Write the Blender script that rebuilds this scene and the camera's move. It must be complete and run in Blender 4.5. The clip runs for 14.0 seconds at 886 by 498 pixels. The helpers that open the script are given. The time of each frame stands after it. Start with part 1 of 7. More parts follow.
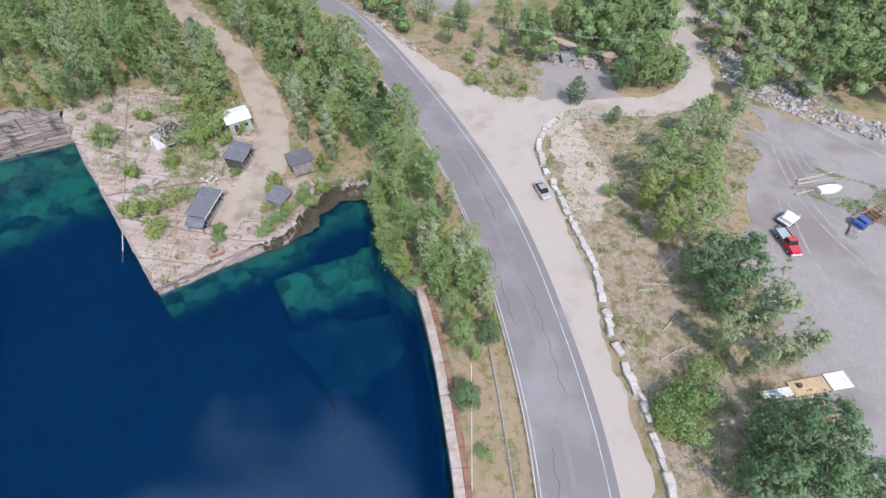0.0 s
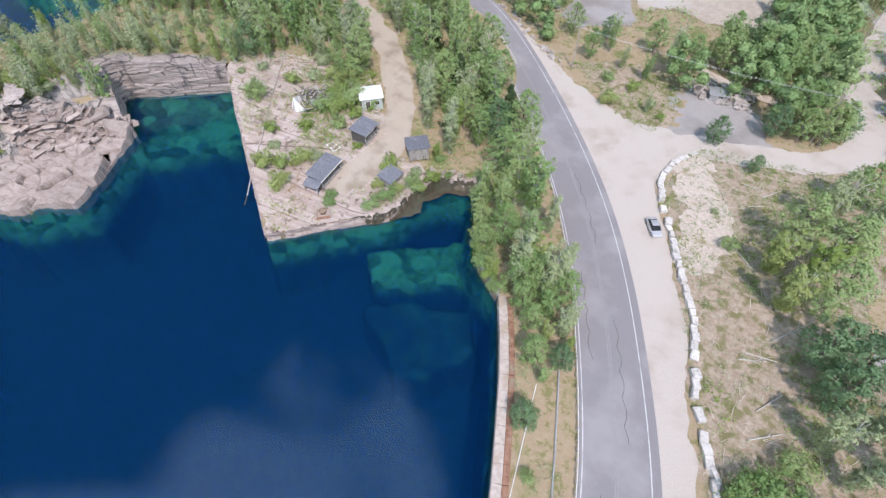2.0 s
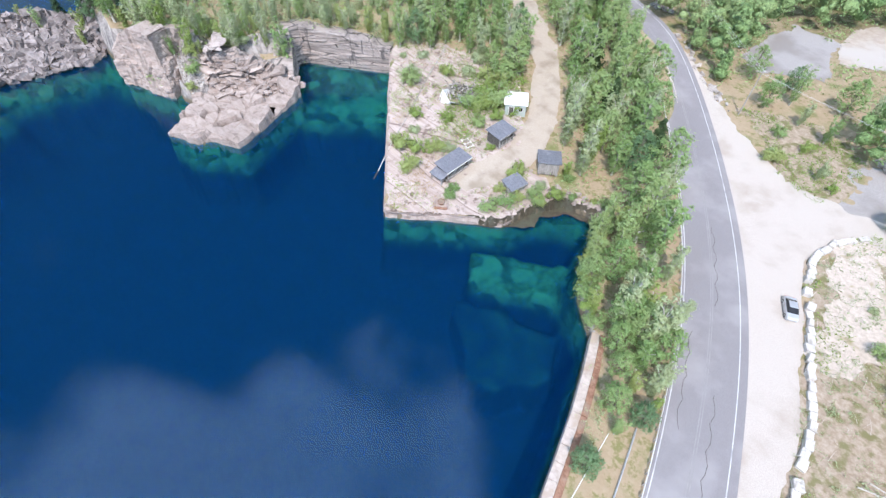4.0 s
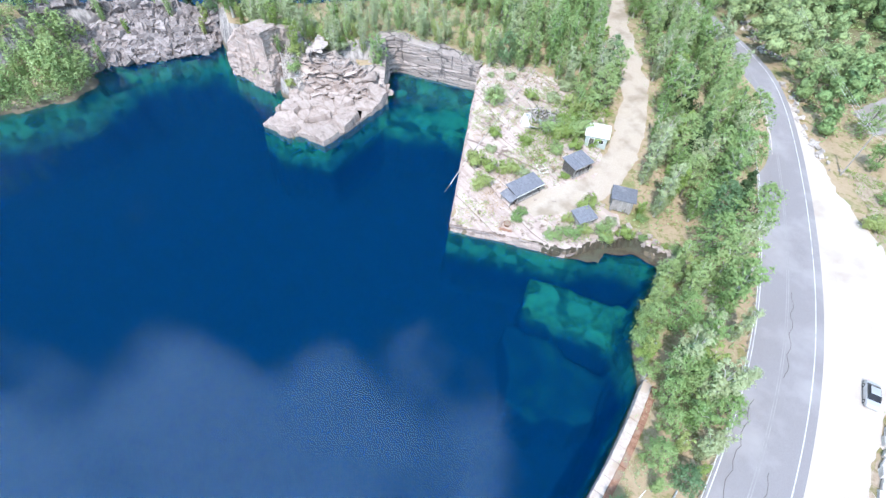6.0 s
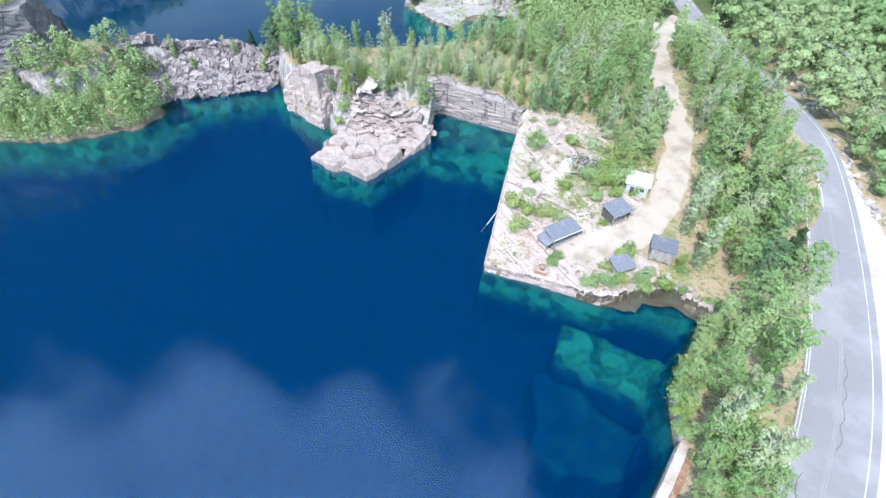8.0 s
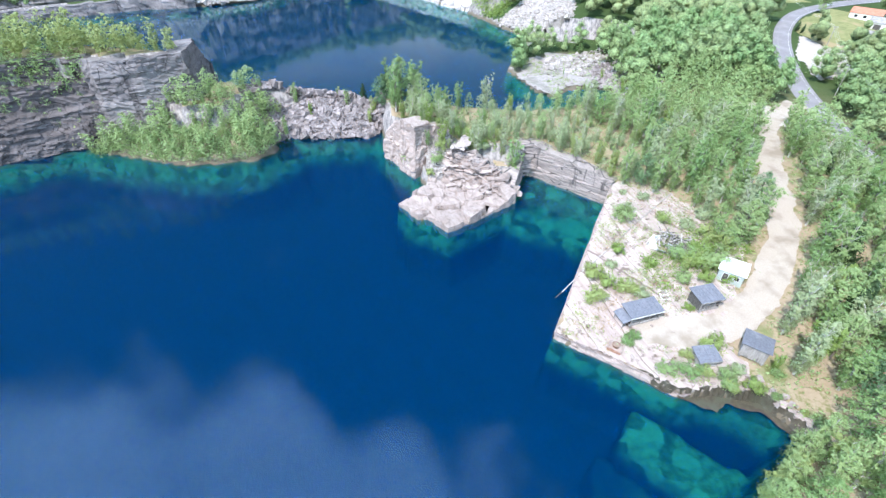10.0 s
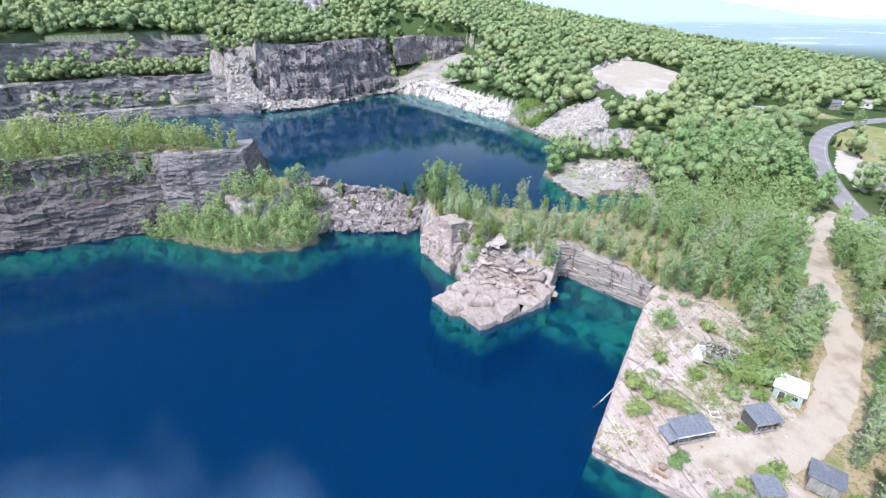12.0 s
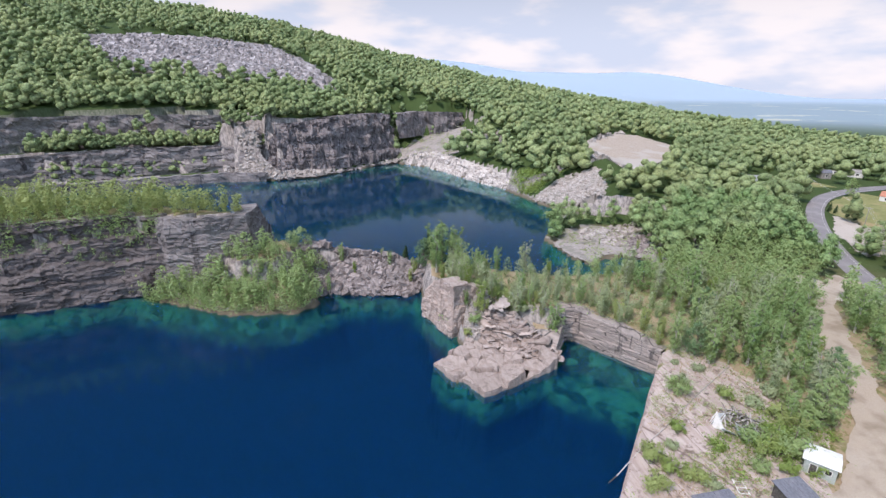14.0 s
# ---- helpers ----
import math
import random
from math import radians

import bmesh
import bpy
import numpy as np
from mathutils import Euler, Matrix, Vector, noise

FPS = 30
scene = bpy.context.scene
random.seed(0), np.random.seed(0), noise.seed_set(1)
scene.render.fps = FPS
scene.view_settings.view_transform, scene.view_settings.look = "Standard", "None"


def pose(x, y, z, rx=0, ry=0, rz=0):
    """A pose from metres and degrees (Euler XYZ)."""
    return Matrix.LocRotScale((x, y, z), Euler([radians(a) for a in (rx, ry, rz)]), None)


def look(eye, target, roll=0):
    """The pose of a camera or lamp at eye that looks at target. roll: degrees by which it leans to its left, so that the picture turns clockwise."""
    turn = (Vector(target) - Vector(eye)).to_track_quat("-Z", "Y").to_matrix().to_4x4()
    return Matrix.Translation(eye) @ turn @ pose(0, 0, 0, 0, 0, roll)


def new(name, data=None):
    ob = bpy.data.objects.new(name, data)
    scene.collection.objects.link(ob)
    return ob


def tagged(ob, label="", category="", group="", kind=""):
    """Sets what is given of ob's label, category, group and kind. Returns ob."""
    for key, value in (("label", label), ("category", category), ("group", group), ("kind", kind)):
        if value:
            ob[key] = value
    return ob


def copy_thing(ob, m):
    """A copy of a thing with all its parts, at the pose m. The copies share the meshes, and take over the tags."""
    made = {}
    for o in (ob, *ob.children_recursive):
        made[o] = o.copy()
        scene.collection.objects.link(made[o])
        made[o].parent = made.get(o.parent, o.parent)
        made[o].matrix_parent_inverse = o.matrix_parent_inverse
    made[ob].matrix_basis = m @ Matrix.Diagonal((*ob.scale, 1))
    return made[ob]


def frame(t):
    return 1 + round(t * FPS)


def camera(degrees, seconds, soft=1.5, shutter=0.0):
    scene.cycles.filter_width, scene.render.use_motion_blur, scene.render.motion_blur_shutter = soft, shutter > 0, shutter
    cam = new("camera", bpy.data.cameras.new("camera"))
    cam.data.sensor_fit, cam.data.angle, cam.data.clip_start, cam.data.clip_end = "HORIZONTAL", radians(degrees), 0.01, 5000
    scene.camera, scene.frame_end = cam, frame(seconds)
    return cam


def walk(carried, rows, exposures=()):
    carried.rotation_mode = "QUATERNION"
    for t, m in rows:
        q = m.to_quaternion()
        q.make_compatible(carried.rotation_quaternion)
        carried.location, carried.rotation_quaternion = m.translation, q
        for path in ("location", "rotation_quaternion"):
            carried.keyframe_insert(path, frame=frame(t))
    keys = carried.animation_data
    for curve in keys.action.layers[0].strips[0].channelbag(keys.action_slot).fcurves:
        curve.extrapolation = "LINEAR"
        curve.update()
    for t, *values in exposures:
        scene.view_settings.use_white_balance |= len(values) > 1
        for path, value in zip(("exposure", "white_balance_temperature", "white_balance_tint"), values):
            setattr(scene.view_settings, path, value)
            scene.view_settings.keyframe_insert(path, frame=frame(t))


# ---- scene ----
cam = camera(86.4, 14.0, soft=1.4)
PATH = [  # seconds, place, then yaw, pitch and lean in degrees
    (0.0, 1.39, 0.90, 64.59, 6.20, -51.57, 0.08),
    (0.5, 1.17, 0.92, 64.57, 9.57, -51.52, 0.12),
    (1.0, 1.07, 0.88, 64.47, 13.96, -51.41, 0.20),
    (1.5, 0.87, 0.92, 64.38, 18.69, -51.32, 0.19),
    (2.0, 0.93, 0.79, 64.23, 23.47, -51.13, 0.22),
    (2.5, 0.85, 0.78, 64.39, 28.75, -51.13, 0.20),
    (3.0, 0.63, 0.66, 64.39, 33.59, -50.97, 0.35),
    (3.5, 0.47, 0.61, 64.44, 38.24, -50.80, 0.27),
    (4.0, 0.45, 0.58, 64.39, 43.03, -50.62, 0.22),
    (4.2, 0.40, 0.55, 64.54, 44.88, -50.64, 0.21),
    (6.3, -0.07, 0.23, 66.04, 54.92, -48.92, 0.03),
    (6.5, -0.11, 0.20, 66.18, 55.44, -48.46, -0.28),
    (7.0, -0.00, -0.00, 66.00, 56.34, -47.01, -0.28),
    (7.5, 0.01, -0.04, 66.04, 57.75, -45.69, -0.24),
    (7.7, 0.00, -0.04, 66.08, 58.50, -45.30, -0.24),
    (9.8, -0.12, -0.06, 66.80, 70.33, -39.26, -0.20),
    (10.0, -0.13, -0.06, 66.85, 71.69, -38.27, -0.20),
    (10.5, -0.23, -0.22, 67.04, 74.61, -34.64, -0.11),
    (11.0, -0.40, -0.12, 67.20, 75.90, -31.94, -0.10),
    (11.5, -0.59, -0.17, 67.32, 76.15, -29.47, -0.12),
    (12.0, -0.88, -0.14, 67.14, 76.30, -26.94, -0.02),
    (12.5, -1.11, -0.15, 66.75, 76.41, -24.37, -0.08),
    (13.0, -1.61, -0.26, 66.24, 76.36, -21.92, -0.03),
    (13.5, -1.86, -0.19, 65.51, 76.38, -20.12, -0.04),
    (14.0, -2.08, -0.32, 64.64, 76.34, -18.58, 0.03),
]
walk(cam, [(t, pose(x, y, z, 90 + pitch, 0, yaw) @ pose(0, 0, 0, 0, 0, lean)) for t, x, y, z, yaw, pitch, lean in PATH],
     exposures=[(0, -0.6, 6650, 20), (2, -0.42, 6600, 20), (4, -0.05, 6350, 17), (6.5, 0.24, 6050, 13), (7.5, 0.26, 6000, 13), (10, 0.3, 6000, 13),
                (11, 0.26, 6050, 14), (12.5, -0.12, 6400, 18), (14, -0.53, 6650, 21)])

# ---- sky and sun ----
SUN_TO = Vector((0.42, -0.66, 1.15)).normalized()
world = bpy.data.worlds.new("sky")
scene.world = world
world.use_nodes = True
wn = world.node_tree
wn.nodes.clear()
sky = wn.nodes.new("ShaderNodeTexSky")
sky.sky_type, sky.sun_disc = "NISHITA", False
sky.sun_elevation, sky.sun_rotation = math.asin(SUN_TO.z), math.atan2(SUN_TO.x, SUN_TO.y)
sky.altitude, sky.air_density, sky.dust_density = 200, 1.0, 0.7
sky.ozone_density = 2.5
tc = wn.nodes.new("ShaderNodeTexCoord")
cloud = wn.nodes.new("ShaderNodeTexNoise")
cloud.inputs["Scale"].default_value, cloud.inputs["Detail"].default_value = 4.0, 5
cloud.inputs["Roughness"].default_value = 0.55
wn.links.new(tc.outputs["Generated"], cloud.inputs["Vector"])
# fair-weather cloud banks round the sky: bearing, height, half width in degrees
banks = None
for bearing, height, half in ((86, 70, 12), (116, 60, 12), (66, 74, 8), (128, 47, 10), (150, 30, 16), (200, 45, 14), (255, 28, 16), (310, 40, 14)):
    a, e = radians(bearing), radians(height)
    dot = wn.nodes.new("ShaderNodeVectorMath")
    dot.operation = "DOT_PRODUCT"
    dot.inputs[1].default_value = (-math.sin(a) * math.cos(e), math.cos(a) * math.cos(e), math.sin(e))
    wn.links.new(tc.outputs["Generated"], dot.inputs[0])
    fall = wn.nodes.new("ShaderNodeMapRange")
    fall.inputs["From Min"].default_value, fall.inputs["From Max"].default_value = math.cos(radians(half * 1.7)), 1.0
    wn.links.new(dot.outputs["Value"], fall.inputs["Value"])
    if banks is None:
        banks = fall.outputs["Result"]
    else:
        most = wn.nodes.new("ShaderNodeMath")
        most.operation = "MAXIMUM"
        wn.links.new(banks, most.inputs[0])
        wn.links.new(fall.outputs["Result"], most.inputs[1])
        banks = most.outputs[0]
puff = wn.nodes.new("ShaderNodeMath")
puff.operation = "MULTIPLY_ADD"
puff.inputs[1].default_value = 2.2
wn.links.new(cloud.outputs["Fac"], puff.inputs[0])
wn.links.new(banks, puff.inputs[2])
cramp = wn.nodes.new("ShaderNodeMapRange")
cramp.interpolation_type = "SMOOTHSTEP"
cramp.inputs["From Min"].default_value, cramp.inputs["From Max"].default_value = 1.42, 2.0
wn.links.new(puff.outputs[0], cramp.inputs["Value"])
cmix = wn.nodes.new("ShaderNodeMixRGB")
cmix.inputs["Color2"].default_value = (52, 74, 98, 1)
wn.links.new(cramp.outputs["Result"], cmix.inputs["Fac"])
wn.links.new(sky.outputs["Color"], cmix.inputs["Color1"])
# the milky air low over the horizon
wsep = wn.nodes.new("ShaderNodeSeparateXYZ")
wn.links.new(tc.outputs["Generated"], wsep.inputs["Vector"])
wlow = wn.nodes.new("ShaderNodeMapRange")
wlow.interpolation_type = "SMOOTHSTEP"
wlow.inputs["From Min"].default_value, wlow.inputs["From Max"].default_value = 0.45, 0.06
wn.links.new(wsep.outputs["Z"], wlow.inputs["Value"])
whaze = wn.nodes.new("ShaderNodeMixRGB")
whaze.inputs["Color2"].default_value = (19.5, 20.3, 21.5, 1)
wn.links.new(wlow.outputs["Result"], whaze.inputs["Fac"])
wn.links.new(cmix.outputs["Color"], whaze.inputs["Color1"])
# soft bright and blue-grey streaks in it
wmap = wn.nodes.new("ShaderNodeMapping")
wmap.inputs["Scale"].default_value = (5, 5, 16)
wn.links.new(tc.outputs["Generated"], wmap.inputs["Vector"])
streak = wn.nodes.new("ShaderNodeTexNoise")
streak.inputs["Scale"].default_value, streak.inputs["Detail"].default_value = 1.0, 5
wn.links.new(wmap.outputs["Vector"], streak.inputs["Vector"])
sramp = wn.nodes.new("ShaderNodeMapRange")
sramp.interpolation_type = "SMOOTHSTEP"
sramp.inputs["From Min"].default_value, sramp.inputs["From Max"].default_value = 0.42, 0.62
wn.links.new(streak.outputs["Fac"], sramp.inputs["Value"])
smix = wn.nodes.new("ShaderNodeMixRGB")
smix.inputs["Color1"].default_value, smix.inputs["Color2"].default_value = (18.5, 22.0, 26.5, 1), (27.5, 27.8, 28.2, 1)
wn.links.new(sramp.outputs["Result"], smix.inputs["Fac"])
wn.links.new(smix.outputs["Color"], whaze.inputs["Color2"])
bg = wn.nodes.new("ShaderNodeBackground")
bg.inputs["Strength"].default_value = 0.05
wn.links.new(whaze.outputs["Color"], bg.inputs["Color"])
wout = wn.nodes.new("ShaderNodeOutputWorld")
wn.links.new(bg.outputs["Background"], wout.inputs["Surface"])
sun = new("sun", bpy.data.lights.new("sun", "SUN"))
sun.data.energy, sun.data.angle, sun.data.color = 5.0, radians(0.6), (1.0, 0.955, 0.9)
sun.matrix_world = look((0, 0, 300), Vector((0, 0, 300)) - SUN_TO)

# ---- the lie of the land ----
LAKE_NEAR = [(-48.9, 37.2), (-36.1, 47.3), (-31.2, 50.2), (-29.8, 55.9), (-26.2, 62.2), (-18.8, 63.9), (-16.4, 54.0),
             (-12.5, 46.1), (-7.2, 41.1), (-2.8, 29.0), (1.6, 13.1), (5.5, -2), (9, -30), (9, -70), (-15, -112),
             (-80, -130), (-150, -124), (-158, -99), (-157.5, -95), (-159, -86), (-162, -72), (-163, -66.5),
             (-154.6, -52.1), (-141.6, -33.5), (-139.6, -22), (-138.3, -13), (-144, -5), (-150, -7), (-151.7, -2.3),
             (-147, 11.1), (-144.5, 22), (-147, 27), (-133, 26.5), (-128.8, 24.3), (-113.5, 29.2), (-108.5, 31),
             (-105.5, 29.5), (-101.5, 21.3), (-92.3, 24.6), (-92.8, 26.8), (-85.8, 29.5), (-92.5, 50.0), (-95, 50.8),
             (-104.8, 58.4), (-104.4, 60.0), (-84.4, 72.2)]
LAKE_FAR = [(-139, 97), (-136, 88), (-139, 72), (-146, 55), (-153, 40), (-162, 25), (-169, 8), (-177, -10), (-189, -30), (-202, -60),
            (-215, -110), (-235, -170), (-290, -212), (-350, -200), (-369, -132), (-381, -75), (-374, -40), (-381, -10), (-408, 18), (-430, 42),
            (-441, 61), (-412, 82), (-367, 95), (-325, 106), (-296, 116), (-264, 119), (-242, 123), (-215, 113),
            (-207, 104), (-190, 92), (-165, 92), (-151, 97)]
NOTCH_TOP = [(-84.4, 72.4), (-104.2, 60.6), (-106, 58.2), (-107.5, 49.5), (-110.5, 41.5), (-113.5, 40), (-117.5, 38), (-116, 33), (-121, 32),
             (-126, 38), (-133, 45), (-137, 52), (-135, 60), (-128, 80), (-110, 90), (-90, 84)]
GULLY = [(-108.2, 31.6), (-106.6, 34.6), (-112.5, 40.5), (-117.5, 39.5), (-114.2, 33)]
RUBBLE_RIDGE = [(-154, -2), (-152, 24), (-147, 30), (-155, 33), (-159, 18), (-164, 0), (-161, -12)]
BLOCK = [(-167, -68), (-163, -82), (-161, -96), (-161, -124), (-205, -140), (-202, -100), (-194, -60), (-186, -31), (-166, -31),
         (-164, -42), (-166.5, -56)]
OUTCROP = [(-108.5, 31.4), (-105.5, 29.5), (-101.5, 21.3), (-97, 23), (-93.4, 23.9), (-92.6, 26.6), (-85.8, 29.5), (-88.2, 37), (-92.5, 50.2), (-96.0, 52.4),
           (-99.5, 48.5), (-104, 43), (-108, 38.5)]
RECESS = [(-441, 66), (-412, 86), (-395, 112), (-440, 150), (-488, 142), (-478, 92), (-452, 66)]
MARSH = [(-198, 108), (-186, 95), (-166, 89), (-152, 97), (-139, 104), (-139, 116), (-156, 128), (-178, 134), (-196, 146), (-204, 124)]
MARSH_POOL = [(-156, 97), (-163, 108), (-155, 121), (-142, 114), (-141, 103), (-149, 96)]
COVE_SHELF = [(-33.5, 44.5), (-29.5, 38.4), (-14.6, 45.4), (-18.2, 54.5)]
COVE_STEP = [(-31, 36.5), (-19, 25.5), (-8, 31.8), (-12, 44)]
WET_LEDGE = [(-38, 45.6), (-32.9, 49.3), (-29.7, 52.1), (-26.8, 54.4), (-27.4, 57), (-24.6, 60.8), (-20, 62.8), (-20, 64.6), (-27, 63), (-30.8, 56), (-32, 51), (-36.6, 47.8)]
NOTCH_POOL = [(-84, 71.4), (-104, 60), (-104.6, 58.4), (-93, 50), (-88.3, 46), (-79, 53.8), (-76.5, 57), (-71.4, 57.8)]
TIP_LEDGE = [(-103, 24), (-101, 20.2), (-94.6, 21.2), (-92, 25), (-87, 27), (-85, 30), (-93, 30)]

# rock faces: line, foot, and how far behind the face the soil keeps
CLIFFS = {
    "rock_wall_notch": ([(-84.6, 72.6), (-104.6, 60.6), (-105.2, 58.4), (-94.8, 50.6)], -0.5, 2.6),
    "rock_wall_floor": ([(-48.9, 37.2), (-84.5, 72.3)], -0.5, 0),
    "rock_wall_floor_front": ([(-26.5, 61.8), (-30, 55.7), (-31.4, 50.3), (-36.1, 47.5), (-48.8, 37.4)], -0.5, 0),
    "rock_wall_shelf": ([(-95.4, 51.6), (-99.2, 47.2), (-102.3, 42.4), (-105.8, 37.8), (-108.3, 35.8), (-113, 40.5)], 1.2, 4.6),
    "rock_wall_headland": ([(-117, 39), (-115, 34.5), (-113.6, 29.5), (-121, 27.2), (-128.8, 24.5), (-131.8, 28), (-133, 36)], -0.5, 3.2),
    "rock_wall_block": ([(-163, -54), (-164.5, -67), (-161.5, -80), (-158.5, -96), (-158.5, -100), (-152, -124)], -0.5, 5.5),
    "rock_wall_block_end": ([(-198, -24), (-184, -26), (-163.5, -27.2), (-160.5, -40), (-163.5, -53), (-168, -57)], 1.0, 3.2),
    "rock_wall_far": ([(-452, 66), (-444, 54), (-424, 28), (-402, 6), (-394, -18), (-390, -40), (-398, -48)], 3.0, 6.5),
    "rock_wall_far_lower": ([(-390, -62), (-399, -80), (-390, -132), (-372, -190), (-330, -225)], 4, 6.5),
    "rock_wall_far_upper": ([(-405, -48), (-424, -80), (-418, -132), (-400, -195), (-360, -250)], 20, 6.5),
    "rock_wall_recess": ([(-488, 140), (-476, 92), (-450, 66)], 22, 6.5),
    "rock_wall_far_right": ([(-300, 118), (-326, 109), (-368, 98), (-413, 85), (-436, 70)], -1.0, 5),
    "rock_ledge_far": ([(-373, -46), (-378, -75), (-367, -132), (-350, -198)], -2, 3.5),
}


def hash2(ix, iy, seed):
    n = (ix.astype(np.int64) * 374761393 + iy.astype(np.int64) * 668265263 + seed * 1442695041) & 0x7FFFFFFF
    n = ((n ^ (n >> 13)) * 1274126177) & 0x7FFFFFFF
    n = ((n ^ (n >> 16)) * 668265263) & 0x7FFFFFFF
    return (n & 0xFFFF) / 65535.0


def value_noise(x, y, seed=0):
    x0, y0 = np.floor(x), np.floor(y)
    fx, fy = x - x0, y - y0
    fx, fy = fx * fx * (3 - 2 * fx), fy * fy * (3 - 2 * fy)
    a, b = hash2(x0, y0, seed), hash2(x0 + 1, y0, seed)
    c, d = hash2(x0, y0 + 1, seed), hash2(x0 + 1, y0 + 1, seed)
    return (a * (1 - fx) + b * fx) * (1 - fy) + (c * (1 - fx) + d * fx) * fy


def smooth(a, b, x):
    t = np.clip((x - a) / (b - a), 0, 1)
    return t * t * (3 - 2 * t)


def edge_distance(x, y, poly, closed=True):
    best = np.full(np.shape(x), 1e18)
    pts = list(poly) + ([poly[0]] if closed else [])
    for (x0, y0), (x1, y1) in zip(pts, pts[1:]):
        dx, dy = x1 - x0, y1 - y0
        t = np.clip(((x - x0) * dx + (y - y0) * dy) / (dx * dx + dy * dy), 0, 1)
        best = np.minimum(best, (x - x0 - t * dx) ** 2 + (y - y0 - t * dy) ** 2)
    return np.sqrt(best)


def signed(x, y, poly):
    """Distance to a polygon's edge, positive inside."""
    inside = np.zeros(np.shape(x), bool)
    for (x0, y0), (x1, y1) in zip(poly, list(poly[1:]) + [poly[0]]):
        if y0 != y1:
            inside ^= ((y0 > y) != (y1 > y)) & (x < (x1 - x0) * (y - y0) / (y1 - y0) + x0)
    return np.where(inside, 1, -1) * edge_distance(x, y, poly)


def pulled_in(line, gap):
    """A line with both ends drawn in by gap."""
    out = [list(p) for p in line]
    for i, j in ((0, 1), (-1, -2)):
        dx, dy = out[j][0] - out[i][0], out[j][1] - out[i][1]
        k = min(0.45, gap / math.hypot(dx, dy))
        out[i] = [out[i][0] + dx * k, out[i][1] + dy * k]
    return out


def ground_height(x, y):
    x, y = np.asarray(x, float), np.asarray(y, float)
    r = np.hypot(x, y)
    hill = 208 * np.exp(-((x + 1063) / 623) ** 2 - ((y + 367) / 728) ** 2)
    base = 2.2 + np.maximum(0, hill - 9)
    base = base + 5 * smooth(140, 420, r) * (value_noise(x / 90, y / 90, 3) - 0.3)
    # the valley to the north, and the hills behind it
    out = smooth(379, 1569, y * 0.9)
    base = base * (1 - 0.9 * out) - 75 * out
    far = smooth(2300, 4300, r)
    base = base + far * (60 + 45 * value_noise(x / 900, y / 900, 5)
                         + 270 * smooth(-2900, -4300, x) * (0.75 + 0.25 * value_noise(x / 600, y / 600, 8)))
    # the tilted stone floor that carries the huts
    s = ((x + 48.5) * -0.72 + (y - 37.3) * 0.69) / 52
    floor = 1.5 + 4.5 * np.clip(s, 0, 1.15)
    w = smooth(-18, -42, x) * smooth(95, 55, np.hypot(x + 75, y - 72)) * smooth(25, 34, y)
    z = base * (1 - w) + np.maximum(floor, base * 0 + floor) * w
    # the land bridge with the notch, and the ridge of rubble
    d = signed(x, y, NOTCH_TOP)
    top = 6 + 9.5 * np.clip(((-84 - x) * 0.68 + (72 - y) * 0.73) / 66, 0, 1)
    back = edge_distance(x, y, LAKE_NEAR)
    top = np.maximum(2.5, top - 0.1 * np.maximum(0, back - 4) - 0.5 * np.maximum(0, back - 9))
    top = np.minimum(top, 14.4)
    k = np.where(y > 62, smooth(-16, 0.2, d), smooth(-2, 0.2, d))
    z = np.where(d > -16, np.maximum(z, z * (1 - k) + top * k), z)
    d = signed(x, y, RUBBLE_RIDGE)
    z = np.maximum(z, 11.5 * smooth(-13, 1, d) + 1.5 * value_noise(x / 3, y / 3, 4) * (d > -14))
    # spoil heap by the far lake
    z = z + 11 * smooth(42, 4, np.hypot(x + 264, (y - 154) * 1.15)) + 5 * smooth(26, 3, np.hypot(x + 300, y - 178))
    d = signed(x, y, BLOCK)
    z = np.where(d > -3, np.maximum(z, 25.5 * smooth(-2.5, 0.5, d) + 1.2 * value_noise(x / 9, y / 9, 6)), z)
    # the quarry lakes
    far_d = -signed(x, y, LAKE_FAR)
    near_d = -signed(x, y, LAKE_NEAR)
    wall = smooth(-84, -76, y)
    terrace = 6 * smooth(0, 2.5, far_d) + 18 * smooth(14, 17, far_d) + 23 * smooth(38, 43, far_d) + np.maximum(far_d - 44, 0) * 0.3 + np.maximum(far_d - 110, 0) * 0.6
    apron = smooth(-48, -36, y)
    cone = np.minimum(0.3 + far_d * 1.15, 24.5)
    steep = np.minimum(0.3 + far_d * 0.6, 9) * apron + cone * (1 - apron)
    steep = steep + np.where(y > -46, 34, 16) * smooth(17, 24, far_d) + np.maximum(far_d - 26, 0) * 0.3 + np.maximum(far_d - 110, 0) * 0.6
    bank = np.minimum(0.3 + far_d * 0.95, 12.5) + 0.38 * np.maximum(far_d - 15, 0) + 0.7 * np.maximum(far_d - 45, 0)
    dent = smooth(-4, 2, signed(x, y, RECESS))
    bank = bank * (1 - dent) + (np.minimum(0.3 + far_d * 0.8, 11) + 0.26 * np.maximum(far_d - 14, 0)) * dent
    north = smooth(52, 66, y)
    steep = steep * (1 - north) + bank * north
    shore = np.minimum(z, 0.3 + far_d * (0.5 + 0.9 * smooth(-230, -200, x)))
    shore = np.where((x < -285) & (y > 60), np.minimum(z, bank), shore)
    quarry = np.where(x < -345, terrace * (1 - wall) + steep * wall, shore)
    mix = smooth(-330, -355, x)
    quarry = shore * (1 - mix) + quarry * mix
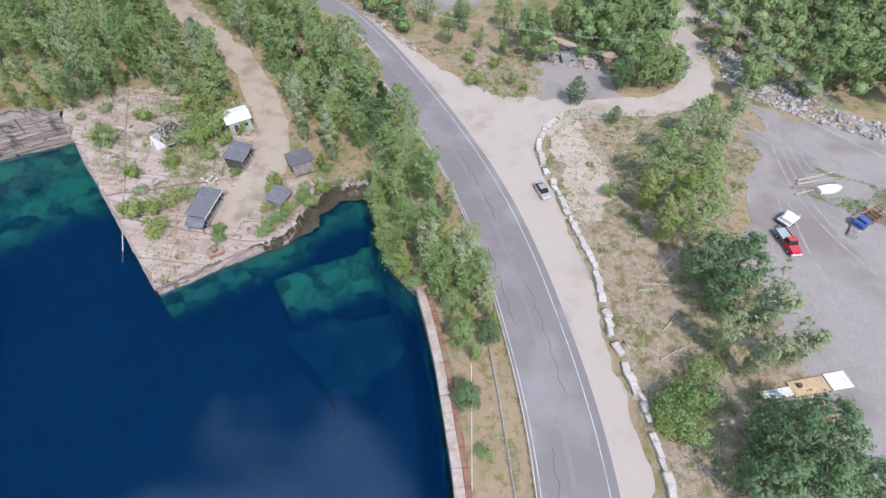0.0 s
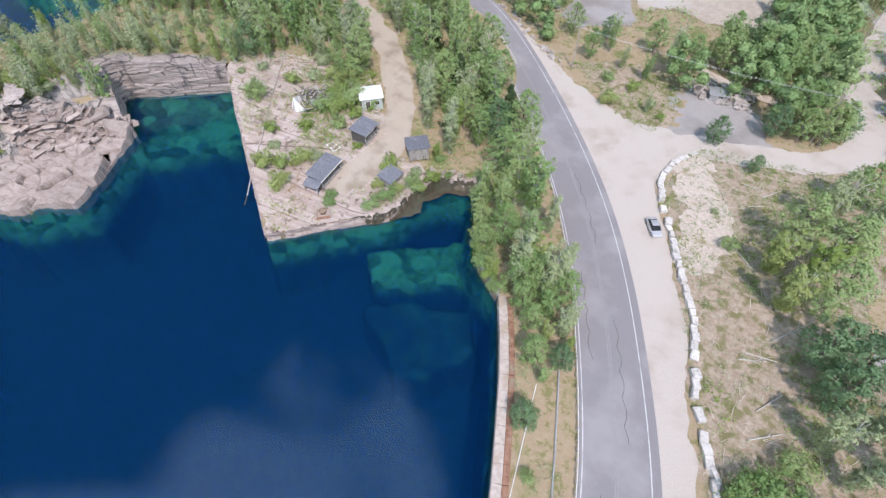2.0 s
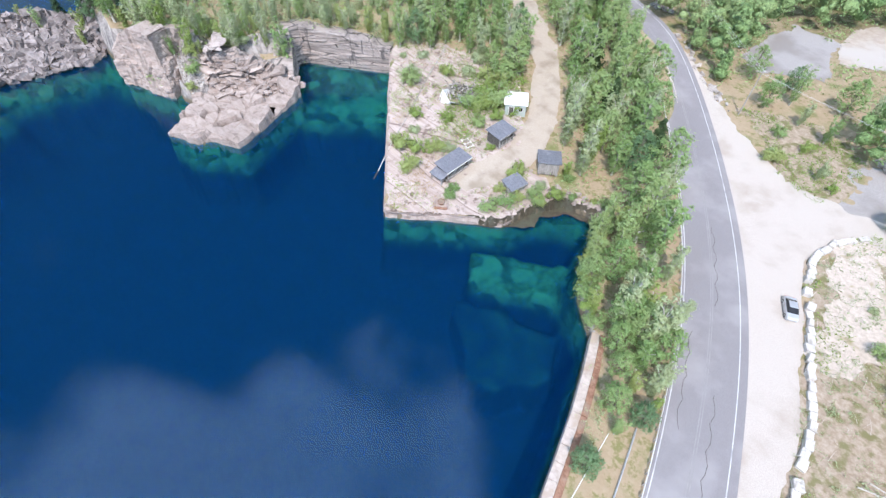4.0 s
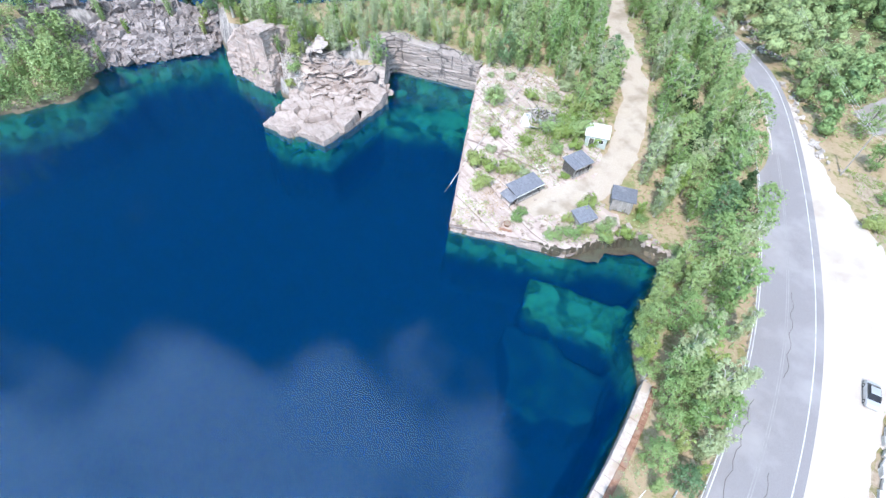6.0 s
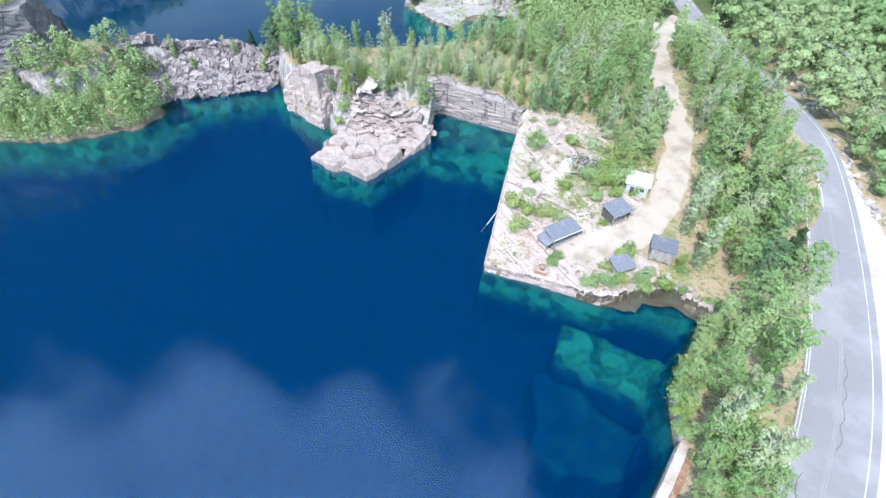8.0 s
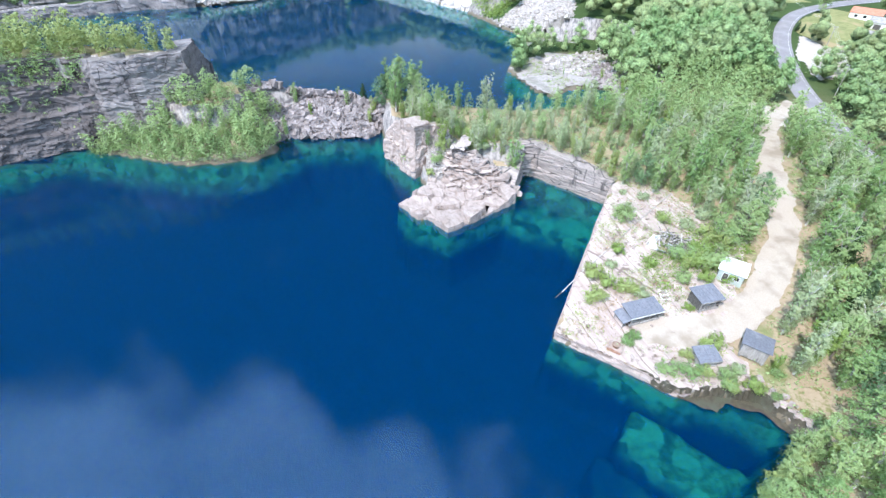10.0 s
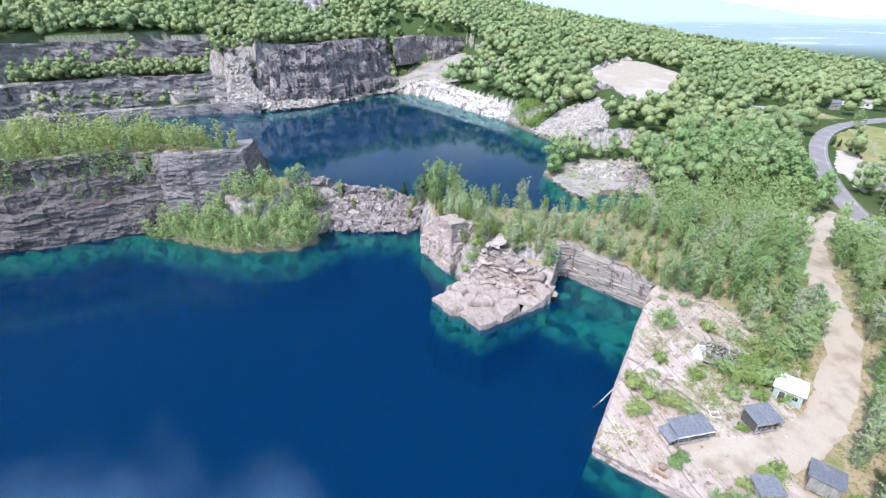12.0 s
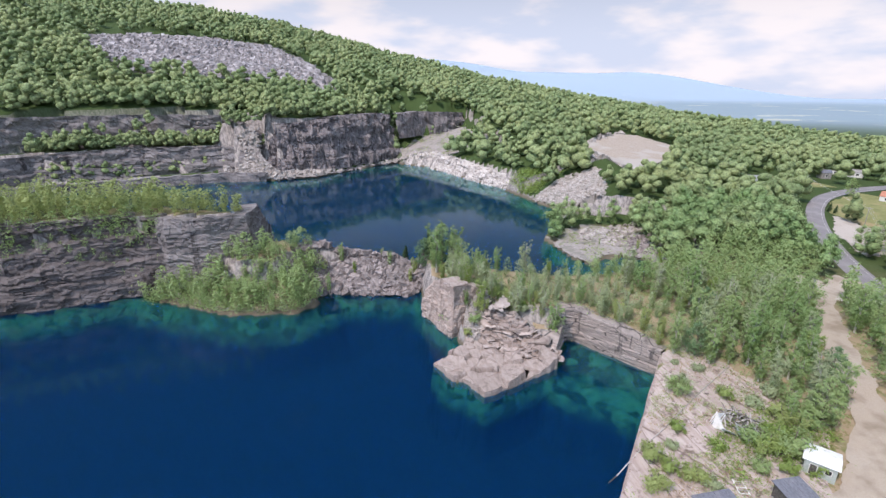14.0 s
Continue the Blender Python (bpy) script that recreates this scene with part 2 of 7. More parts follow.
    z = np.where((far_d > 0) & (far_d < 420), np.minimum(z, quarry + 0.6 * value_noise(x / 5, y / 5, 9)), z)
    m = signed(x, y, MARSH)
    z = np.where(m > -12, np.minimum(z, 0.75 + 0.5 * value_noise(x / 4, y / 4, 12) + np.maximum(0, -m) * 0.35), z)
    z = np.where(signed(x, y, MARSH_POOL) > 0, -0.35, z)
    hard = smooth(-2, 0, d) + smooth(-1, 0.2, signed(x, y, NOTCH_TOP)) + w * smooth(60, 45, y + x * 0.6 - 5)
    z = np.where((near_d > 0) & (near_d < 12), np.minimum(z, 0.2 + near_d * (0.7 + 40 * np.clip(hard, 0, 1) + 3 * (x > -14))), z)
    o = signed(x, y, OUTCROP)
    z = np.where(o > 0, np.minimum(0.4, -0.6 + o * 2), z)
    for line, foot, gap in CLIFFS.values():
        if gap:
            xs, ys = [p[0] for p in line], [p[1] for p in line]
            box_ok = (x > min(xs) - gap) & (x < max(xs) + gap) & (y > min(ys) - gap) & (y < max(ys) + gap)
            if np.any(box_ok):
                close = box_ok & (edge_distance(x, y, pulled_in(line, gap), False) < gap)
                z = np.where(close, np.minimum(z, foot + 0.4), z)
    g = signed(x, y, GULLY)
    z = np.where(g > -0.6, 2.0 + 1.02 * np.clip((-108 - x) * 0.78 + (y - 32.5) * 0.62, 0, 11.5), z)
    # beds
    slope = 9 - 5.5 * smooth(-34, -24, x) * smooth(40, 46, y) - 0.6 * smooth(40, 48, y) * smooth(-44, -34, x)
    depth = np.minimum(15, 0.3 + slope * np.maximum(-near_d, 0))
    c = 0.6 * value_noise(x / 3.5, y / 3.5, 21) + 0.4 * np.floor(value_noise(x / 5 + y / 9, y / 5 - x / 9, 22) * 3) / 3
    for poly, bed, rag in ((COVE_SHELF, 2.7 + 1.4 * c, 0.7), (COVE_STEP, 6.8 + 1.6 * c, 1.5), (NOTCH_POOL, 3.0 + 2.8 * c, 1.2), (TIP_LEDGE, 3.2 + 2.4 * c, 1.6)):
        k = smooth(-0.4, 0.6, signed(x, y, poly) + rag * 2 * (value_noise(x / 4.5, y / 4.5, 23) - 0.5))
        depth = np.minimum(depth, depth * (1 - k) + bed * k)
    north = smooth(-128, -134, x)
    lumps = 3.0 * value_noise(x / 1.8, y / 1.8, 27) + 2.0 * value_noise(x / 6, y / 6, 28)
    depth = depth * (1 - north) + np.minimum(depth, 0.4 + 0.9 * np.maximum(-near_d, 0) + lumps) * north
    z = np.where(near_d < 0, -depth, z)
    z = np.where(far_d < 0, -np.minimum(7.4, 0.6 - far_d * 4), z)
    return z

# ---- materials ----
def nodes_of(name):
    m = bpy.data.materials.new(name)
    m.use_nodes = True
    nt = m.node_tree
    nt.nodes.clear()
    return m, nt


def node(nt, kind, inputs=None, operation="", blend_type="", interpolation_type=""):
    n = nt.nodes.new(kind)
    if operation:
        n.operation = operation
    if blend_type:
        n.blend_type = blend_type
    if interpolation_type:
        n.interpolation_type = interpolation_type
    for k, v in (inputs or {}).items():
        sock = n.inputs[k]
        if isinstance(v, bpy.types.NodeSocket):
            nt.links.new(v, sock)
        else:
            sock.default_value = v
    return n


def rgb(c):
    return (c[0], c[1], c[2], 1)


def noise_of(nt, pos, scale, detail=4, rough=0.55):
    return node(nt, "ShaderNodeTexNoise", {"Vector": pos, "Scale": scale, "Detail": detail, "Roughness": rough}).outputs["Fac"]


def step(nt, value, lo, hi):
    return node(nt, "ShaderNodeMapRange", {"Value": value, "From Min": lo, "From Max": hi}, interpolation_type="SMOOTHSTEP").outputs["Result"]


def blend(nt, fac, a, b, how="MIX"):
    n = node(nt, "ShaderNodeMixRGB", blend_type=how)
    for k, v in (("Fac", fac), ("Color1", a), ("Color2", b)):
        if isinstance(v, bpy.types.NodeSocket):
            nt.links.new(v, n.inputs[k])
        else:
            n.inputs[k].default_value = v if k == "Fac" else rgb(v)
    return n.outputs["Color"]


def finish(nt, colour, rough=0.8, bump=None, strength=0.4, distance=0.1, metal=0.0, spec=0.3):
    p = node(nt, "ShaderNodeBsdfPrincipled", {"Roughness": rough, "Metallic": metal, "Specular IOR Level": spec})
    if isinstance(colour, bpy.types.NodeSocket):
        nt.links.new(colour, p.inputs["Base Color"])
    else:
        p.inputs["Base Color"].default_value = rgb(colour)
    if bump is not None:
        b = node(nt, "ShaderNodeBump", {"Height": bump, "Strength": strength, "Distance": distance})
        nt.links.new(b.outputs["Normal"], p.inputs["Normal"])
    o = node(nt, "ShaderNodeOutputMaterial")
    nt.links.new(p.outputs["BSDF"], o.inputs["Surface"])
    return p


def position(nt):
    return node(nt, "ShaderNodeNewGeometry").outputs["Position"]


def plain(name, a, b, scale=1.5, c=None, cscale=0.2, cut=(0.5, 0.7), rough=0.8, bump=0.3, distance=0.05, metal=0.0, vary=0.0, spec=0.3, stretch=None):
    """Two tones in fine grain, a third in patches, relief from the grain, and a change of tone from piece to piece."""
    m, nt = nodes_of(name)
    pos = position(nt)
    if stretch:
        pos = node(nt, "ShaderNodeMapping", {"Vector": pos, "Scale": stretch}).outputs["Vector"]
    fine = noise_of(nt, pos, scale, 6, 0.65)
    col = blend(nt, step(nt, fine, 0.3, 0.7), a, b)
    if c:
        col = blend(nt, step(nt, noise_of(nt, pos, cscale, 4), *cut), col, c)
    if vary:
        r = node(nt, "ShaderNodeObjectInfo").outputs["Random"]
        r2 = node(nt, "ShaderNodeNewGeometry").outputs["Random Per Island"]
        s = node(nt, "ShaderNodeMath", {0: r, 1: r2}, operation="ADD").outputs[0]
        s = node(nt, "ShaderNodeMath", {0: s, 1: 1.0}, operation="MODULO").outputs[0]
        v = node(nt, "ShaderNodeMapRange", {"Value": s, "To Min": 1 - vary, "To Max": 1 + vary}).outputs["Result"]
        col = node(nt, "ShaderNodeHueSaturation", {"Color": col, "Value": v}).outputs["Color"]
    finish(nt, col, rough, fine, bump, distance, metal, spec)
    return m


def rock_material(name, light, mid, dark, joint, grain=0.8, size=0.45, beds=(1, 1, 2.2), vary=0.12, turn=0.0, edge=0.035):
    """Jointed stone: grain, stained streaks down the face, dark cracks between beds."""
    m, nt = nodes_of(name)
    pos = position(nt)
    wob = node(nt, "ShaderNodeTexNoise", {"Vector": pos, "Scale": 0.5, "Detail": 3}).outputs["Color"]
    bent = node(nt, "ShaderNodeMixRGB", {"Fac": 0.25, "Color1": pos, "Color2": wob}, blend_type="ADD").outputs["Color"]
    bed = node(nt, "ShaderNodeMapping", {"Vector": bent, "Scale": beds, "Rotation": (0, 0, radians(turn))}).outputs["Vector"]
    fine = noise_of(nt, pos, grain * 3, 6, 0.7)
    layers = noise_of(nt, bed, grain * 0.6, 6, 0.7)
    col = blend(nt, step(nt, layers, 0.35, 0.62), mid, light)
    col = blend(nt, step(nt, fine, 0.55, 0.75), col, mid)
    streak = noise_of(nt, node(nt, "ShaderNodeMapping", {"Vector": pos, "Scale": (1, 1, 0.16)}).outputs["Vector"], grain * 0.7, 5, 0.65)
    col = blend(nt, step(nt, streak, 0.54, 0.68), col, dark)
    vor = nt.nodes.new("ShaderNodeTexVoronoi")
    vor.feature = "DISTANCE_TO_EDGE"
    vor.inputs["Scale"].default_value = size
    nt.links.new(bed, vor.inputs["Vector"])
    crack = step(nt, vor.outputs["Distance"], edge, 0.0)
    col = blend(nt, crack, col, joint)
    isl = node(nt, "ShaderNodeNewGeometry").outputs["Random Per Island"]
    v = node(nt, "ShaderNodeMapRange", {"Value": isl, "To Min": 1 - vary, "To Max": 1 + vary}).outputs["Result"]
    col = node(nt, "ShaderNodeHueSaturation", {"Color": col, "Value": v}).outputs["Color"]
    h = node(nt, "ShaderNodeMath", {0: fine, 1: crack}, operation="SUBTRACT").outputs[0]
    finish(nt, col, 0.88, h, 0.6, 0.12, spec=0.25)
    return m


def leaf_material(name, a, b, c):
    m, nt = nodes_of(name)
    r = node(nt, "ShaderNodeObjectInfo").outputs["Random"]
    isl = node(nt, "ShaderNodeNewGeometry").outputs["Random Per Island"]
    big = noise_of(nt, position(nt), 0.05, 2)
    col = blend(nt, isl, a, b)
    col = blend(nt, step(nt, node(nt, "ShaderNodeMath", {0: r, 1: big}, operation="ADD").outputs[0], 0.55, 1.35), col, c)
    p = node(nt, "ShaderNodeBsdfPrincipled", {"Base Color": col, "Roughness": 0.55, "Specular IOR Level": 0.35})
    tr = node(nt, "ShaderNodeBsdfTranslucent", {"Color": col})
    mix = node(nt, "ShaderNodeMixShader", {"Fac": 0.38, 1: p.outputs[0], 2: tr.outputs[0]})
    o = node(nt, "ShaderNodeOutputMaterial")
    nt.links.new(mix.outputs[0], o.inputs["Surface"])
    return m


def canopy_material(name, a, b, c, grain):
    """Crowns seen from far off: clumps of differing green, mottled by leaf masses and painted gap shade."""
    m, nt = nodes_of(name)
    pos = position(nt)
    isl = node(nt, "ShaderNodeNewGeometry").outputs["Random Per Island"]
    col = blend(nt, isl, a, b)
    col = blend(nt, step(nt, noise_of(nt, pos, 0.02, 3), 0.42, 0.62), col, c)
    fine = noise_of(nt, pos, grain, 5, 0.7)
    # halved tone in the noise hollows stands in for shade between leaves
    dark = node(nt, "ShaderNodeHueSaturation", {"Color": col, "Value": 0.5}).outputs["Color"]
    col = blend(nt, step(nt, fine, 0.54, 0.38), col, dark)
    finish(nt, col, 0.6, fine, 1.0, 1.2 / grain, spec=0.2)
    return m


def ground_material():
    m, nt = nodes_of("ground")
    pos = position(nt)
    sep = node(nt, "ShaderNodeSeparateXYZ", {"Vector": pos})
    fine = noise_of(nt, pos, 1.6, 6, 0.65)
    mid = noise_of(nt, pos, 0.16, 5, 0.6)
    grass = blend(nt, fine, (0.12, 0.14, 0.05), (0.22, 0.24, 0.095))
    dry = blend(nt, fine, (0.27, 0.20, 0.12), (0.44, 0.35, 0.25))
    dry = blend(nt, step(nt, noise_of(nt, pos, 0.6, 4, 0.7), 0.5, 0.66), dry, (0.20, 0.19, 0.08))
    col = blend(nt, step(nt, mid, 0.30, 0.5), grass, dry)
    # woods far off, then fields and hills bluer and paler with haze painted in
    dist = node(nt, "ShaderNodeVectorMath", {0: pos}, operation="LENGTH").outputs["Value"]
    # forest floor, kept dark so its colour carries the shade between trees
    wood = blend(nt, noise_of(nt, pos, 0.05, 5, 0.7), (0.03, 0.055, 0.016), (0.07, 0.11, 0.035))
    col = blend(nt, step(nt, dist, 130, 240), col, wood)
    hazed_field = blend(nt, step(nt, noise_of(nt, pos, 0.006, 3), 0.56, 0.6), (0.26, 0.34, 0.385), (0.50, 0.52, 0.45))
    hazed_field = blend(nt, step(nt, noise_of(nt, pos, 0.012, 5, 0.7), 0.48, 0.56), hazed_field, (0.25, 0.33, 0.385))
    # more painted haze towards the horizon
    hazed_field = blend(nt, step(nt, dist, 2600, 4200), hazed_field, (0.36, 0.46, 0.56))
    col = blend(nt, step(nt, dist, 850, 1500), col, hazed_field)
    # bare stone where it is steep
    nz = node(nt, "ShaderNodeSeparateXYZ", {"Vector": node(nt, "ShaderNodeNewGeometry").outputs["True Normal"]}).outputs["Z"]
    streak = noise_of(nt, node(nt, "ShaderNodeMapping", {"Vector": pos, "Scale": (1, 1, 0.3)}).outputs["Vector"], 0.8, 6, 0.7)
    stone = blend(nt, step(nt, streak, 0.35, 0.65), (0.14, 0.13, 0.13), (0.40, 0.37, 0.35))
    near = step(nt, dist, 470, 425)
    steep = node(nt, "ShaderNodeMath", {0: step(nt, nz, 0.86, 0.72), 1: near}, operation="MULTIPLY").outputs[0]
    col = blend(nt, steep, col, stone)
    damp = node(nt, "ShaderNodeMath", {0: step(nt, sep.outputs["Z"], 2.0, 0.7), 1: step(nt, dist, 560, 500)}, operation="MULTIPLY").outputs[0]
    col = blend(nt, damp, col, (0.15, 0.125, 0.09))
    # drowned stone; the water's absorption is painted in, greener then bluer with depth
    z = sep.outputs["Z"]
    slab = node(nt, "ShaderNodeTexVoronoi", {"Vector": pos, "Scale": 0.35}).outputs["Color"]
    slabf = node(nt, "ShaderNodeSeparateColor", {"Color": slab}).outputs[0]
    slabf = node(nt, "ShaderNodeMath", {0: slabf, 1: noise_of(nt, pos, 0.55, 5, 0.65)}, operation="MULTIPLY").outputs[0]
    slabf = node(nt, "ShaderNodeMath", {0: slabf, 1: noise_of(nt, pos, 0.9, 6, 0.75)}, operation="ADD").outputs[0]
    slabf = step(nt, slabf, 0.42, 1.05)
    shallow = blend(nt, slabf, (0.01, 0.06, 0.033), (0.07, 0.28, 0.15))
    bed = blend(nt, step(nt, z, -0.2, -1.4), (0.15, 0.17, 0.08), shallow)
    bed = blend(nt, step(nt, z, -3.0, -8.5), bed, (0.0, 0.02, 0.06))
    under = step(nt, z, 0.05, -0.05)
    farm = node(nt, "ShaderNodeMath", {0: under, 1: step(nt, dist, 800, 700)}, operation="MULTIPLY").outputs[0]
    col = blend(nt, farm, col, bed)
    finish(nt, col, 0.9, fine, 0.5, 0.15, spec=0.2)
    return m


def water_material():
    m, nt = nodes_of("water")
    pos = position(nt)
    wave = noise_of(nt, pos, 0.9, 4, 0.6)
    b = node(nt, "ShaderNodeBump", {"Height": wave, "Strength": 0.06, "Distance": 0.05})
    body = node(nt, "ShaderNodeBsdfDiffuse", {"Color": rgb((0.0, 0.038, 0.15))})
    clear = node(nt, "ShaderNodeBsdfTransparent", {"Color": rgb((0.5, 0.92, 0.88))})
    depths = node(nt, "ShaderNodeMixShader", {"Fac": 0.3, 1: clear.outputs[0], 2: body.outputs[0]})
    gloss = node(nt, "ShaderNodeBsdfGlossy", {"Color": rgb((0.8, 0.96, 1)), "Roughness": 0.05, "Normal": b.outputs["Normal"]})
    fres = node(nt, "ShaderNodeFresnel", {"IOR": 1.33, "Normal": b.outputs["Normal"]})
    top = node(nt, "ShaderNodeMixShader", {"Fac": fres.outputs[0], 1: depths.outputs[0], 2: gloss.outputs[0]})
    o = node(nt, "ShaderNodeOutputMaterial")
    nt.links.new(top.outputs[0], o.inputs["Surface"])
    return m


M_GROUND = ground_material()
M_WATER = water_material()
M_ASPHALT = plain("asphalt", (0.212, 0.199, 0.208), (0.262, 0.248, 0.257), 11.0, (0.305, 0.29, 0.298), 0.12, (0.45, 0.7), 0.85, 0.02, 0.01)
M_LINE = plain("road_paint", (0.50, 0.50, 0.50), (0.62, 0.62, 0.62), 2.0, (0.33, 0.33, 0.345), 0.5, (0.48, 0.7), 0.7)
M_WORN = plain("worn_paint", (0.25, 0.24, 0.245), (0.31, 0.30, 0.30), 1.0, rough=0.8)
M_TRACK = plain("packed_dirt", (0.385, 0.325, 0.265), (0.475, 0.41, 0.345), 6.0, (0.29, 0.24, 0.185), 0.2, (0.46, 0.72), 0.95, 0.15)
M_GRAVEL = plain("pale_gravel", (0.425, 0.375, 0.335), (0.53, 0.48, 0.435), 7.0, (0.38, 0.32, 0.27), 0.14, (0.48, 0.75), 0.95, 0.15)
M_YARD = plain("grey_gravel", (0.285, 0.265, 0.258), (0.385, 0.36, 0.35), 6.0, (0.25, 0.228, 0.215), 0.09, (0.44, 0.66), 0.95, 0.2)
M_DUST = plain("pressed_dust", (0.325, 0.30, 0.29), (0.41, 0.385, 0.372), 4.0, (0.30, 0.28, 0.27), 0.5, (0.4, 0.6), 0.95, 0.1)
M_SCRAP = plain("dumped_scrap", (0.31, 0.30, 0.30), (0.50, 0.485, 0.475), 1.5, rough=0.85, bump=0.4, vary=0.35)
M_BLOCK = plain("granite_block", (0.48, 0.455, 0.43), (0.63, 0.60, 0.575), 3.0, (0.34, 0.32, 0.29), 0.8, (0.56, 0.74), 0.9, 0.4, vary=0.1)
M_WETROCK = plain("wet_rock", (0.055, 0.048, 0.034), (0.105, 0.09, 0.064), 1.2, (0.085, 0.085, 0.06), 0.3, (0.45, 0.65), 0.35, 0.3, spec=0.5)
M_SPOIL = plain("spoil", (0.28, 0.25, 0.23), (0.40, 0.365, 0.34), 0.9, (0.22, 0.21, 0.18), 0.12, (0.5, 0.68), 0.95, 0.5)
M_DRYGRASS = plain("dry_ground", (0.28, 0.215, 0.155), (0.43, 0.355, 0.285), 1.6, (0.19, 0.175, 0.085), 0.5, (0.48, 0.64), 0.95, 0.4)
M_SAND = plain("sand", (0.36, 0.30, 0.25), (0.45, 0.385, 0.325), 0.6, (0.45, 0.41, 0.375), 0.03, (0.5, 0.6), 0.95, 0.3)
M_GRANITE = rock_material("granite", (0.41, 0.345, 0.312), (0.31, 0.25, 0.223), (0.24, 0.195, 0.17), (0.24, 0.19, 0.17), 0.9, 0.16, (0.4, 1.3, 3.0), 0.16, 35, 0.008)
M_FLOOR = rock_material("quarry_floor", (0.50, 0.42, 0.385), (0.37, 0.295, 0.262), (0.17, 0.13, 0.105), (0.2, 0.15, 0.13), 0.8, 0.1, (0.2, 1.6, 1.0), 0.05, 42, 0.01)
M_FACE = rock_material("cut_granite", (0.43, 0.37, 0.34), (0.26, 0.225, 0.21), (0.11, 0.10, 0.10), (0.075, 0.07, 0.068), 0.8, 0.3, (0.28, 0.28, 3.4), 0.12, 0, 0.035)
M_DARKFACE = rock_material("weathered_cliff", (0.165, 0.148, 0.148), (0.092, 0.081, 0.08), (0.042, 0.037, 0.037), (0.028, 0.026, 0.026), 0.4, 0.3, (0.5, 0.5, 1.6), edge=0.014)
M_FARFACE = rock_material("far_cliff", (0.26, 0.235, 0.235), (0.145, 0.13, 0.135), (0.065, 0.06, 0.064), (0.045, 0.043, 0.045), 0.28, 0.14, (1.6, 1.6, 0.5))
M_BENCH = rock_material("bench_cliff", (0.25, 0.232, 0.232), (0.145, 0.134, 0.136), (0.062, 0.058, 0.06), (0.045, 0.043, 0.045), 0.25, 0.16, (0.6, 0.6, 1.5), edge=0.014)
M_PALEFACE = rock_material("pale_bank", (0.52, 0.48, 0.45), (0.36, 0.33, 0.31), (0.20, 0.18, 0.17), (0.13, 0.12, 0.115), 0.3, 0.3, (0.8, 0.8, 1.2))
M_RUBBLE = plain("rubble", (0.175, 0.15, 0.145), (0.335, 0.295, 0.285), 0.9, rough=0.9, bump=0.5, vary=0.3)
M_TALUS = plain("talus_stone", (0.25, 0.232, 0.236), (0.45, 0.42, 0.42), 0.5, rough=0.9, bump=0.5, vary=0.35)
M_PALEROCK = plain("pale_rubble", (0.30, 0.27, 0.25), (0.47, 0.43, 0.40), 0.9, rough=0.9, bump=0.5, vary=0.22)
M_STICK = plain("bleached_sticks", (0.45, 0.39, 0.33), (0.62, 0.55, 0.48), 3, rough=0.9)
M_BARK = plain("bark", (0.16, 0.13, 0.10), (0.32, 0.29, 0.25), 4, rough=0.9)
M_BIRCH = plain("pale_bark", (0.42, 0.40, 0.36), (0.62, 0.60, 0.56), 3, (0.1, 0.09, 0.08), 3.0, (0.6, 0.65), 0.85)
M_LEAF = leaf_material("leaves", (0.199, 0.317, 0.12), (0.285, 0.426, 0.161), (0.342, 0.453, 0.196))
M_LEAF_DARK = leaf_material("dark_leaves", (0.118, 0.215, 0.106), (0.163, 0.275, 0.136), (0.198, 0.319, 0.16))
M_LEAF_GREY = leaf_material("grey_leaves", (0.326, 0.394, 0.227), (0.427, 0.494, 0.307), (0.403, 0.475, 0.271))
M_LEAF_YOUNG = leaf_material("young_leaves", (0.217, 0.321, 0.082), (0.306, 0.417, 0.119), (0.362, 0.43, 0.165))
M_NEEDLE = leaf_material("needles", (0.03, 0.07, 0.03), (0.06, 0.12, 0.05), (0.07, 0.12, 0.05))
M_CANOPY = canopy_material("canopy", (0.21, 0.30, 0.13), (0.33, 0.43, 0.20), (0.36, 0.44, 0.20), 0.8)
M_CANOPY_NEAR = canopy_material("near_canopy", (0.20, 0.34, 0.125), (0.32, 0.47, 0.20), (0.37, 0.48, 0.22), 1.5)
M_STRAW = leaf_material("straw", (0.36, 0.25, 0.13), (0.50, 0.38, 0.22), (0.42, 0.34, 0.17))
M_ROOF = plain("tar_roof", (0.13, 0.137, 0.162), (0.20, 0.21, 0.243), 3, (0.25, 0.25, 0.275), 0.5, (0.5, 0.75), 0.8)
M_GREYWOOD = plain("grey_boards", (0.22, 0.21, 0.20), (0.40, 0.38, 0.36), 2, (0.14, 0.13, 0.12), 0.9, (0.55, 0.7), 0.9, stretch=(1, 1, 0.3))
M_DARKWOOD = plain("dark_boards", (0.06, 0.055, 0.05), (0.14, 0.13, 0.12), 3, rough=0.9)
M_WHITEWOOD = plain("white_paint", (0.66, 0.66, 0.64), (0.78, 0.78, 0.76), 2, (0.5, 0.48, 0.44), 0.8, (0.58, 0.72), 0.7)
M_WHITEROOF = plain("white_roof", (0.72, 0.73, 0.74), (0.82, 0.83, 0.83), 1.5, (0.6, 0.6, 0.6), 0.7, (0.55, 0.75), 0.55)
M_GREENWALL = plain("pale_green_wall", (0.36, 0.42, 0.40), (0.48, 0.54, 0.52), 2, rough=0.8)
M_TIMBER = plain("grey_timber", (0.30, 0.27, 0.25), (0.50, 0.47, 0.44), 3, vary=0.3, rough=0.9)
M_PLY = plain("plywood", (0.50, 0.36, 0.21), (0.62, 0.47, 0.30), 2, (0.42, 0.28, 0.16), 0.6, (0.5, 0.7), 0.8)
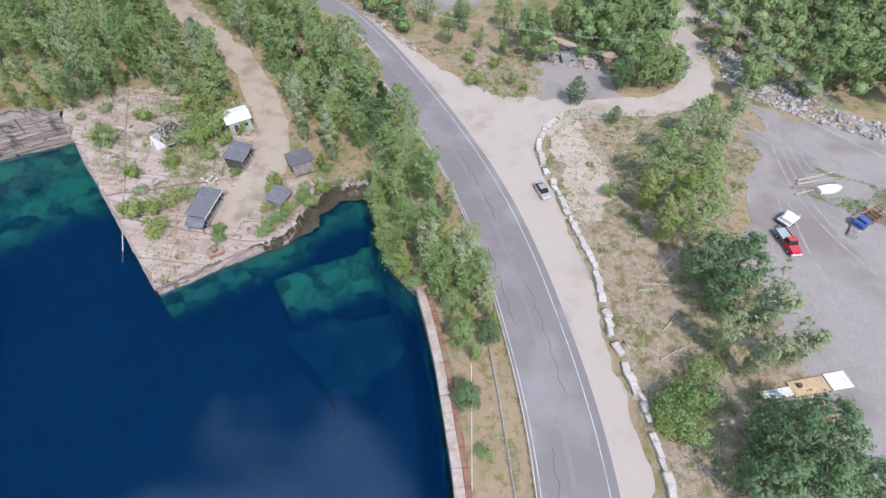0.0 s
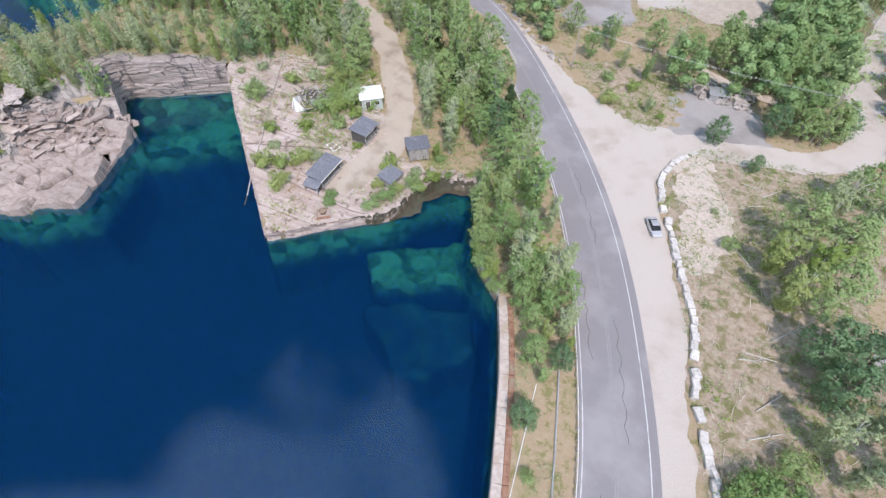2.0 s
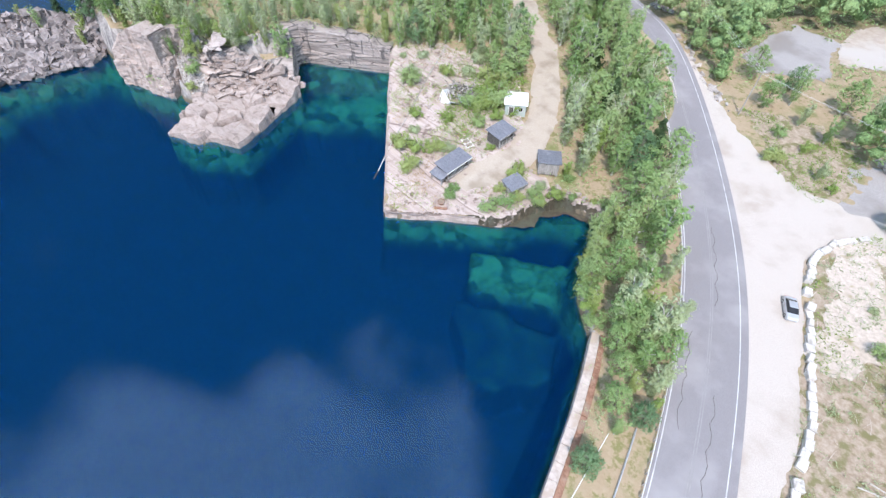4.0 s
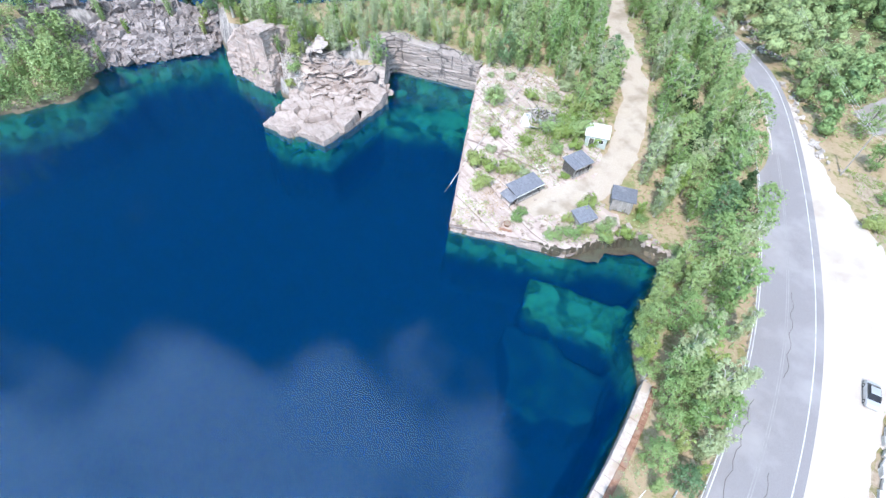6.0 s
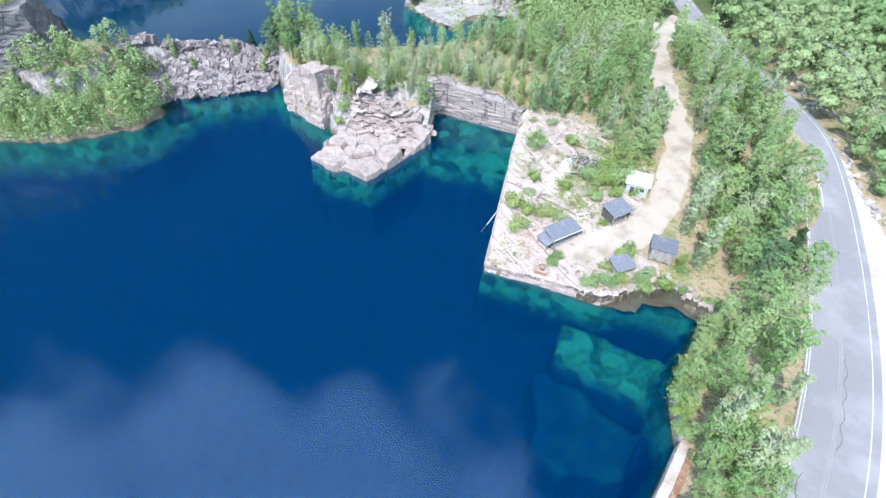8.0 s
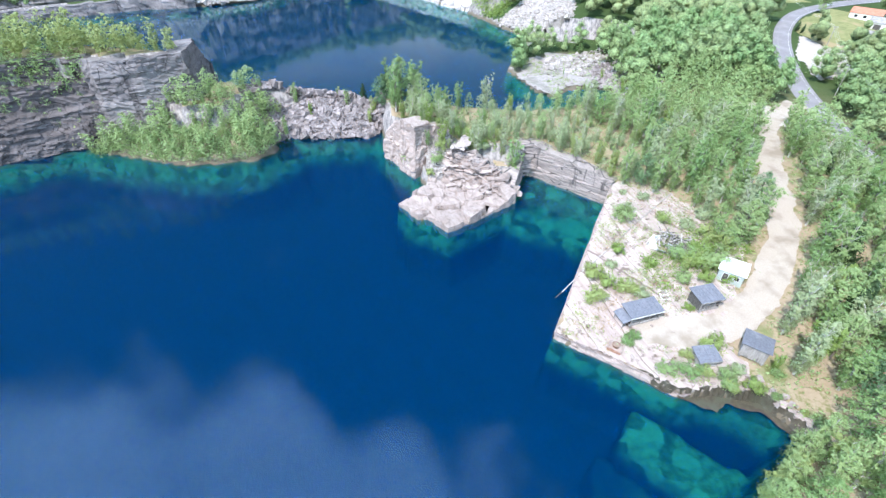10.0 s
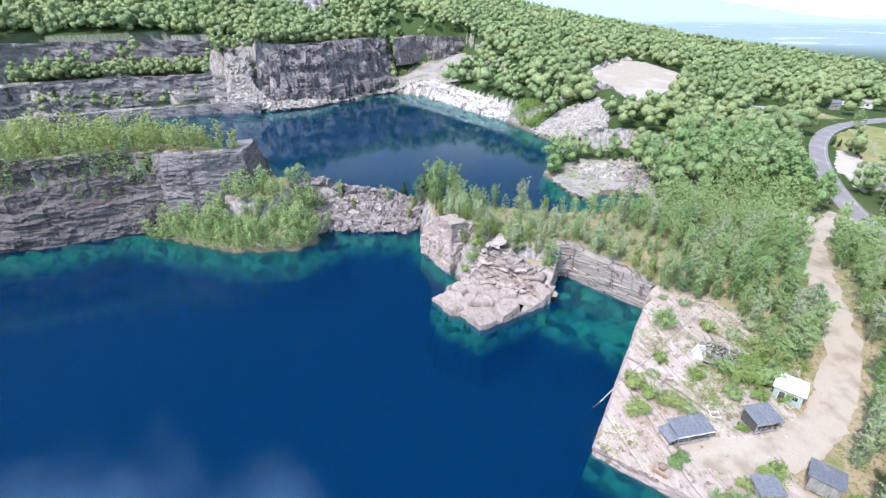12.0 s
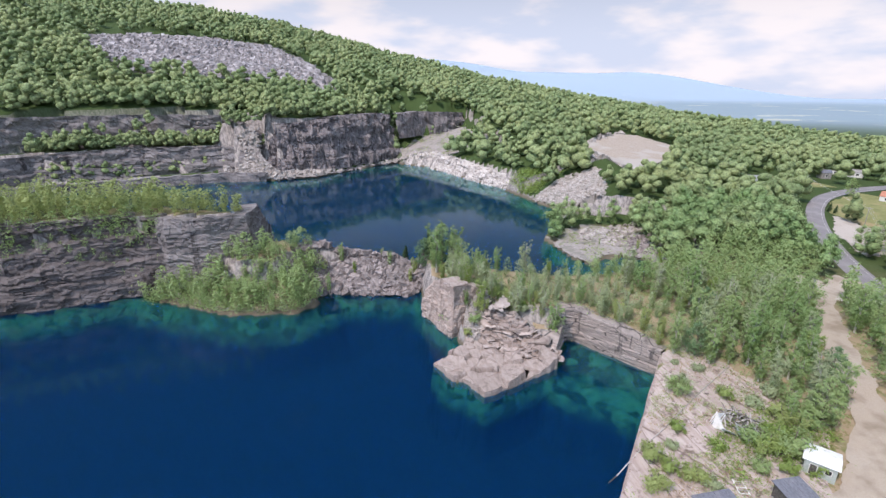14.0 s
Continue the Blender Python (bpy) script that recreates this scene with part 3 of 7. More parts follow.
M_CONCRETE = plain("concrete", (0.40, 0.335, 0.295), (0.54, 0.475, 0.435), 1.6, (0.40, 0.32, 0.26), 0.35, (0.5, 0.68), 0.9)
M_RUST = plain("rusty_earth", (0.20, 0.10, 0.065), (0.34, 0.20, 0.14), 1.8, (0.28, 0.22, 0.17), 0.4, (0.5, 0.7), 0.95)
M_STEEL = plain("galvanised_steel", (0.45, 0.46, 0.47), (0.60, 0.61, 0.62), 2, rough=0.45, metal=0.6, bump=0.05)
M_REDPAINT = plain("red_paint", (0.50, 0.02, 0.03), (0.60, 0.03, 0.04), 1, rough=0.3, bump=0.02, spec=0.5)
M_BLUEPAINT = plain("blue_paint", (0.04, 0.09, 0.32), (0.07, 0.14, 0.42), 1, rough=0.4, bump=0.02, spec=0.5)
M_ORANGE = plain("rusty_orange_steel", (0.36, 0.15, 0.08), (0.48, 0.22, 0.13), 2, rough=0.7)
M_SILVER = plain("silver_paint", (0.50, 0.52, 0.55), (0.60, 0.62, 0.65), 1, rough=0.3, bump=0.02, metal=0.4, spec=0.5)
M_WHITEPAINT = plain("white_enamel", (0.74, 0.75, 0.77), (0.80, 0.81, 0.82), 1, rough=0.35, bump=0.02, spec=0.5)
M_GLASS = plain("dark_glass", (0.02, 0.022, 0.026), (0.035, 0.038, 0.045), 1, rough=0.08, bump=0.0, spec=0.6)
M_TYRE = plain("tyre_rubber", (0.025, 0.025, 0.027), (0.045, 0.045, 0.047), 3, rough=0.85)
M_WIRE = plain("wire", (0.50, 0.51, 0.53), (0.60, 0.61, 0.63), 3, rough=0.5)
M_POLE = plain("pole_wood", (0.28, 0.26, 0.24), (0.42, 0.40, 0.37), 3, rough=0.9)
M_TERRACOTTA = plain("red_roof", (0.40, 0.17, 0.11), (0.50, 0.24, 0.16), 0.8, rough=0.8)
M_LAWN = plain("lawn", (0.17, 0.19, 0.07), (0.28, 0.27, 0.12), 0.3, (0.34, 0.27, 0.15), 0.06, (0.5, 0.65), 0.95)
M_DIRT = plain("bare_dirt", (0.43, 0.365, 0.31), (0.58, 0.50, 0.44), 1.8, (0.32, 0.27, 0.17), 0.45, (0.56, 0.72), 0.95)

# ---- mesh helpers ----
def mesh_data(name, verts, faces, material=None, smooth_faces=False):
    """A mesh from an array of points and an array of faces that all have the same number of corners."""
    verts, faces = np.asarray(verts, np.float32), np.asarray(faces, np.int32)
    me = bpy.data.meshes.new(name)
    n, k = faces.shape
    me.vertices.add(len(verts))
    me.vertices.foreach_set("co", verts.ravel())
    me.loops.add(n * k)
    me.loops.foreach_set("vertex_index", faces.ravel())
    me.polygons.add(n)
    me.polygons.foreach_set("loop_start", np.arange(0, n * k, k, dtype=np.int32))
    me.polygons.foreach_set("use_smooth", np.full(n, bool(smooth_faces)))
    me.update(calc_edges=True)
    if material:
        me.materials.append(material)
    return me


def thing_mesh(name, verts, faces, material, smooth_faces=False):
    return new(name, mesh_data(name, verts, faces, material, smooth_faces))


def part(name, bm, material, parent, label=""):
    """One bmesh as one mesh object under a thing or a part."""
    me = bpy.data.meshes.new(name)
    bm.to_mesh(me)
    bm.free()
    me.materials.append(material)
    ob = new(name, me)
    ob.parent = parent
    if label:
        tagged(ob, label)
    return ob


def box(bm, size, at, turn=(0, 0, 0), bevel=0.0):
    m = pose(*at, *turn) @ Matrix.Diagonal((*size, 1))
    made = bmesh.ops.create_cube(bm, size=1, matrix=m)["verts"]
    if bevel:
        edges = list({e for v in made for e in v.link_edges})
        bmesh.ops.bevel(bm, geom=edges, offset=bevel, segments=1, affect="EDGES")
    return bm


def bar(bm, a, b, r0, r1=None, sides=6):
    a, b = Vector(a), Vector(b)
    d = b - a
    m = Matrix.Translation((a + b) / 2) @ d.to_track_quat("Z", "Y").to_matrix().to_4x4()
    bmesh.ops.create_cone(bm, cap_ends=True, segments=sides, radius1=r0, radius2=r0 if r1 is None else r1, depth=d.length, matrix=m)
    return bm


def at_ground(x, y):
    return float(ground_height(np.array([x]), np.array([y]))[0])


def sub(poly, length):
    """The points of a line, no further apart than length."""
    out = []
    for (x0, y0), (x1, y1) in zip(poly, poly[1:]):
        n = max(1, int(math.ceil(math.hypot(x1 - x0, y1 - y0) / length)))
        out += [(x0 + (x1 - x0) * i / n, y0 + (y1 - y0) * i / n) for i in range(n)]
    return out + [poly[-1]]


def soften(line, rounds=3):
    for _ in range(rounds):
        out = [line[0]]
        for (x0, y0), (x1, y1) in zip(line, line[1:]):
            out += [(0.75 * x0 + 0.25 * x1, 0.75 * y0 + 0.25 * y1), (0.25 * x0 + 0.75 * x1, 0.25 * y0 + 0.75 * y1)]
        line = out + [line[-1]]
    return line


def ribbon(line, left, right, lift, across=2):
    """A strip along a line, from left to right of it, laid on the ground."""
    p = np.array(line)
    d = np.gradient(p, axis=0)
    d /= np.linalg.norm(d, axis=1)[:, None]
    nrm = np.stack([d[:, 1], -d[:, 0]], 1)
    cols = []
    for i in range(across):
        q = p + nrm * (left + (right - left) * i / (across - 1))
        cols.append(np.column_stack([q, np.zeros(len(q))]))
    v = np.stack(cols, 1)
    mid = ground_height(p[:, 0], p[:, 1])
    v[:, :, 2] = mid[:, None] + lift
    n = len(p)
    idx = np.arange(n * across).reshape(n, across)
    f = np.stack([idx[:-1, :-1], idx[:-1, 1:], idx[1:, 1:], idx[1:, :-1]], -1).reshape(-1, 4)
    return v.reshape(-1, 3), f


def drape(poly, cell, lift, ragged=1.0, seed=1, hump=0.0, least=-99):
    """A sheet over the ground inside a polygon, with an uneven edge."""
    xs, ys = [p[0] for p in poly], [p[1] for p in poly]
    gx, gy = np.meshgrid(np.arange(min(xs) - 2, max(xs) + 2, cell), np.arange(min(ys) - 2, max(ys) + 2, cell), indexing="ij")
    g = signed(gx, gy, poly) + ragged * ((value_noise(gx / 3.5, gy / 3.5, seed) - 0.5) * 2 + (value_noise(gx / 1.1, gy / 1.1, seed + 1) - 0.5) * 0.9)
    # the outermost corners are drawn in to the edge
    dx, dy = np.gradient(g, cell)
    k = np.where(g < 0, np.clip(-g / (dx * dx + dy * dy + 0.05), 0, 1.3 * cell), 0)
    idx = np.arange(gx.size).reshape(gx.shape)
    inside = g > 0
    ok = inside[:-1, :-1] | inside[1:, :-1] | inside[1:, 1:] | inside[:-1, 1:]
    gx, gy = gx + dx * k, gy + dy * k
    z = np.maximum(ground_height(gx, gy), least) + lift + hump * value_noise(gx / 2.3, gy / 2.3, seed + 5)
    dry = z > 0.0
    ok &= dry[:-1, :-1] & dry[1:, :-1] & dry[1:, 1:] & dry[:-1, 1:]
    f = np.stack([idx[:-1, :-1], idx[1:, :-1], idx[1:, 1:], idx[:-1, 1:]], -1)[ok]
    v = np.column_stack([gx.ravel(), gy.ravel(), z.ravel()])
    used, inv = np.unique(f, return_inverse=True)
    return v[used], inv.reshape(-1, 4)


# ---- ground, water ----
def build_ground():
    fan = np.concatenate([np.arange(-72, 128, 0.55), np.arange(128, 288, 2.5)])
    rings = np.concatenate([[0.5, 3], 6 * np.exp(np.arange(0, 1000) * 0.0198)])
    rings = rings[rings < 4850]
    a = np.radians(fan)[None, :]
    x, y = -np.sin(a) * rings[:, None], np.cos(a) * rings[:, None]
    z = ground_height(x, y)
    idx = np.arange(x.size).reshape(x.shape)
    nxt = np.roll(idx, -1, axis=1)
    f = np.stack([idx[:-1], idx[1:], nxt[1:], nxt[:-1]], -1).reshape(-1, 4)
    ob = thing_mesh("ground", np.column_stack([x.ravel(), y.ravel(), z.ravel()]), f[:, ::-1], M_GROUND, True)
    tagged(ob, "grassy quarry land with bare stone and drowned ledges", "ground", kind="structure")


build_ground()
wx, wy = np.meshgrid(np.linspace(-470, 14, 40), np.linspace(-240, 150, 40), indexing="ij")
widx = np.arange(1600).reshape(40, 40)
wf = np.stack([widx[:-1, :-1], widx[1:, :-1], widx[1:, 1:], widx[:-1, 1:]], -1).reshape(-1, 4)
tagged(thing_mesh("water", np.column_stack([wx.ravel(), wy.ravel(), 0 * wx.ravel()]), wf, M_WATER, True),
       "deep clear blue quarry water, green over shallow ledges", "water", kind="structure")

# ---- roads ----
ROAD = soften([(22, -120), (21, -60), (19, -20), (17.4, 0), (15.9, 15), (14.2, 25), (11.2, 36.5), (7.2, 49.5), (2.3, 62), (-3.6, 73.9),
               (-10, 85), (-18.4, 98.5), (-26.7, 110.2), (-37, 121), (-55, 134), (-78, 149), (-100, 164), (-117, 173),
               (-142, 192), (-166, 214), (-186, 237), (-204, 266), (-214, 300), (-220, 350), (-224, 420)], 3)
DIRT = soften([(-43.5, 52), (-41, 58), (-39.6, 64), (-40, 71), (-44.5, 82), (-53, 94), (-63, 103.5), (-70, 109), (-82, 120.3),
               (-92, 130), (-101, 141), (-108, 152), (-112, 165)], 2)
SIDE = soften([(2, 92), (10, 92), (18, 92), (30, 94), (42, 96.5), (48, 101), (51, 110), (51, 120), (51, 132), (56, 150), (64, 175)], 2)
PULLOFF = [(16, -30), (21, 0), (25.4, 16), (23.2, 28), (21.2, 37), (20.4, 45), (19.2, 51), (16.6, 60), (13.6, 69), (11.8, 78), (13.4, 85), (18.4, 90),
           (18, 95), (6, 94), (-1, 98), (-12, 107), (-30, 124), (-36, 128), (-37, 121), (-20, 99), (-6, 81), (2, 66), (8, 52), (12, 36), (15, 20), (17, -30)]
YARD = [(60, 97), (57, 84), (54.4, 78), (47, 64), (48, 58), (46, 47), (48, 37), (48, 32), (51.5, 21), (56, 8), (75, -5), (110, 10), (120, 60),
        (88, 86)]
FIELD = [(14, 85), (19, 92), (40, 94), (56, 96), (58, 84), (53, 76), (46, 62), (48, 47), (49, 30), (52, 12), (40, -8), (26, -8), (26.5, 16), (22, 38),
         (17, 60), (12, 78)]
FLOOR = [(-48.6, 37.6), (-84.2, 72.3), (-86, 80), (-74, 84), (-62, 86), (-56, 88), (-48, 78), (-40, 66), (-30, 63), (-28, 58), (-31, 51), (-36, 47.6)]
SANDLOT = [(-262, 186), (-275, 172), (-345, 196), (-398, 262), (-396, 282), (-358, 288), (-290, 232)]
CLEARING = [(9, 94), (12, 104), (14, 110), (23, 112), (30, 108), (31, 97), (19, 93)]
SAND_YARD = [(-4, 149), (-6, 173), (12, 190), (29, 197), (34, 175), (32, 152), (16, 148), (7, 156)]
GRAVEL_YARD = [(-23, 136), (-18, 164), (-7, 163), (-3, 139), (-14, 133)]
VERGE = [(-14, 114), (-5, 105), (3, 94), (11, 92), (13, 105), (12, 112), (2, 119)]
TALUS = [(-600, -240), (-500, -165), (-505, -90), (-512, 12), (-545, 16), (-640, -20), (-700, -62), (-690, -140), (-671, -201), (-630, -248)]
APRON = [(-375, -38), (-383, -9), (-409, 19), (-431, 43), (-441, 62), (-448, 66), (-440, 52), (-420, 30), (-400, 8), (-391, -18), (-388, -38)]
CONE = [(-375, -36), (-382, -76), (-402, -78), (-398, -48), (-392, -38)]
SPOIL = [(-266, 120), (-242, 125), (-218, 115), (-212, 134), (-236, 152), (-262, 158), (-272, 140)]

tagged(thing_mesh("road", *ribbon(ROAD, -4.5, 5.3, 0.14, 5), M_ASPHALT, True), "faded grey two-lane asphalt road", "road", kind="structure")
for name, left, right, material, label in (
        ("road_edge_line", -4.2, -4.06, M_LINE, "worn white road edge line"), ("road_edge_line", 4.06, 4.2, M_LINE, "worn white road edge line"),
        ("road_centre_line", -0.22, -0.09, M_WORN, "faded centre line of the road"), ("road_centre_line", 0.09, 0.22, M_WORN, "faded centre line of the road")):
    tagged(thing_mesh(name, *ribbon(ROAD, left, right, 0.165), material), label, "road marking", kind="structure")
for off, y0, y1 in ((-1.9, 4, 21), (1.4, 26, 44), (-2.7, 38, 52), (2.4, 6, 15), (0.7, 58, 74)):
    crack = [(p[0] + 0.25 * math.sin(p[1] * 1.7), p[1]) for p in sub(ROAD, 1.0) if y0 < p[1] < y1]
    tagged(thing_mesh("road_crack", *ribbon(crack, off - 0.035, off + 0.035, 0.168), M_DARKWOOD), "dark sealed crack in the road", "road marking", kind="structure")
tagged(thing_mesh("gravel_shoulder", *drape(PULLOFF, 0.4, 0.07, 0.6, 3), M_GRAVEL), "pale crushed-stone pull-off beside the road", "gravel", kind="structure")
tagged(thing_mesh("dirt_road", *drape([*ribbon(DIRT, -3.2, 3.2, 0)[0][::2, :2].tolist(), *ribbon(DIRT, -3.2, 3.2, 0)[0][::-2, :2].tolist()], 0.4, 0.24, 0.8, 5), M_TRACK),
       "pale dirt track curving up from the huts", "dirt road", kind="structure")
tagged(thing_mesh("dirt_road", *drape([*ribbon(SIDE, -3.4, 3.4, 0)[0][::2, :2].tolist(), *ribbon(SIDE, -3.4, 3.4, 0)[0][::-2, :2].tolist()], 0.45, 0.09, 0.8, 7), M_GRAVEL),
       "pale dirt track leading into the trees", "dirt road", kind="structure")
tagged(thing_mesh("yard", *drape(YARD, 0.5, 0.05, 2.6, 9), M_YARD), "open yard of rutted grey gravel", "yard", kind="structure")
for k, track in enumerate(([(62, 92), (60, 78), (62, 62), (70, 48), (84, 36)], [(64, 90), (64, 74), (72, 58), (90, 44)], [(57, 70), (56, 54), (60, 40), (72, 26)], [(54, 60), (53, 46), (56, 32), (64, 18)], [(66, 84), (76, 76), (92, 66), (110, 58)], [(60, 86), (52, 95), (44, 97)])):
    for side in (-0.85, 0.85):
        tagged(thing_mesh("wheel_track", *ribbon(soften(track, 3), side - 0.2, side + 0.2, 0.062 + 0.002 * k), M_DUST), "pale wheel track pressed into the gravel yard", "wheel track", kind="structure")
tagged(thing_mesh("clearing", *drape(CLEARING, 0.6, 0.06, 3.0, 11), M_YARD), "grey gravel clearing among the trees", "gravel", kind="structure")
TRACK = soften([(14, 124.5), (19, 121), (24, 118.5), (33, 115.5)], 2)
tagged(thing_mesh("dirt_road", *ribbon(TRACK, -1.5, 1.5, 0.16, 3), M_DIRT, True), "narrow tan dirt track among the trees", "dirt road", kind="structure")
tagged(thing_mesh("verge", *drape(VERGE, 0.5, 0.045, 1.4, 33), M_DRYGRASS), "dry grassy strip beside the road", "grass", kind="structure")
tagged(thing_mesh("open_ground", *drape(FIELD, 0.5, 0.03, 1.2, 35), M_DRYGRASS), "dry grass, bare earth and debris beside the pull-off", "earth", kind="structure")
tagged(thing_mesh("sand_yard", *drape(SAND_YARD, 0.9, 0.1, 1.6, 37), M_SAND), "wide tan sandy lot beyond the trees", "sand", kind="structure")
tagged(thing_mesh("gravel_yard", *drape(GRAVEL_YARD, 0.7, 0.1, 1.4, 39), M_YARD), "grey gravel lot beside the road", "gravel", kind="structure")
tagged(thing_mesh("stone_floor", *drape(FLOOR, 0.5, 0.12, 0.9, 13, 0.14), M_FLOOR), "flat bare granite quarry floor", "rock floor", kind="structure")
tagged(thing_mesh("spoil_bank", *drape(SPOIL, 1.6, 0.3, 4, 17), M_SPOIL), "pale spoil bank sloping to the far lake", "gravel", kind="structure")
tagged(thing_mesh("stone_spit", *drape(MARSH, 1.2, 0.15, 3, 19), M_SPOIL), "flat stony spit at the marshy inlet", "gravel", kind="structure")
tagged(thing_mesh("parking_patch", *drape([(-98, 160), (-120, 150), (-112, 134), (-100, 140), (-92, 152)], 0.6, 0.12, 1.2, 21), M_GRAVEL), "pale gravel where the track meets the road", "gravel", kind="structure")
tagged(thing_mesh("bare_bank", *drape([(14, 86), (18, 91), (22, 88), (23, 80), (26, 70), (24, 62), (20, 58), (17, 62), (17, 72), (15, 79)], 0.5, 0.06, 1.5, 23), M_DIRT), "bare pale earth bank behind the boulders", "earth", kind="structure")
tagged(thing_mesh("lawn", *drape([(-206, 236), (-224, 262), (-222, 300), (-250, 300), (-256, 262), (-232, 238)], 2, 0.15, 1.5, 25), M_LAWN), "mown roadside lawn", "grass", kind="structure")
tagged(thing_mesh("lawn", *drape([(-176, 236), (-196, 266), (-206, 296), (-180, 310), (-140, 262), (-150, 232)], 2, 0.15, 1.5, 27), M_LAWN), "dry mown lawn inside the bend", "grass", kind="structure")
tagged(thing_mesh("forecourt", *drape([(-152, 210), (-172, 234), (-146, 232), (-126, 214), (-128, 194)], 1.2, 0.2, 1.5, 29), M_GRAVEL), "pale gravel forecourt beside the road", "gravel", kind="structure")
tagged(thing_mesh("wet_ledge", *drape(WET_LEDGE, 0.35, 0.02, 0.5, 41, 0.05, 0.0), M_WETROCK), "brown flooded ledge just under the surface of the cove", "rock floor", kind="structure")
tagged(thing_mesh("sand_lot", *drape(SANDLOT, 3, 0.6, 5, 15), M_SAND), "bare sandy work lot in the woods", "sand", kind="structure")


# ---- cliffs ----
def row_zero(z):
    return np.zeros(np.shape(z))


def cliff(name, tops, material, label, cell, block, relief, lean, seed, back, ledges=()):
    """A face of jointed rock along a line, with blocks that stand out unevenly, and a strip of its top."""
    line, foot, _ = CLIFFS[name]
    pts = np.array(sub(line, cell))
    seg = np.linalg.norm(np.diff(pts, axis=0), axis=1)
    u = np.concatenate([[0], np.cumsum(seg)])
    knots = np.concatenate([[0], np.cumsum([math.hypot(b[0] - a[0], b[1] - a[1]) for a, b in zip(line, line[1:])])])
    top = np.interp(u, knots, tops) + 0.9 * (value_noise(u / 3.1, u * 0 + seed, seed) - 0.5)
    d = np.gradient(pts, axis=0)
    for _ in range(3):
        d = np.vstack([d[:1], (d[:-2] + d[1:-1] + d[2:]) / 3, d[-1:]])
    d /= np.linalg.norm(d, axis=1)[:, None] + 1e-9
    inward = np.stack([d[:, 1], -d[:, 0]], 1)
    rows = max(4, int((max(tops) - foot) / cell))
    k = np.linspace(0, 1, rows + 1)[:, None]
    z = foot + (top[None, :] - foot) * k
    uu = u[None, :] + 0 * z
    wu = uu + 1.6 * block[0] * (value_noise(uu / (2.2 * block[0]), z / (1.5 * block[1]), seed + 8) - 0.5)
    wz = z + 1.1 * block[1] * (value_noise(uu / (3.0 * block[0]), z / (2 * block[1]), seed + 2) - 0.5)
    out = 0
    for scale, share in ((2.3, 0.75), (1.0, 0.6), (0.45, 0.3)):
        row = np.floor(wz / (block[1] * scale) + hash2(np.floor(wu / (block[0] * scale * 2.7)), row_zero(z), seed + 9))
        col = np.floor(wu / (block[0] * scale) * (0.7 + 0.6 * hash2(row, row_zero(z), seed + 5)) + 5.0 * hash2(row, row_zero(z), seed + 3))
        out = out + share * relief * hash2(col, row, seed + 4)
    out = out + relief * 1.2 * (value_noise(uu / 7, z / 5, seed + 6) - 0.3)
    out = out + 0.3 * relief * value_noise(uu / 0.9, z / 0.6, seed + 7)
    off = lean * (z - foot) - out + relief
    for high, deep in ledges:
        sill = high + 4.5 * (value_noise(uu / 14, uu * 0 + high, seed + 11) - 0.5)
        off = off + deep * smooth(-0.5, 0.5, z - sill)
    x = pts[None, :, 0] + inward[None, :, 0] * off
    y = pts[None, :, 1] + inward[None, :, 1] * off
    cap_x, cap_y = x[-1:] + inward[None, :, 0] * back, y[-1:] + inward[None, :, 1] * back
    x, y, z = np.vstack([x, cap_x]), np.vstack([y, cap_y]), np.vstack([z, z[-1:] - 0.4])
    idx = np.arange(x.size).reshape(x.shape)
    f = np.stack([idx[:-1, :-1], idx[1:, :-1], idx[1:, 1:], idx[:-1, 1:]], -1).reshape(-1, 4)
    return tagged(thing_mesh(name, np.column_stack([x.ravel(), y.ravel(), z.ravel()]), f, material), label, "rock face", kind="structure")


cliff("rock_wall_notch", [6.2, 9.8, 9.8, 2.0], M_FACE, "sawn pale granite face above the notch pool", 0.3, (4.2, 0.9), 0.45, 0.02, 1, 4.5)
cliff("rock_wall_floor", [1.62, 6.1], M_GRANITE, "straight sawn granite edge of the quarry floor", 0.5, (3.5, 1.0), 0.12, 0.0, 3, 1.0)
cliff("rock_wall_floor_front", [0.5, 0.5, 0.7, 1.4, 1.7], M_GRANITE, "low granite edge of the quarry floor", 0.4, (2.2, 0.6), 0.4, 0.0, 4, 1.0)
cliff("rock_wall_shelf", [2.2, 6.6, 9.4, 10.2, 11.0, 12.2], M_FACE, "tumbled layered granite above the outcrop", 0.3, (2.6, 0.9), 1.5, 0.42, 6, 2.0)
cliff("rock_wall_headland", [13.0, 14.8, 15.0, 14.6, 8.5, 10.0, 9.0], M_GRANITE, "tall weathered granite headland", 0.3, (2.0, 2.6), 1.0, 0.05, 7, 5.5)
cliff("rock_wall_block", [25.5, 26, 26, 26.5, 26.5, 25], M_DARKFACE, "high dark rock wall with cracked ledges", 0.4, (5.5, 1.7), 1.5, 0.08, 8, 8.0, ((7, 1.0), (13, 1.3), (19, 1.8)))
cliff("rock_wall_block_end", [12, 25, 26, 26, 25.5, 25.5], M_BENCH, "sheer grey end of the high rock block", 0.4, (3.4, 1.2), 0.9, 0.04, 9, 5.5)
cliff("rock_wall_far", [43, 45, 45, 43, 41, 39, 26], M_FARFACE, "dark streaked quarry cliff over the far lake", 1.0, (3.2, 11), 4.5, 0.2, 10, 12, ((14, 2.5),))
cliff("rock_wall_far_lower", [20, 24, 24, 23, 23], M_BENCH, "long grey lower quarry bench", 1.0, (9, 3.2), 2.6, 0.12, 11, 9, ((13, 2.5),))
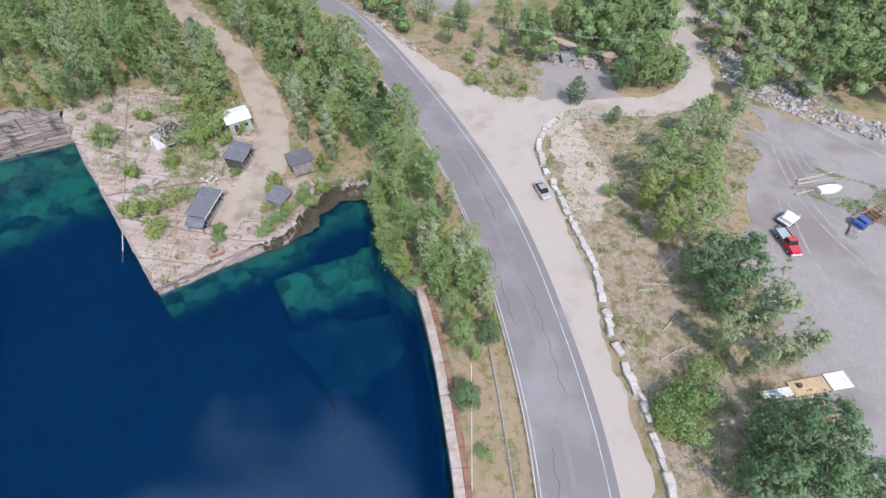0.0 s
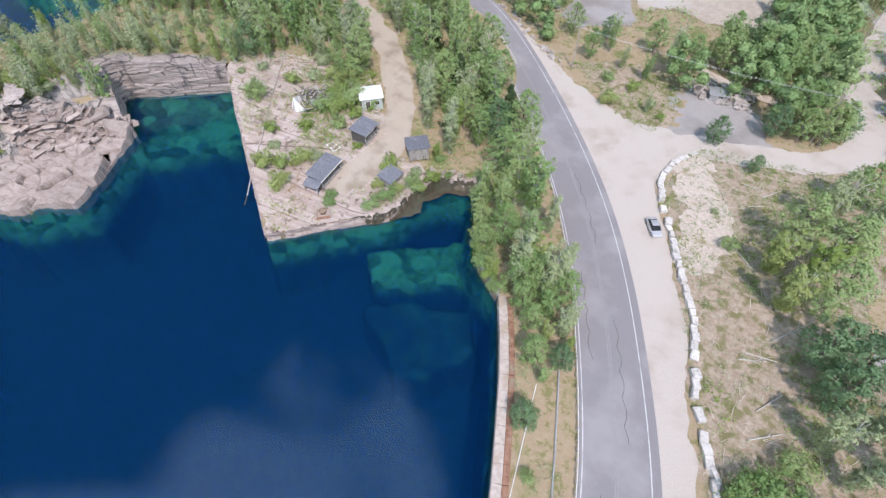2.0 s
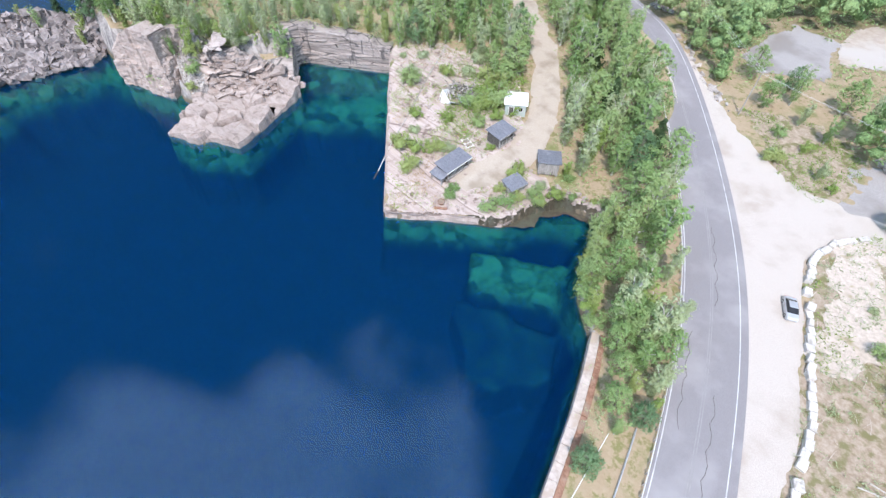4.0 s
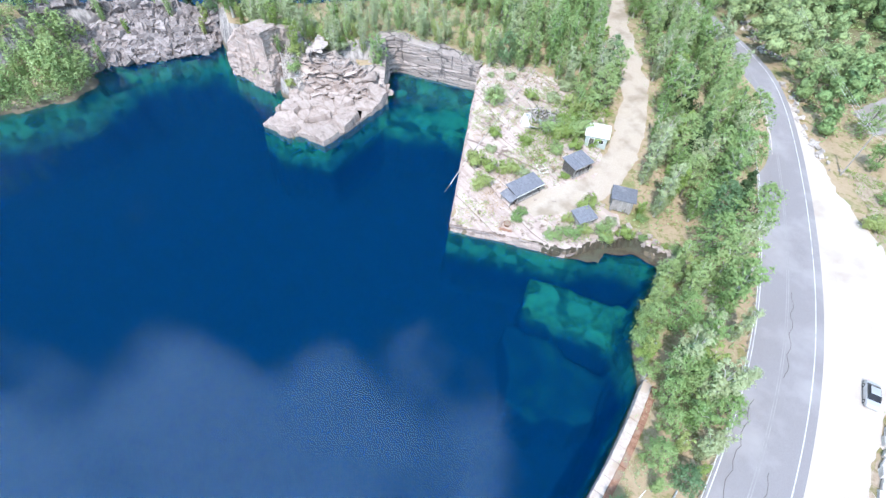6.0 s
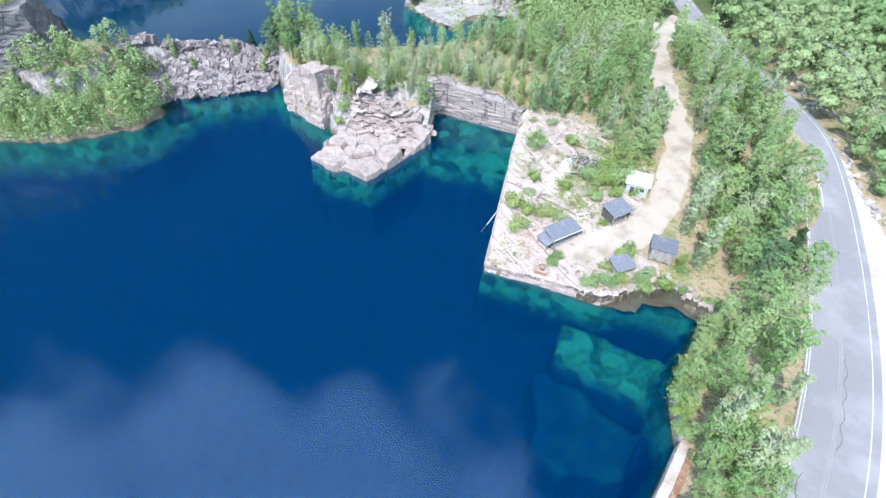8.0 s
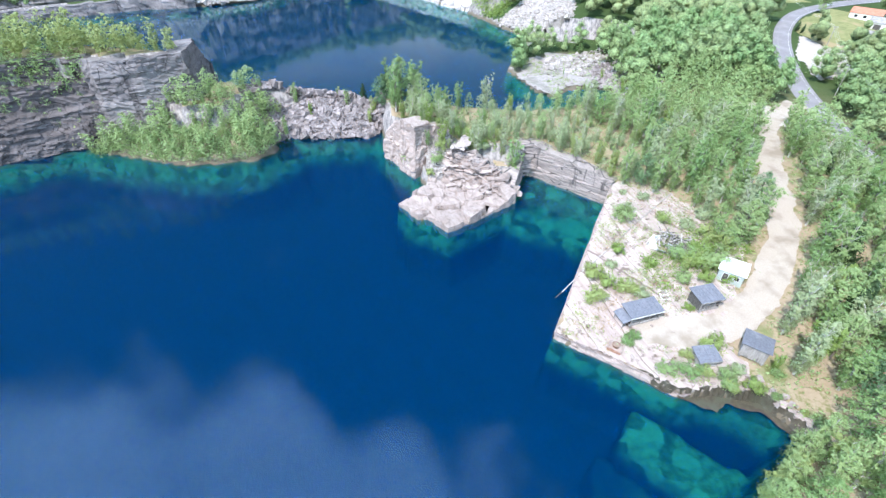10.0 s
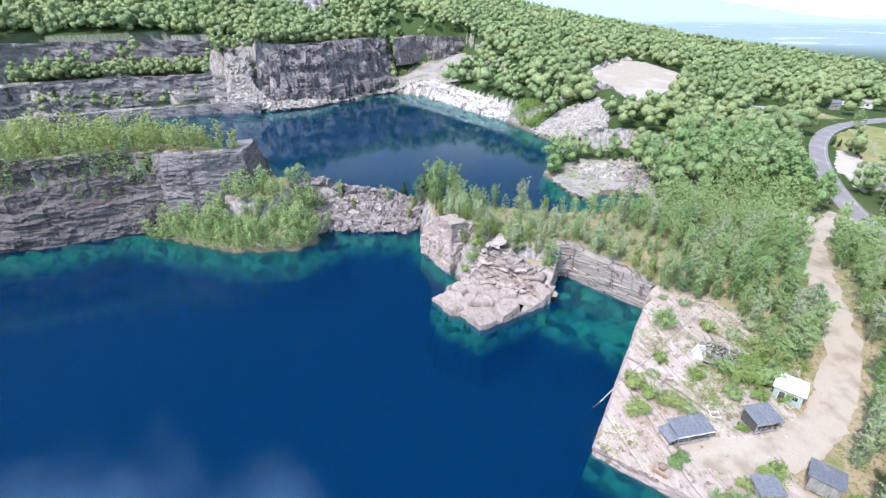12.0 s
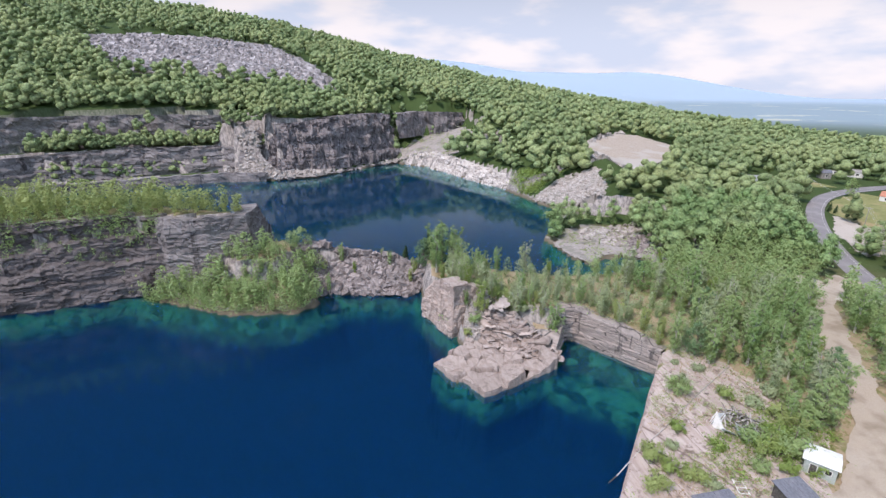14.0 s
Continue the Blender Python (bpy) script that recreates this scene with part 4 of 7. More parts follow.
cliff("rock_wall_far_upper", [30, 46, 47, 47, 47], M_BENCH, "grey upper quarry bench below the woods", 1.2, (9, 5), 2.6, 0.1, 12, 9)
cliff("rock_wall_recess", [43, 45, 44], M_FARFACE, "dark recessed quarry wall below the woods", 1.4, (5, 9), 3.0, 0.1, 15, 12)
cliff("rock_wall_far_right", [8, 10, 12, 13, 11], M_PALEFACE, "pale broken bank of the far lake", 1.0, (4, 2.6), 2.6, 0.6, 13, 7)
cliff("rock_ledge_far", [6.5, 6.5, 6, 6], M_BENCH, "low grey ledge along the far lake", 1.0, (7, 3), 1.5, 0.15, 14, 9)


def crag(name, poly, base, cell, gap, step_size, tilt, foot, material, label, seed):
    """A low mass of broken sheets of rock: tilted flats that meet in steps, with a sheer edge all round."""
    rng = np.random.default_rng(seed)
    xs, ys = [p[0] for p in poly], [p[1] for p in poly]
    gx, gy = np.meshgrid(np.arange(min(xs) - 1, max(xs) + 1, cell), np.arange(min(ys) - 1, max(ys) + 1, cell), indexing="ij")
    n = int((max(xs) - min(xs)) * (max(ys) - min(ys)) / gap ** 2)
    px, py = rng.uniform(min(xs), max(xs), n), rng.uniform(min(ys), max(ys), n)
    # flats are longer along the grain of the rock
    a = radians(32)
    def along(x, y):
        return x * math.cos(a) + y * math.sin(a), (y * math.cos(a) - x * math.sin(a)) * 1.7
    u, v = along(gx, gy)
    pu, pv = along(px, py)
    gaps = np.sqrt((u[..., None] - pu) ** 2 + (v[..., None] - pv) ** 2)
    own = np.argmin(gaps, axis=-1)
    two = np.partition(gaps, 1, axis=-1)
    lift, tx, ty = rng.uniform(-1, 1, n) * step_size, rng.normal(size=n) * tilt, rng.normal(size=n) * tilt
    z = base(gx, gy) + lift[own] + tx[own] * (gx - px[own]) + ty[own] * (gy - py[own])
    z = z + 0.12 * (value_noise(gx / 0.8, gy / 0.8, seed) - 0.5) - 0.3 * (two[..., 1] - two[..., 0] < 0.3)
    edge = signed(gx, gy, poly) + 0.7 * (value_noise(gx / 1.6, gy / 1.6, seed + 1) - 0.5)
    # corners outside the edge are drawn in to it, to make the sheer side
    dx, dy = np.gradient(edge, cell)
    pull = np.where(edge < 0, np.clip(-edge, 0, 1.5 * cell), 0)
    gx, gy = gx + dx * pull, gy + dy * pull
    z = np.where(edge > 0, np.maximum(z, 0.4), foot)
    idx = np.arange(gx.size).reshape(gx.shape)
    keep = edge > -1.5 * cell
    ok = keep[:-1, :-1] & keep[1:, :-1] & keep[1:, 1:] & keep[:-1, 1:]
    f = np.stack([idx[:-1, :-1], idx[1:, :-1], idx[1:, 1:], idx[:-1, 1:]], -1)[ok]
    used, inv = np.unique(f, return_inverse=True)
    w = np.column_stack([gx.ravel(), gy.ravel(), z.ravel()])
    return tagged(thing_mesh(name, w[used], inv.reshape(-1, 4), material), label, "rock", kind="structure")


def outcrop_base(x, y):
    back = np.clip((-92 - x) * 0.80 + (y - 38) * 0.55, 0, 14)
    return 1.25 + 0.12 * back


crag("rock_outcrop", OUTCROP, outcrop_base, 0.22, 3.6, 0.6, 0.13, -1.6, M_GRANITE, "broken low granite outcrop standing in the water", 51)


# ---- loose stone ----
def stones(name, spots, sizes, material, label, seed, flat=0.6, category="rubble"):
    """Broken blocks, heaped, as one mass."""
    rng = np.random.default_rng(seed)
    n = len(spots)
    cube = np.array([(-1, -1, -1), (1, -1, -1), (1, 1, -1), (-1, 1, -1), (-1, -1, 1), (1, -1, 1), (1, 1, 1), (-1, 1, 1)], float) * 0.5
    quads = np.array([(0, 3, 2, 1), (4, 5, 6, 7), (0, 1, 5, 4), (1, 2, 6, 5), (2, 3, 7, 6), (3, 0, 4, 7)])
    v = cube[None] + rng.uniform(-0.2, 0.2, (n, 8, 3))
    v *= (np.asarray(sizes)[:, None] * np.column_stack([rng.uniform(0.7, 1.4, n), rng.uniform(0.5, 1.0, n), rng.uniform(0.5, 1.2, n) * flat]))[:, None, :]
    q = rng.normal(size=(n, 3)) * np.array([0.35, 0.35, 3.0])
    rot = np.array([Euler(e).to_matrix() for e in q])
    v = np.einsum("nij,nkj->nki", rot, v) + np.asarray(spots)[:, None, :]
    f = (quads[None] + 8 * np.arange(n)[:, None, None]).reshape(-1, 4)
    return tagged(thing_mesh(name, v.reshape(-1, 3), f, material), label, category, kind="stuff")


def scatter(poly, n, seed, keep=None):
    rng = np.random.default_rng(seed)
    xs, ys = [p[0] for p in poly], [p[1] for p in poly]
    x, y = rng.uniform(min(xs), max(xs), n * 4), rng.uniform(min(ys), max(ys), n * 4)
    ok = signed(x, y, poly) > 0
    if keep is not None:
        ok &= keep(x, y)
    x, y = x[ok][:n], y[ok][:n]
    return np.column_stack([x, y, ground_height(x, y)])


def lay(name, line, n, lo, hi, rise, material, label, seed, flat):
    """Slabs lodged on a leaning face: spots along a line, pushed in and up."""
    rng = np.random.default_rng(seed)
    pts = np.array(sub(line, 0.5))
    k = rng.integers(0, len(pts) - 1, n)
    d = pts[np.minimum(k + 1, len(pts) - 1)] - pts[k]
    d /= np.linalg.norm(d, axis=1)[:, None] + 1e-9
    up = rng.random(n) ** 1.3
    most = np.interp(k / len(pts), *rise)
    off = 0.42 * up * most - 0.5
    spots = np.column_stack([pts[k, 0] + d[:, 1] * off, pts[k, 1] - d[:, 0] * off, 1.5 + up * most])
    size = lo + (hi - lo) * rng.random(n) ** 1.5
    return stones(name, spots, size, material, label, seed, flat)


def heap(name, poly, n, lo, hi, material, label, seed, flat=0.7, lift=0.0):
    s = scatter(poly, n, seed)
    s = s[s[:, 2] > -1.0]
    r = np.random.default_rng(seed + 50)
    size = lo + (hi - lo) * r.random(len(s)) ** 2
    s[:, 2] += size * 0.12 + lift
    return stones(name, s, size, material, label, seed, flat)


heap("talus", TALUS, 7500, 2.0, 5.5, M_TALUS, "wide grey talus slope of dumped quarry blocks", 31)
heap("rubble_ridge", [(-146, -2), (-144.5, 25), (-150, 33), (-160, 32), (-168, 0), (-163, -14), (-150, -8)], 3000, 0.5, 2.6, M_RUBBLE, "ridge of tumbled grey blocks between the lakes", 32)
heap("pale_rubble_bank", SPOIL, 1600, 0.4, 1.9, M_PALEROCK, "bank of pale waste rock by the far lake", 33)
heap("pale_rubble_bank", [(-185, 106), (-200, 118), (-200, 146), (-184, 134), (-171, 118)], 420, 0.5, 2.4, M_PALEROCK, "low pale slabs heaped on the marshy spit", 34, 0.45)
heap("pale_rubble_bank", [(-182, 128), (-182, 145), (-166, 136), (-157, 127), (-160, 117)], 260, 0.5, 2.0, M_RUBBLE, "grey waste blocks behind the marsh", 42)
heap("scree_gully", [(-154, 126), (-150, 128), (-118, 104), (-114, 98), (-118, 99)], 240, 0.3, 1.3, M_PALEROCK, "narrow strip of pale broken stone through the woods", 43)
heap("spit_rubble", MARSH, 300, 0.2, 0.9, M_RUBBLE, "small stones on the marshy spit", 44)
heap("gully_scree", GULLY, 420, 0.15, 0.8, M_PALEROCK, "pale scree in the gully beside the headland", 45)
heap("bank_stones", [(-26, 62), (-30, 56), (-31, 51), (-34, 53), (-33, 60), (-28, 64.5), (-19, 66), (-18, 64)], 130, 0.25, 1.3, M_GRANITE, "brownish slabs along the cove shore", 46, 0.3)
heap("road_stones", [(-44, 138), (-40, 146), (-58, 162), (-70, 166), (-60, 150)], 90, 0.5, 2.0, M_PALEROCK, "pale boulders among bushes by the road", 54)
heap("road_stones", [(-40, 131), (-34, 130), (-20, 117), (-14, 112), (-16, 110), (-28, 121)], 110, 0.4, 1.5, M_PALEROCK, "pale boulders dumped along the road edge", 47)
heap("pale_rubble_bank", [(-262, 186), (-275, 172), (-345, 196), (-398, 262), (-405, 275), (-390, 240), (-335, 186), (-270, 160)], 500, 1.5, 5, M_PALEROCK, "pale blocks heaped round the sand lot", 35)
lay("shelf_slabs", CLIFFS["rock_wall_shelf"][0][:5], 210, 0.9, 3.6, ([0, 0.3, 0.6, 1.0], [0.6, 5.0, 7.2, 7.8]), M_GRANITE, "tumbled granite slabs below the notch", 37, 0.22)
heap("outcrop_rubble", [(-96, 51), (-99, 48), (-103.5, 42.5), (-107, 37), (-103, 36), (-96, 44), (-92.5, 49)], 120, 0.4, 2.2, M_GRANITE, "flat broken granite slabs on the outcrop", 36, 0.2, 1.7)
for sheet, cell in ((APRON, 1.3), (CONE, 1.3), (RECESS, 2.0)):
    tagged(thing_mesh("scree_bed", *drape(sheet, cell, 0.25, 1.5, 53), M_SPOIL), "pale stony slope under the far cliff", "gravel", kind="structure")
heap("far_scree", APRON, 900, 0.8, 3.2, M_PALEROCK, "pale broken stone along the foot of the far cliff", 48)
heap("far_scree", CONE, 900, 0.8, 3.4, M_PALEROCK, "steep cone of pale broken stone by the far lake", 49)
heap("far_scree", [(-441, 64), (-413, 84), (-368, 97), (-326, 108), (-300, 118), (-300, 122), (-330, 114), (-400, 94), (-440, 72)], 500, 0.6, 2.6, M_PALEROCK, "tumbled pale blocks at the foot of the far bank", 52)
heap("floor_rubble", FLOOR, 420, 0.15, 0.8, M_GRANITE, "loose granite chips on the quarry floor", 38, 0.5)
heap("dump_pile", [(60, 101), (56, 108), (57, 116), (53, 121), (56, 128), (66, 118), (76, 100), (96, 88), (92, 84), (74, 92)], 1500, 0.2, 1.0, M_SCRAP, "long pile of dumped stone and scrap by the yard", 39)
heap("dump_pile", [(56, 138), (62, 134), (80, 140), (84, 150), (66, 152)], 520, 0.3, 1.4, M_SCRAP, "grey dumped blocks beside the dirt track", 40)
heap("waste_heap", [(14, 112), (17, 110), (28, 109), (28, 115), (20, 119), (14, 118)], 200, 0.4, 1.8, M_PALEROCK, "heap of waste stone and boards in a clearing", 41)


# ---- trees ----
def leaves(rng, centres, radii, count, size, corners=4, spread=0.6):
    """Small leaf tufts, thrown round clump centres."""
    pick = rng.integers(0, len(centres), count)
    d = rng.normal(size=(count, 3))
    d /= np.linalg.norm(d, axis=1)[:, None]
    r = radii[pick] * np.abs(rng.normal(0.75 if spread > 0.5 else 0.98, spread, count))
    c = centres[pick] + d * r[:, None] * np.array([1, 1, 0.8])
    # leaves face away from the middle of the crown, and up
    away = c - np.array([0, 0, 0.45 * centres[:, 2].max()])
    away /= np.linalg.norm(away, axis=1)[:, None] + 1e-6
    nrm = d * 0.7 + away * 0.8 + rng.normal(size=(count, 3)) * 0.35 + np.array([0, 0, 0.35])
    nrm /= np.linalg.norm(nrm, axis=1)[:, None]
    a = np.cross(nrm, rng.normal(size=(count, 3)))
    a /= np.linalg.norm(a, axis=1)[:, None]
    b = np.cross(nrm, a)
    s = (size * rng.uniform(0.6, 1.35, count))[:, None]
    if corners == 3:
        return np.stack([c - a * s * 0.55 - b * s * 0.3, c + a * s * 0.6, c + b * s * 0.5 - a * s * 0.2], 1)
    return np.stack([c - a * s * 0.5, c + b * s * 0.36, c + a * s * 0.6, c - b * s * 0.36], 1)


def clumps(rng, kind, h, w):
    """Clump centres and radii of a crown h high and w wide."""
    if kind == "pine":
        n = 34
        k = (np.arange(n) + rng.random(n)) / n
        a = rng.random(n) * 6.28
        r = w * 0.5 * (1 - k) ** 0.8 * rng.uniform(0.5, 1.0, n)
        c = np.column_stack([np.cos(a) * r, np.sin(a) * r, h * (0.12 + 0.85 * k)])
        return c, w * (0.2 * (1 - k) + 0.06)
    if kind == "shrub":
        n = 26
        a, r = rng.random(n) * 6.28, w * 0.42 * np.sqrt(rng.random(n))
        return np.column_stack([np.cos(a) * r, np.sin(a) * r, h * rng.uniform(0.2, 0.8, n) * (1 - 0.6 * (r / w))]), w * rng.uniform(0.09, 0.17, n)
    if kind == "birch":
        stems, per = 7, 15
        a0 = np.repeat(rng.random(stems) * 6.28, per)
        lean = np.repeat(w * rng.uniform(0.08, 0.36, stems), per)
        tall = np.repeat(h * rng.uniform(0.72, 1.0, stems), per)
        k = np.tile(np.linspace(0.16, 1.0, per), stems) + rng.normal(size=stems * per) * 0.02
        spread = w * 0.14 * np.sin(np.clip(k * 0.92 + 0.04, 0, 1) * np.pi) ** 0.55
        a1 = rng.random(stems * per) * 6.28
        c = np.column_stack([np.cos(a0) * lean * k + np.cos(a1) * spread, np.sin(a0) * lean * k + np.sin(a1) * spread, tall * np.minimum(k, 0.98)])
        return c, w * rng.uniform(0.08, 0.14, stems * per) * (1.15 - 0.6 * k)
    n = 150
    lo = 0.14
    k = np.sort(rng.random(n))
    z = h * (lo + (0.97 - lo) * k)
    belt = np.sin(np.clip((k * 0.86 + 0.14), 0, 1) * np.pi) ** 0.6
    a = rng.random(n) * 6.28
    r = w * 0.5 * belt * np.sqrt(rng.uniform(0.05, 1.0, n))
    return np.column_stack([np.cos(a) * r, np.sin(a) * r, z]), w * rng.uniform(0.05, 0.11, n) * (0.6 + 0.4 * belt)


def tube(points, r0, r1, sides=5):
    p = np.array(points, float)
    n = len(p)
    rad = np.linspace(r0, r1, n)
    a = np.arange(sides) / sides * 6.2832
    ring = np.stack([np.cos(a), np.sin(a), 0 * a], 1)
    v = (p[:, None, :] + ring[None] * rad[:, None, None]).reshape(-1, 3)
    idx = np.arange(n * sides).reshape(n, sides)
    nx = np.roll(idx, -1, 1)
    return v, np.stack([idx[:-1], nx[:-1], nx[1:], idx[1:]], -1).reshape(-1, 4)


def make_tree(kind, h, w, seed, bark, leaf, count, size, names=("tree", "trunk", "crown")):
    rng = np.random.default_rng(seed)
    c, r = clumps(rng, kind, h, w)
    vs, fs, base = [], [], 0
    bend = rng.normal(size=2) * 0.03 * h
    stem = [(bend[0] * k * k, bend[1] * k * k, h * 0.9 * k - 0.3) for k in np.linspace(0, 1, 6)]
    rods = [(stem, 0.022 * h if kind != "shrub" else 0.05, 0.03)]
    for i in range(0, len(c), 8):
        z0 = max(0.15 * h, c[i, 2] - 0.22 * h)
        k = z0 / (0.9 * h)
        s = np.array([bend[0] * k * k, bend[1] * k * k, z0])
        rods.append(([s, (s + c[i]) / 2 + (0, 0, 0.04 * h), c[i]], 0.008 * h, 0.02))
    for pts, r0, r1 in rods:
        v, f = tube(pts, r0, r1)
        vs.append(v)
        fs.append(f + base)
        base += len(v)
    root = new(names[0])
    trunk = new(names[1], mesh_data(names[1], np.vstack(vs), np.vstack(fs), bark, True))
    lv = leaves(rng, c, r, count, size, 3)
    crown = new(names[2], mesh_data(names[2], lv.reshape(-1, 3), np.arange(len(lv) * 3).reshape(-1, 3), leaf))
    trunk.parent = crown.parent = root
    return root


ICO = (1 + math.sqrt(5)) / 2
ICO_V = np.array([(-1, ICO, 0), (1, ICO, 0), (-1, -ICO, 0), (1, -ICO, 0), (0, -1, ICO), (0, 1, ICO), (0, -1, -ICO), (0, 1, -ICO), (ICO, 0, -1), (ICO, 0, 1), (-ICO, 0, -1), (-ICO, 0, 1)]) / math.hypot(1, ICO)
ICO_F = np.array([(0, 11, 5), (0, 5, 1), (0, 1, 7), (0, 7, 10), (0, 10, 11), (1, 5, 9), (5, 11, 4), (11, 10, 2), (10, 7, 6), (7, 1, 8),
                  (3, 9, 4), (3, 4, 2), (3, 2, 6), (3, 6, 8), (3, 8, 9), (4, 9, 5), (2, 4, 11), (6, 2, 10), (8, 6, 7), (9, 8, 1)])


def tree_clumps(rng, pine, width):
    """A crown one high, as a few uneven leafy clumps: centres and radii."""
    if pine:
        k = np.linspace(0.2, 0.92, 5)
        return np.column_stack([rng.normal(size=(5, 2)) * 0.02, k]), (1 - k) * 0.24 + 0.05
    n = 5
    a = np.arange(n) * 2.4 + rng.random() * 6.28
    k = np.array([0.34, 0.46, 0.58, 0.7, 0.85])
    r = width * np.array([0.24, 0.26, 0.22, 0.16, 0.04]) * rng.uniform(0.7, 1.2, n)
    return np.column_stack([np.cos(a) * r, np.sin(a) * r, k + rng.normal(size=n) * 0.03]), width * np.array([0.28, 0.3, 0.29, 0.26, 0.2]) * rng.uniform(0.85, 1.15, n)


def wood_mass(name, spots, heights, per, size, material, label, seed, kind="broad", widths=0.55, core=0):
    """Many trees further off, as one mass: uneven leafy clumps, leaf tufts over them, or both."""
    rng = np.random.default_rng(seed)
    protos = []
    for i in range(12):
        pine = i == 11 and kind == "mixed"
        points, faces = np.zeros((0, 3)), np.zeros((0, 3), int)
        if core:
            c, r = tree_clumps(rng, pine, widths)
            lump = ICO_V[None] * (1 + rng.uniform(-0.28, 0.28, (len(c), 12, 1))) * np.array([1, 1, 0.9])
            points = (c[:, None] + lump * r[:, None, None] * core).reshape(-1, 3)
            faces = (ICO_F[None] + 12 * np.arange(len(c))[:, None, None]).reshape(-1, 3)
            tufts = leaves(rng, c, r, per, size, 3, 0.22)
        else:
            c, r = clumps(rng, "pine" if pine else "broad" if i % 2 or per < 100 else "birch", 1.0, widths)
            tufts = leaves(rng, c, r, per, size, 3)
        faces = np.vstack([faces, len(points) + np.arange(len(tufts) * 3).reshape(-1, 3)])
        protos.append((np.vstack([points, tufts.reshape(-1, 3)]), faces))
    vs, fs, base = [], [], 0
    for p, h in zip(spots, heights):
        q, f = protos[rng.integers(0, 12)]
        a = rng.random() * 6.28
        wide = h * rng.uniform(0.85, 1.2)
        ca, sa = math.cos(a) * wide, math.sin(a) * wide
        vs.append(np.column_stack([q[:, 0] * ca - q[:, 1] * sa + p[0], q[:, 0] * sa + q[:, 1] * ca + p[1], q[:, 2] * h + p[2]]))
        fs.append(f + base)
        base += len(q)
    return tagged(thing_mesh(name, np.vstack(vs), np.vstack(fs), material, True), label, "woods", kind="stuff")


HUT_SPOTS = [(-30.2, 62.3), (-26.5, 64.6), (-22.8, 66.9), (-26, 61.5), (-22.5, 64.5), (-47, 55), (-47, 67), (-35, 58.5), (-33, 67), (-52, 82), (-62, 72)]


def wooded(x, y):
    """Where woods can stand."""
    ok = (signed(x, y, LAKE_NEAR) < np.where(x > -30, -0.4, -1.2)) & (signed(x, y, LAKE_FAR) < -2)
    ok &= edge_distance(x, y, ROAD[::4], False) > 7.0
    ok &= edge_distance(x, y, DIRT[::2], False) > 4.6
    ok &= edge_distance(x, y, SIDE[::2], False) > 5.2
    for poly, gap in ((PULLOFF, 1), (YARD, 1), (FIELD, 0), (FLOOR, -3), (CLEARING, 0), (SANDLOT, 6), (TALUS, 2), (MARSH, 0), (SPOIL, 0), (SAND_YARD, 0), (GRAVEL_YARD, 0), (VERGE, 0), (OUTCROP, 1), (RECESS, 0), (APRON, 2), (CONE, 2)):
        ok &= signed(x, y, poly) < -gap
    ok &= signed(x, y, [(-100, 160), (-118, 150), (-112, 138), (-95, 150)]) < 0
    for hx, hy in HUT_SPOTS:
        ok &= np.hypot(x - hx, y - hy) > 4.6
    for hx, hy, gap in ((-222, 238, 12), (-212, 232, 10), (-178, 276, 14), (-168, 262, 16), (-158, 246, 14), (-160, 268, 12), (-240, 312, 10), (-236, 330, 14), (-246, 338, 12), (-118, 180, 8), (-232, 248, 14), (-258, 352, 16), (-186, 296, 13), (-172, 286, 9), (-248, 322, 6), (-236, 268, 22), (-176, 262, 26), (-148, 216, 18), (-190, 276, 18), (-225, 290, 16)):
        ok &= np.hypot(x - hx, y - hy) > gap
    thin = signed(x, y, [(-12, 118), (-40, 142), (-85, 172), (-60, 196), (-10, 170), (4, 140)]) > 0
    ok &= ~(thin & (value_noise(x / 9, y / 9, 45) > 0.42))
    r = np.hypot(x, y) + 1e-6
    bend = [p for p in ROAD[::4] if p[1] > 195]
    for k in (0, 12, 24, 36):
        ok &= (y < 170) | (edge_distance(x * (1 + k / r), y * (1 + k / r), bend, False) > 8)
    for poly, reach in ((SAND_YARD, 36), (GRAVEL_YARD, 30), (SANDLOT, 44), (MARSH, 12)):
        for k in (0.4, 0.7, 1.0):
            ok &= signed(x * (1 + k * reach / r), y * (1 + k * reach / r), poly) < 0
    ok &= ~((x > -8) & (x < 18) & (y < 44))
    ok &= ~((x > 0) & (x < 130) & (y < 100) & (y > -60))
    ok &= signed(x, y, RUBBLE_RIDGE) < -5
    return ok


def poisson(poly, gap, seed, limit, keep):
    """Random spots in a polygon, none nearer to another than gap."""
    rng = np.random.default_rng(seed)
    xs, ys = [p[0] for p in poly], [p[1] for p in poly]
    grid, out = {}, []
    n = int((max(xs) - min(xs)) * (max(ys) - min(ys)) / gap ** 2 * 4)
    x, y = rng.uniform(min(xs), max(xs), n), rng.uniform(min(ys), max(ys), n)
    ok = keep(x, y) & (signed(x, y, poly) > 0)
    for px, py in zip(x[ok], y[ok]):
        key = (int(px // gap), int(py // gap))
        near = [q for i in (-1, 0, 1) for j in (-1, 0, 1) for q in grid.get((key[0] + i, key[1] + j), ())]
        if all((px - qx) ** 2 + (py - qy) ** 2 > gap * gap for qx, qy in near):
            grid.setdefault(key, []).append((px, py))
            out.append((px, py))
            if len(out) >= limit:
                break
    s = np.array(out)
    return np.column_stack([s, ground_height(s[:, 0], s[:, 1])])


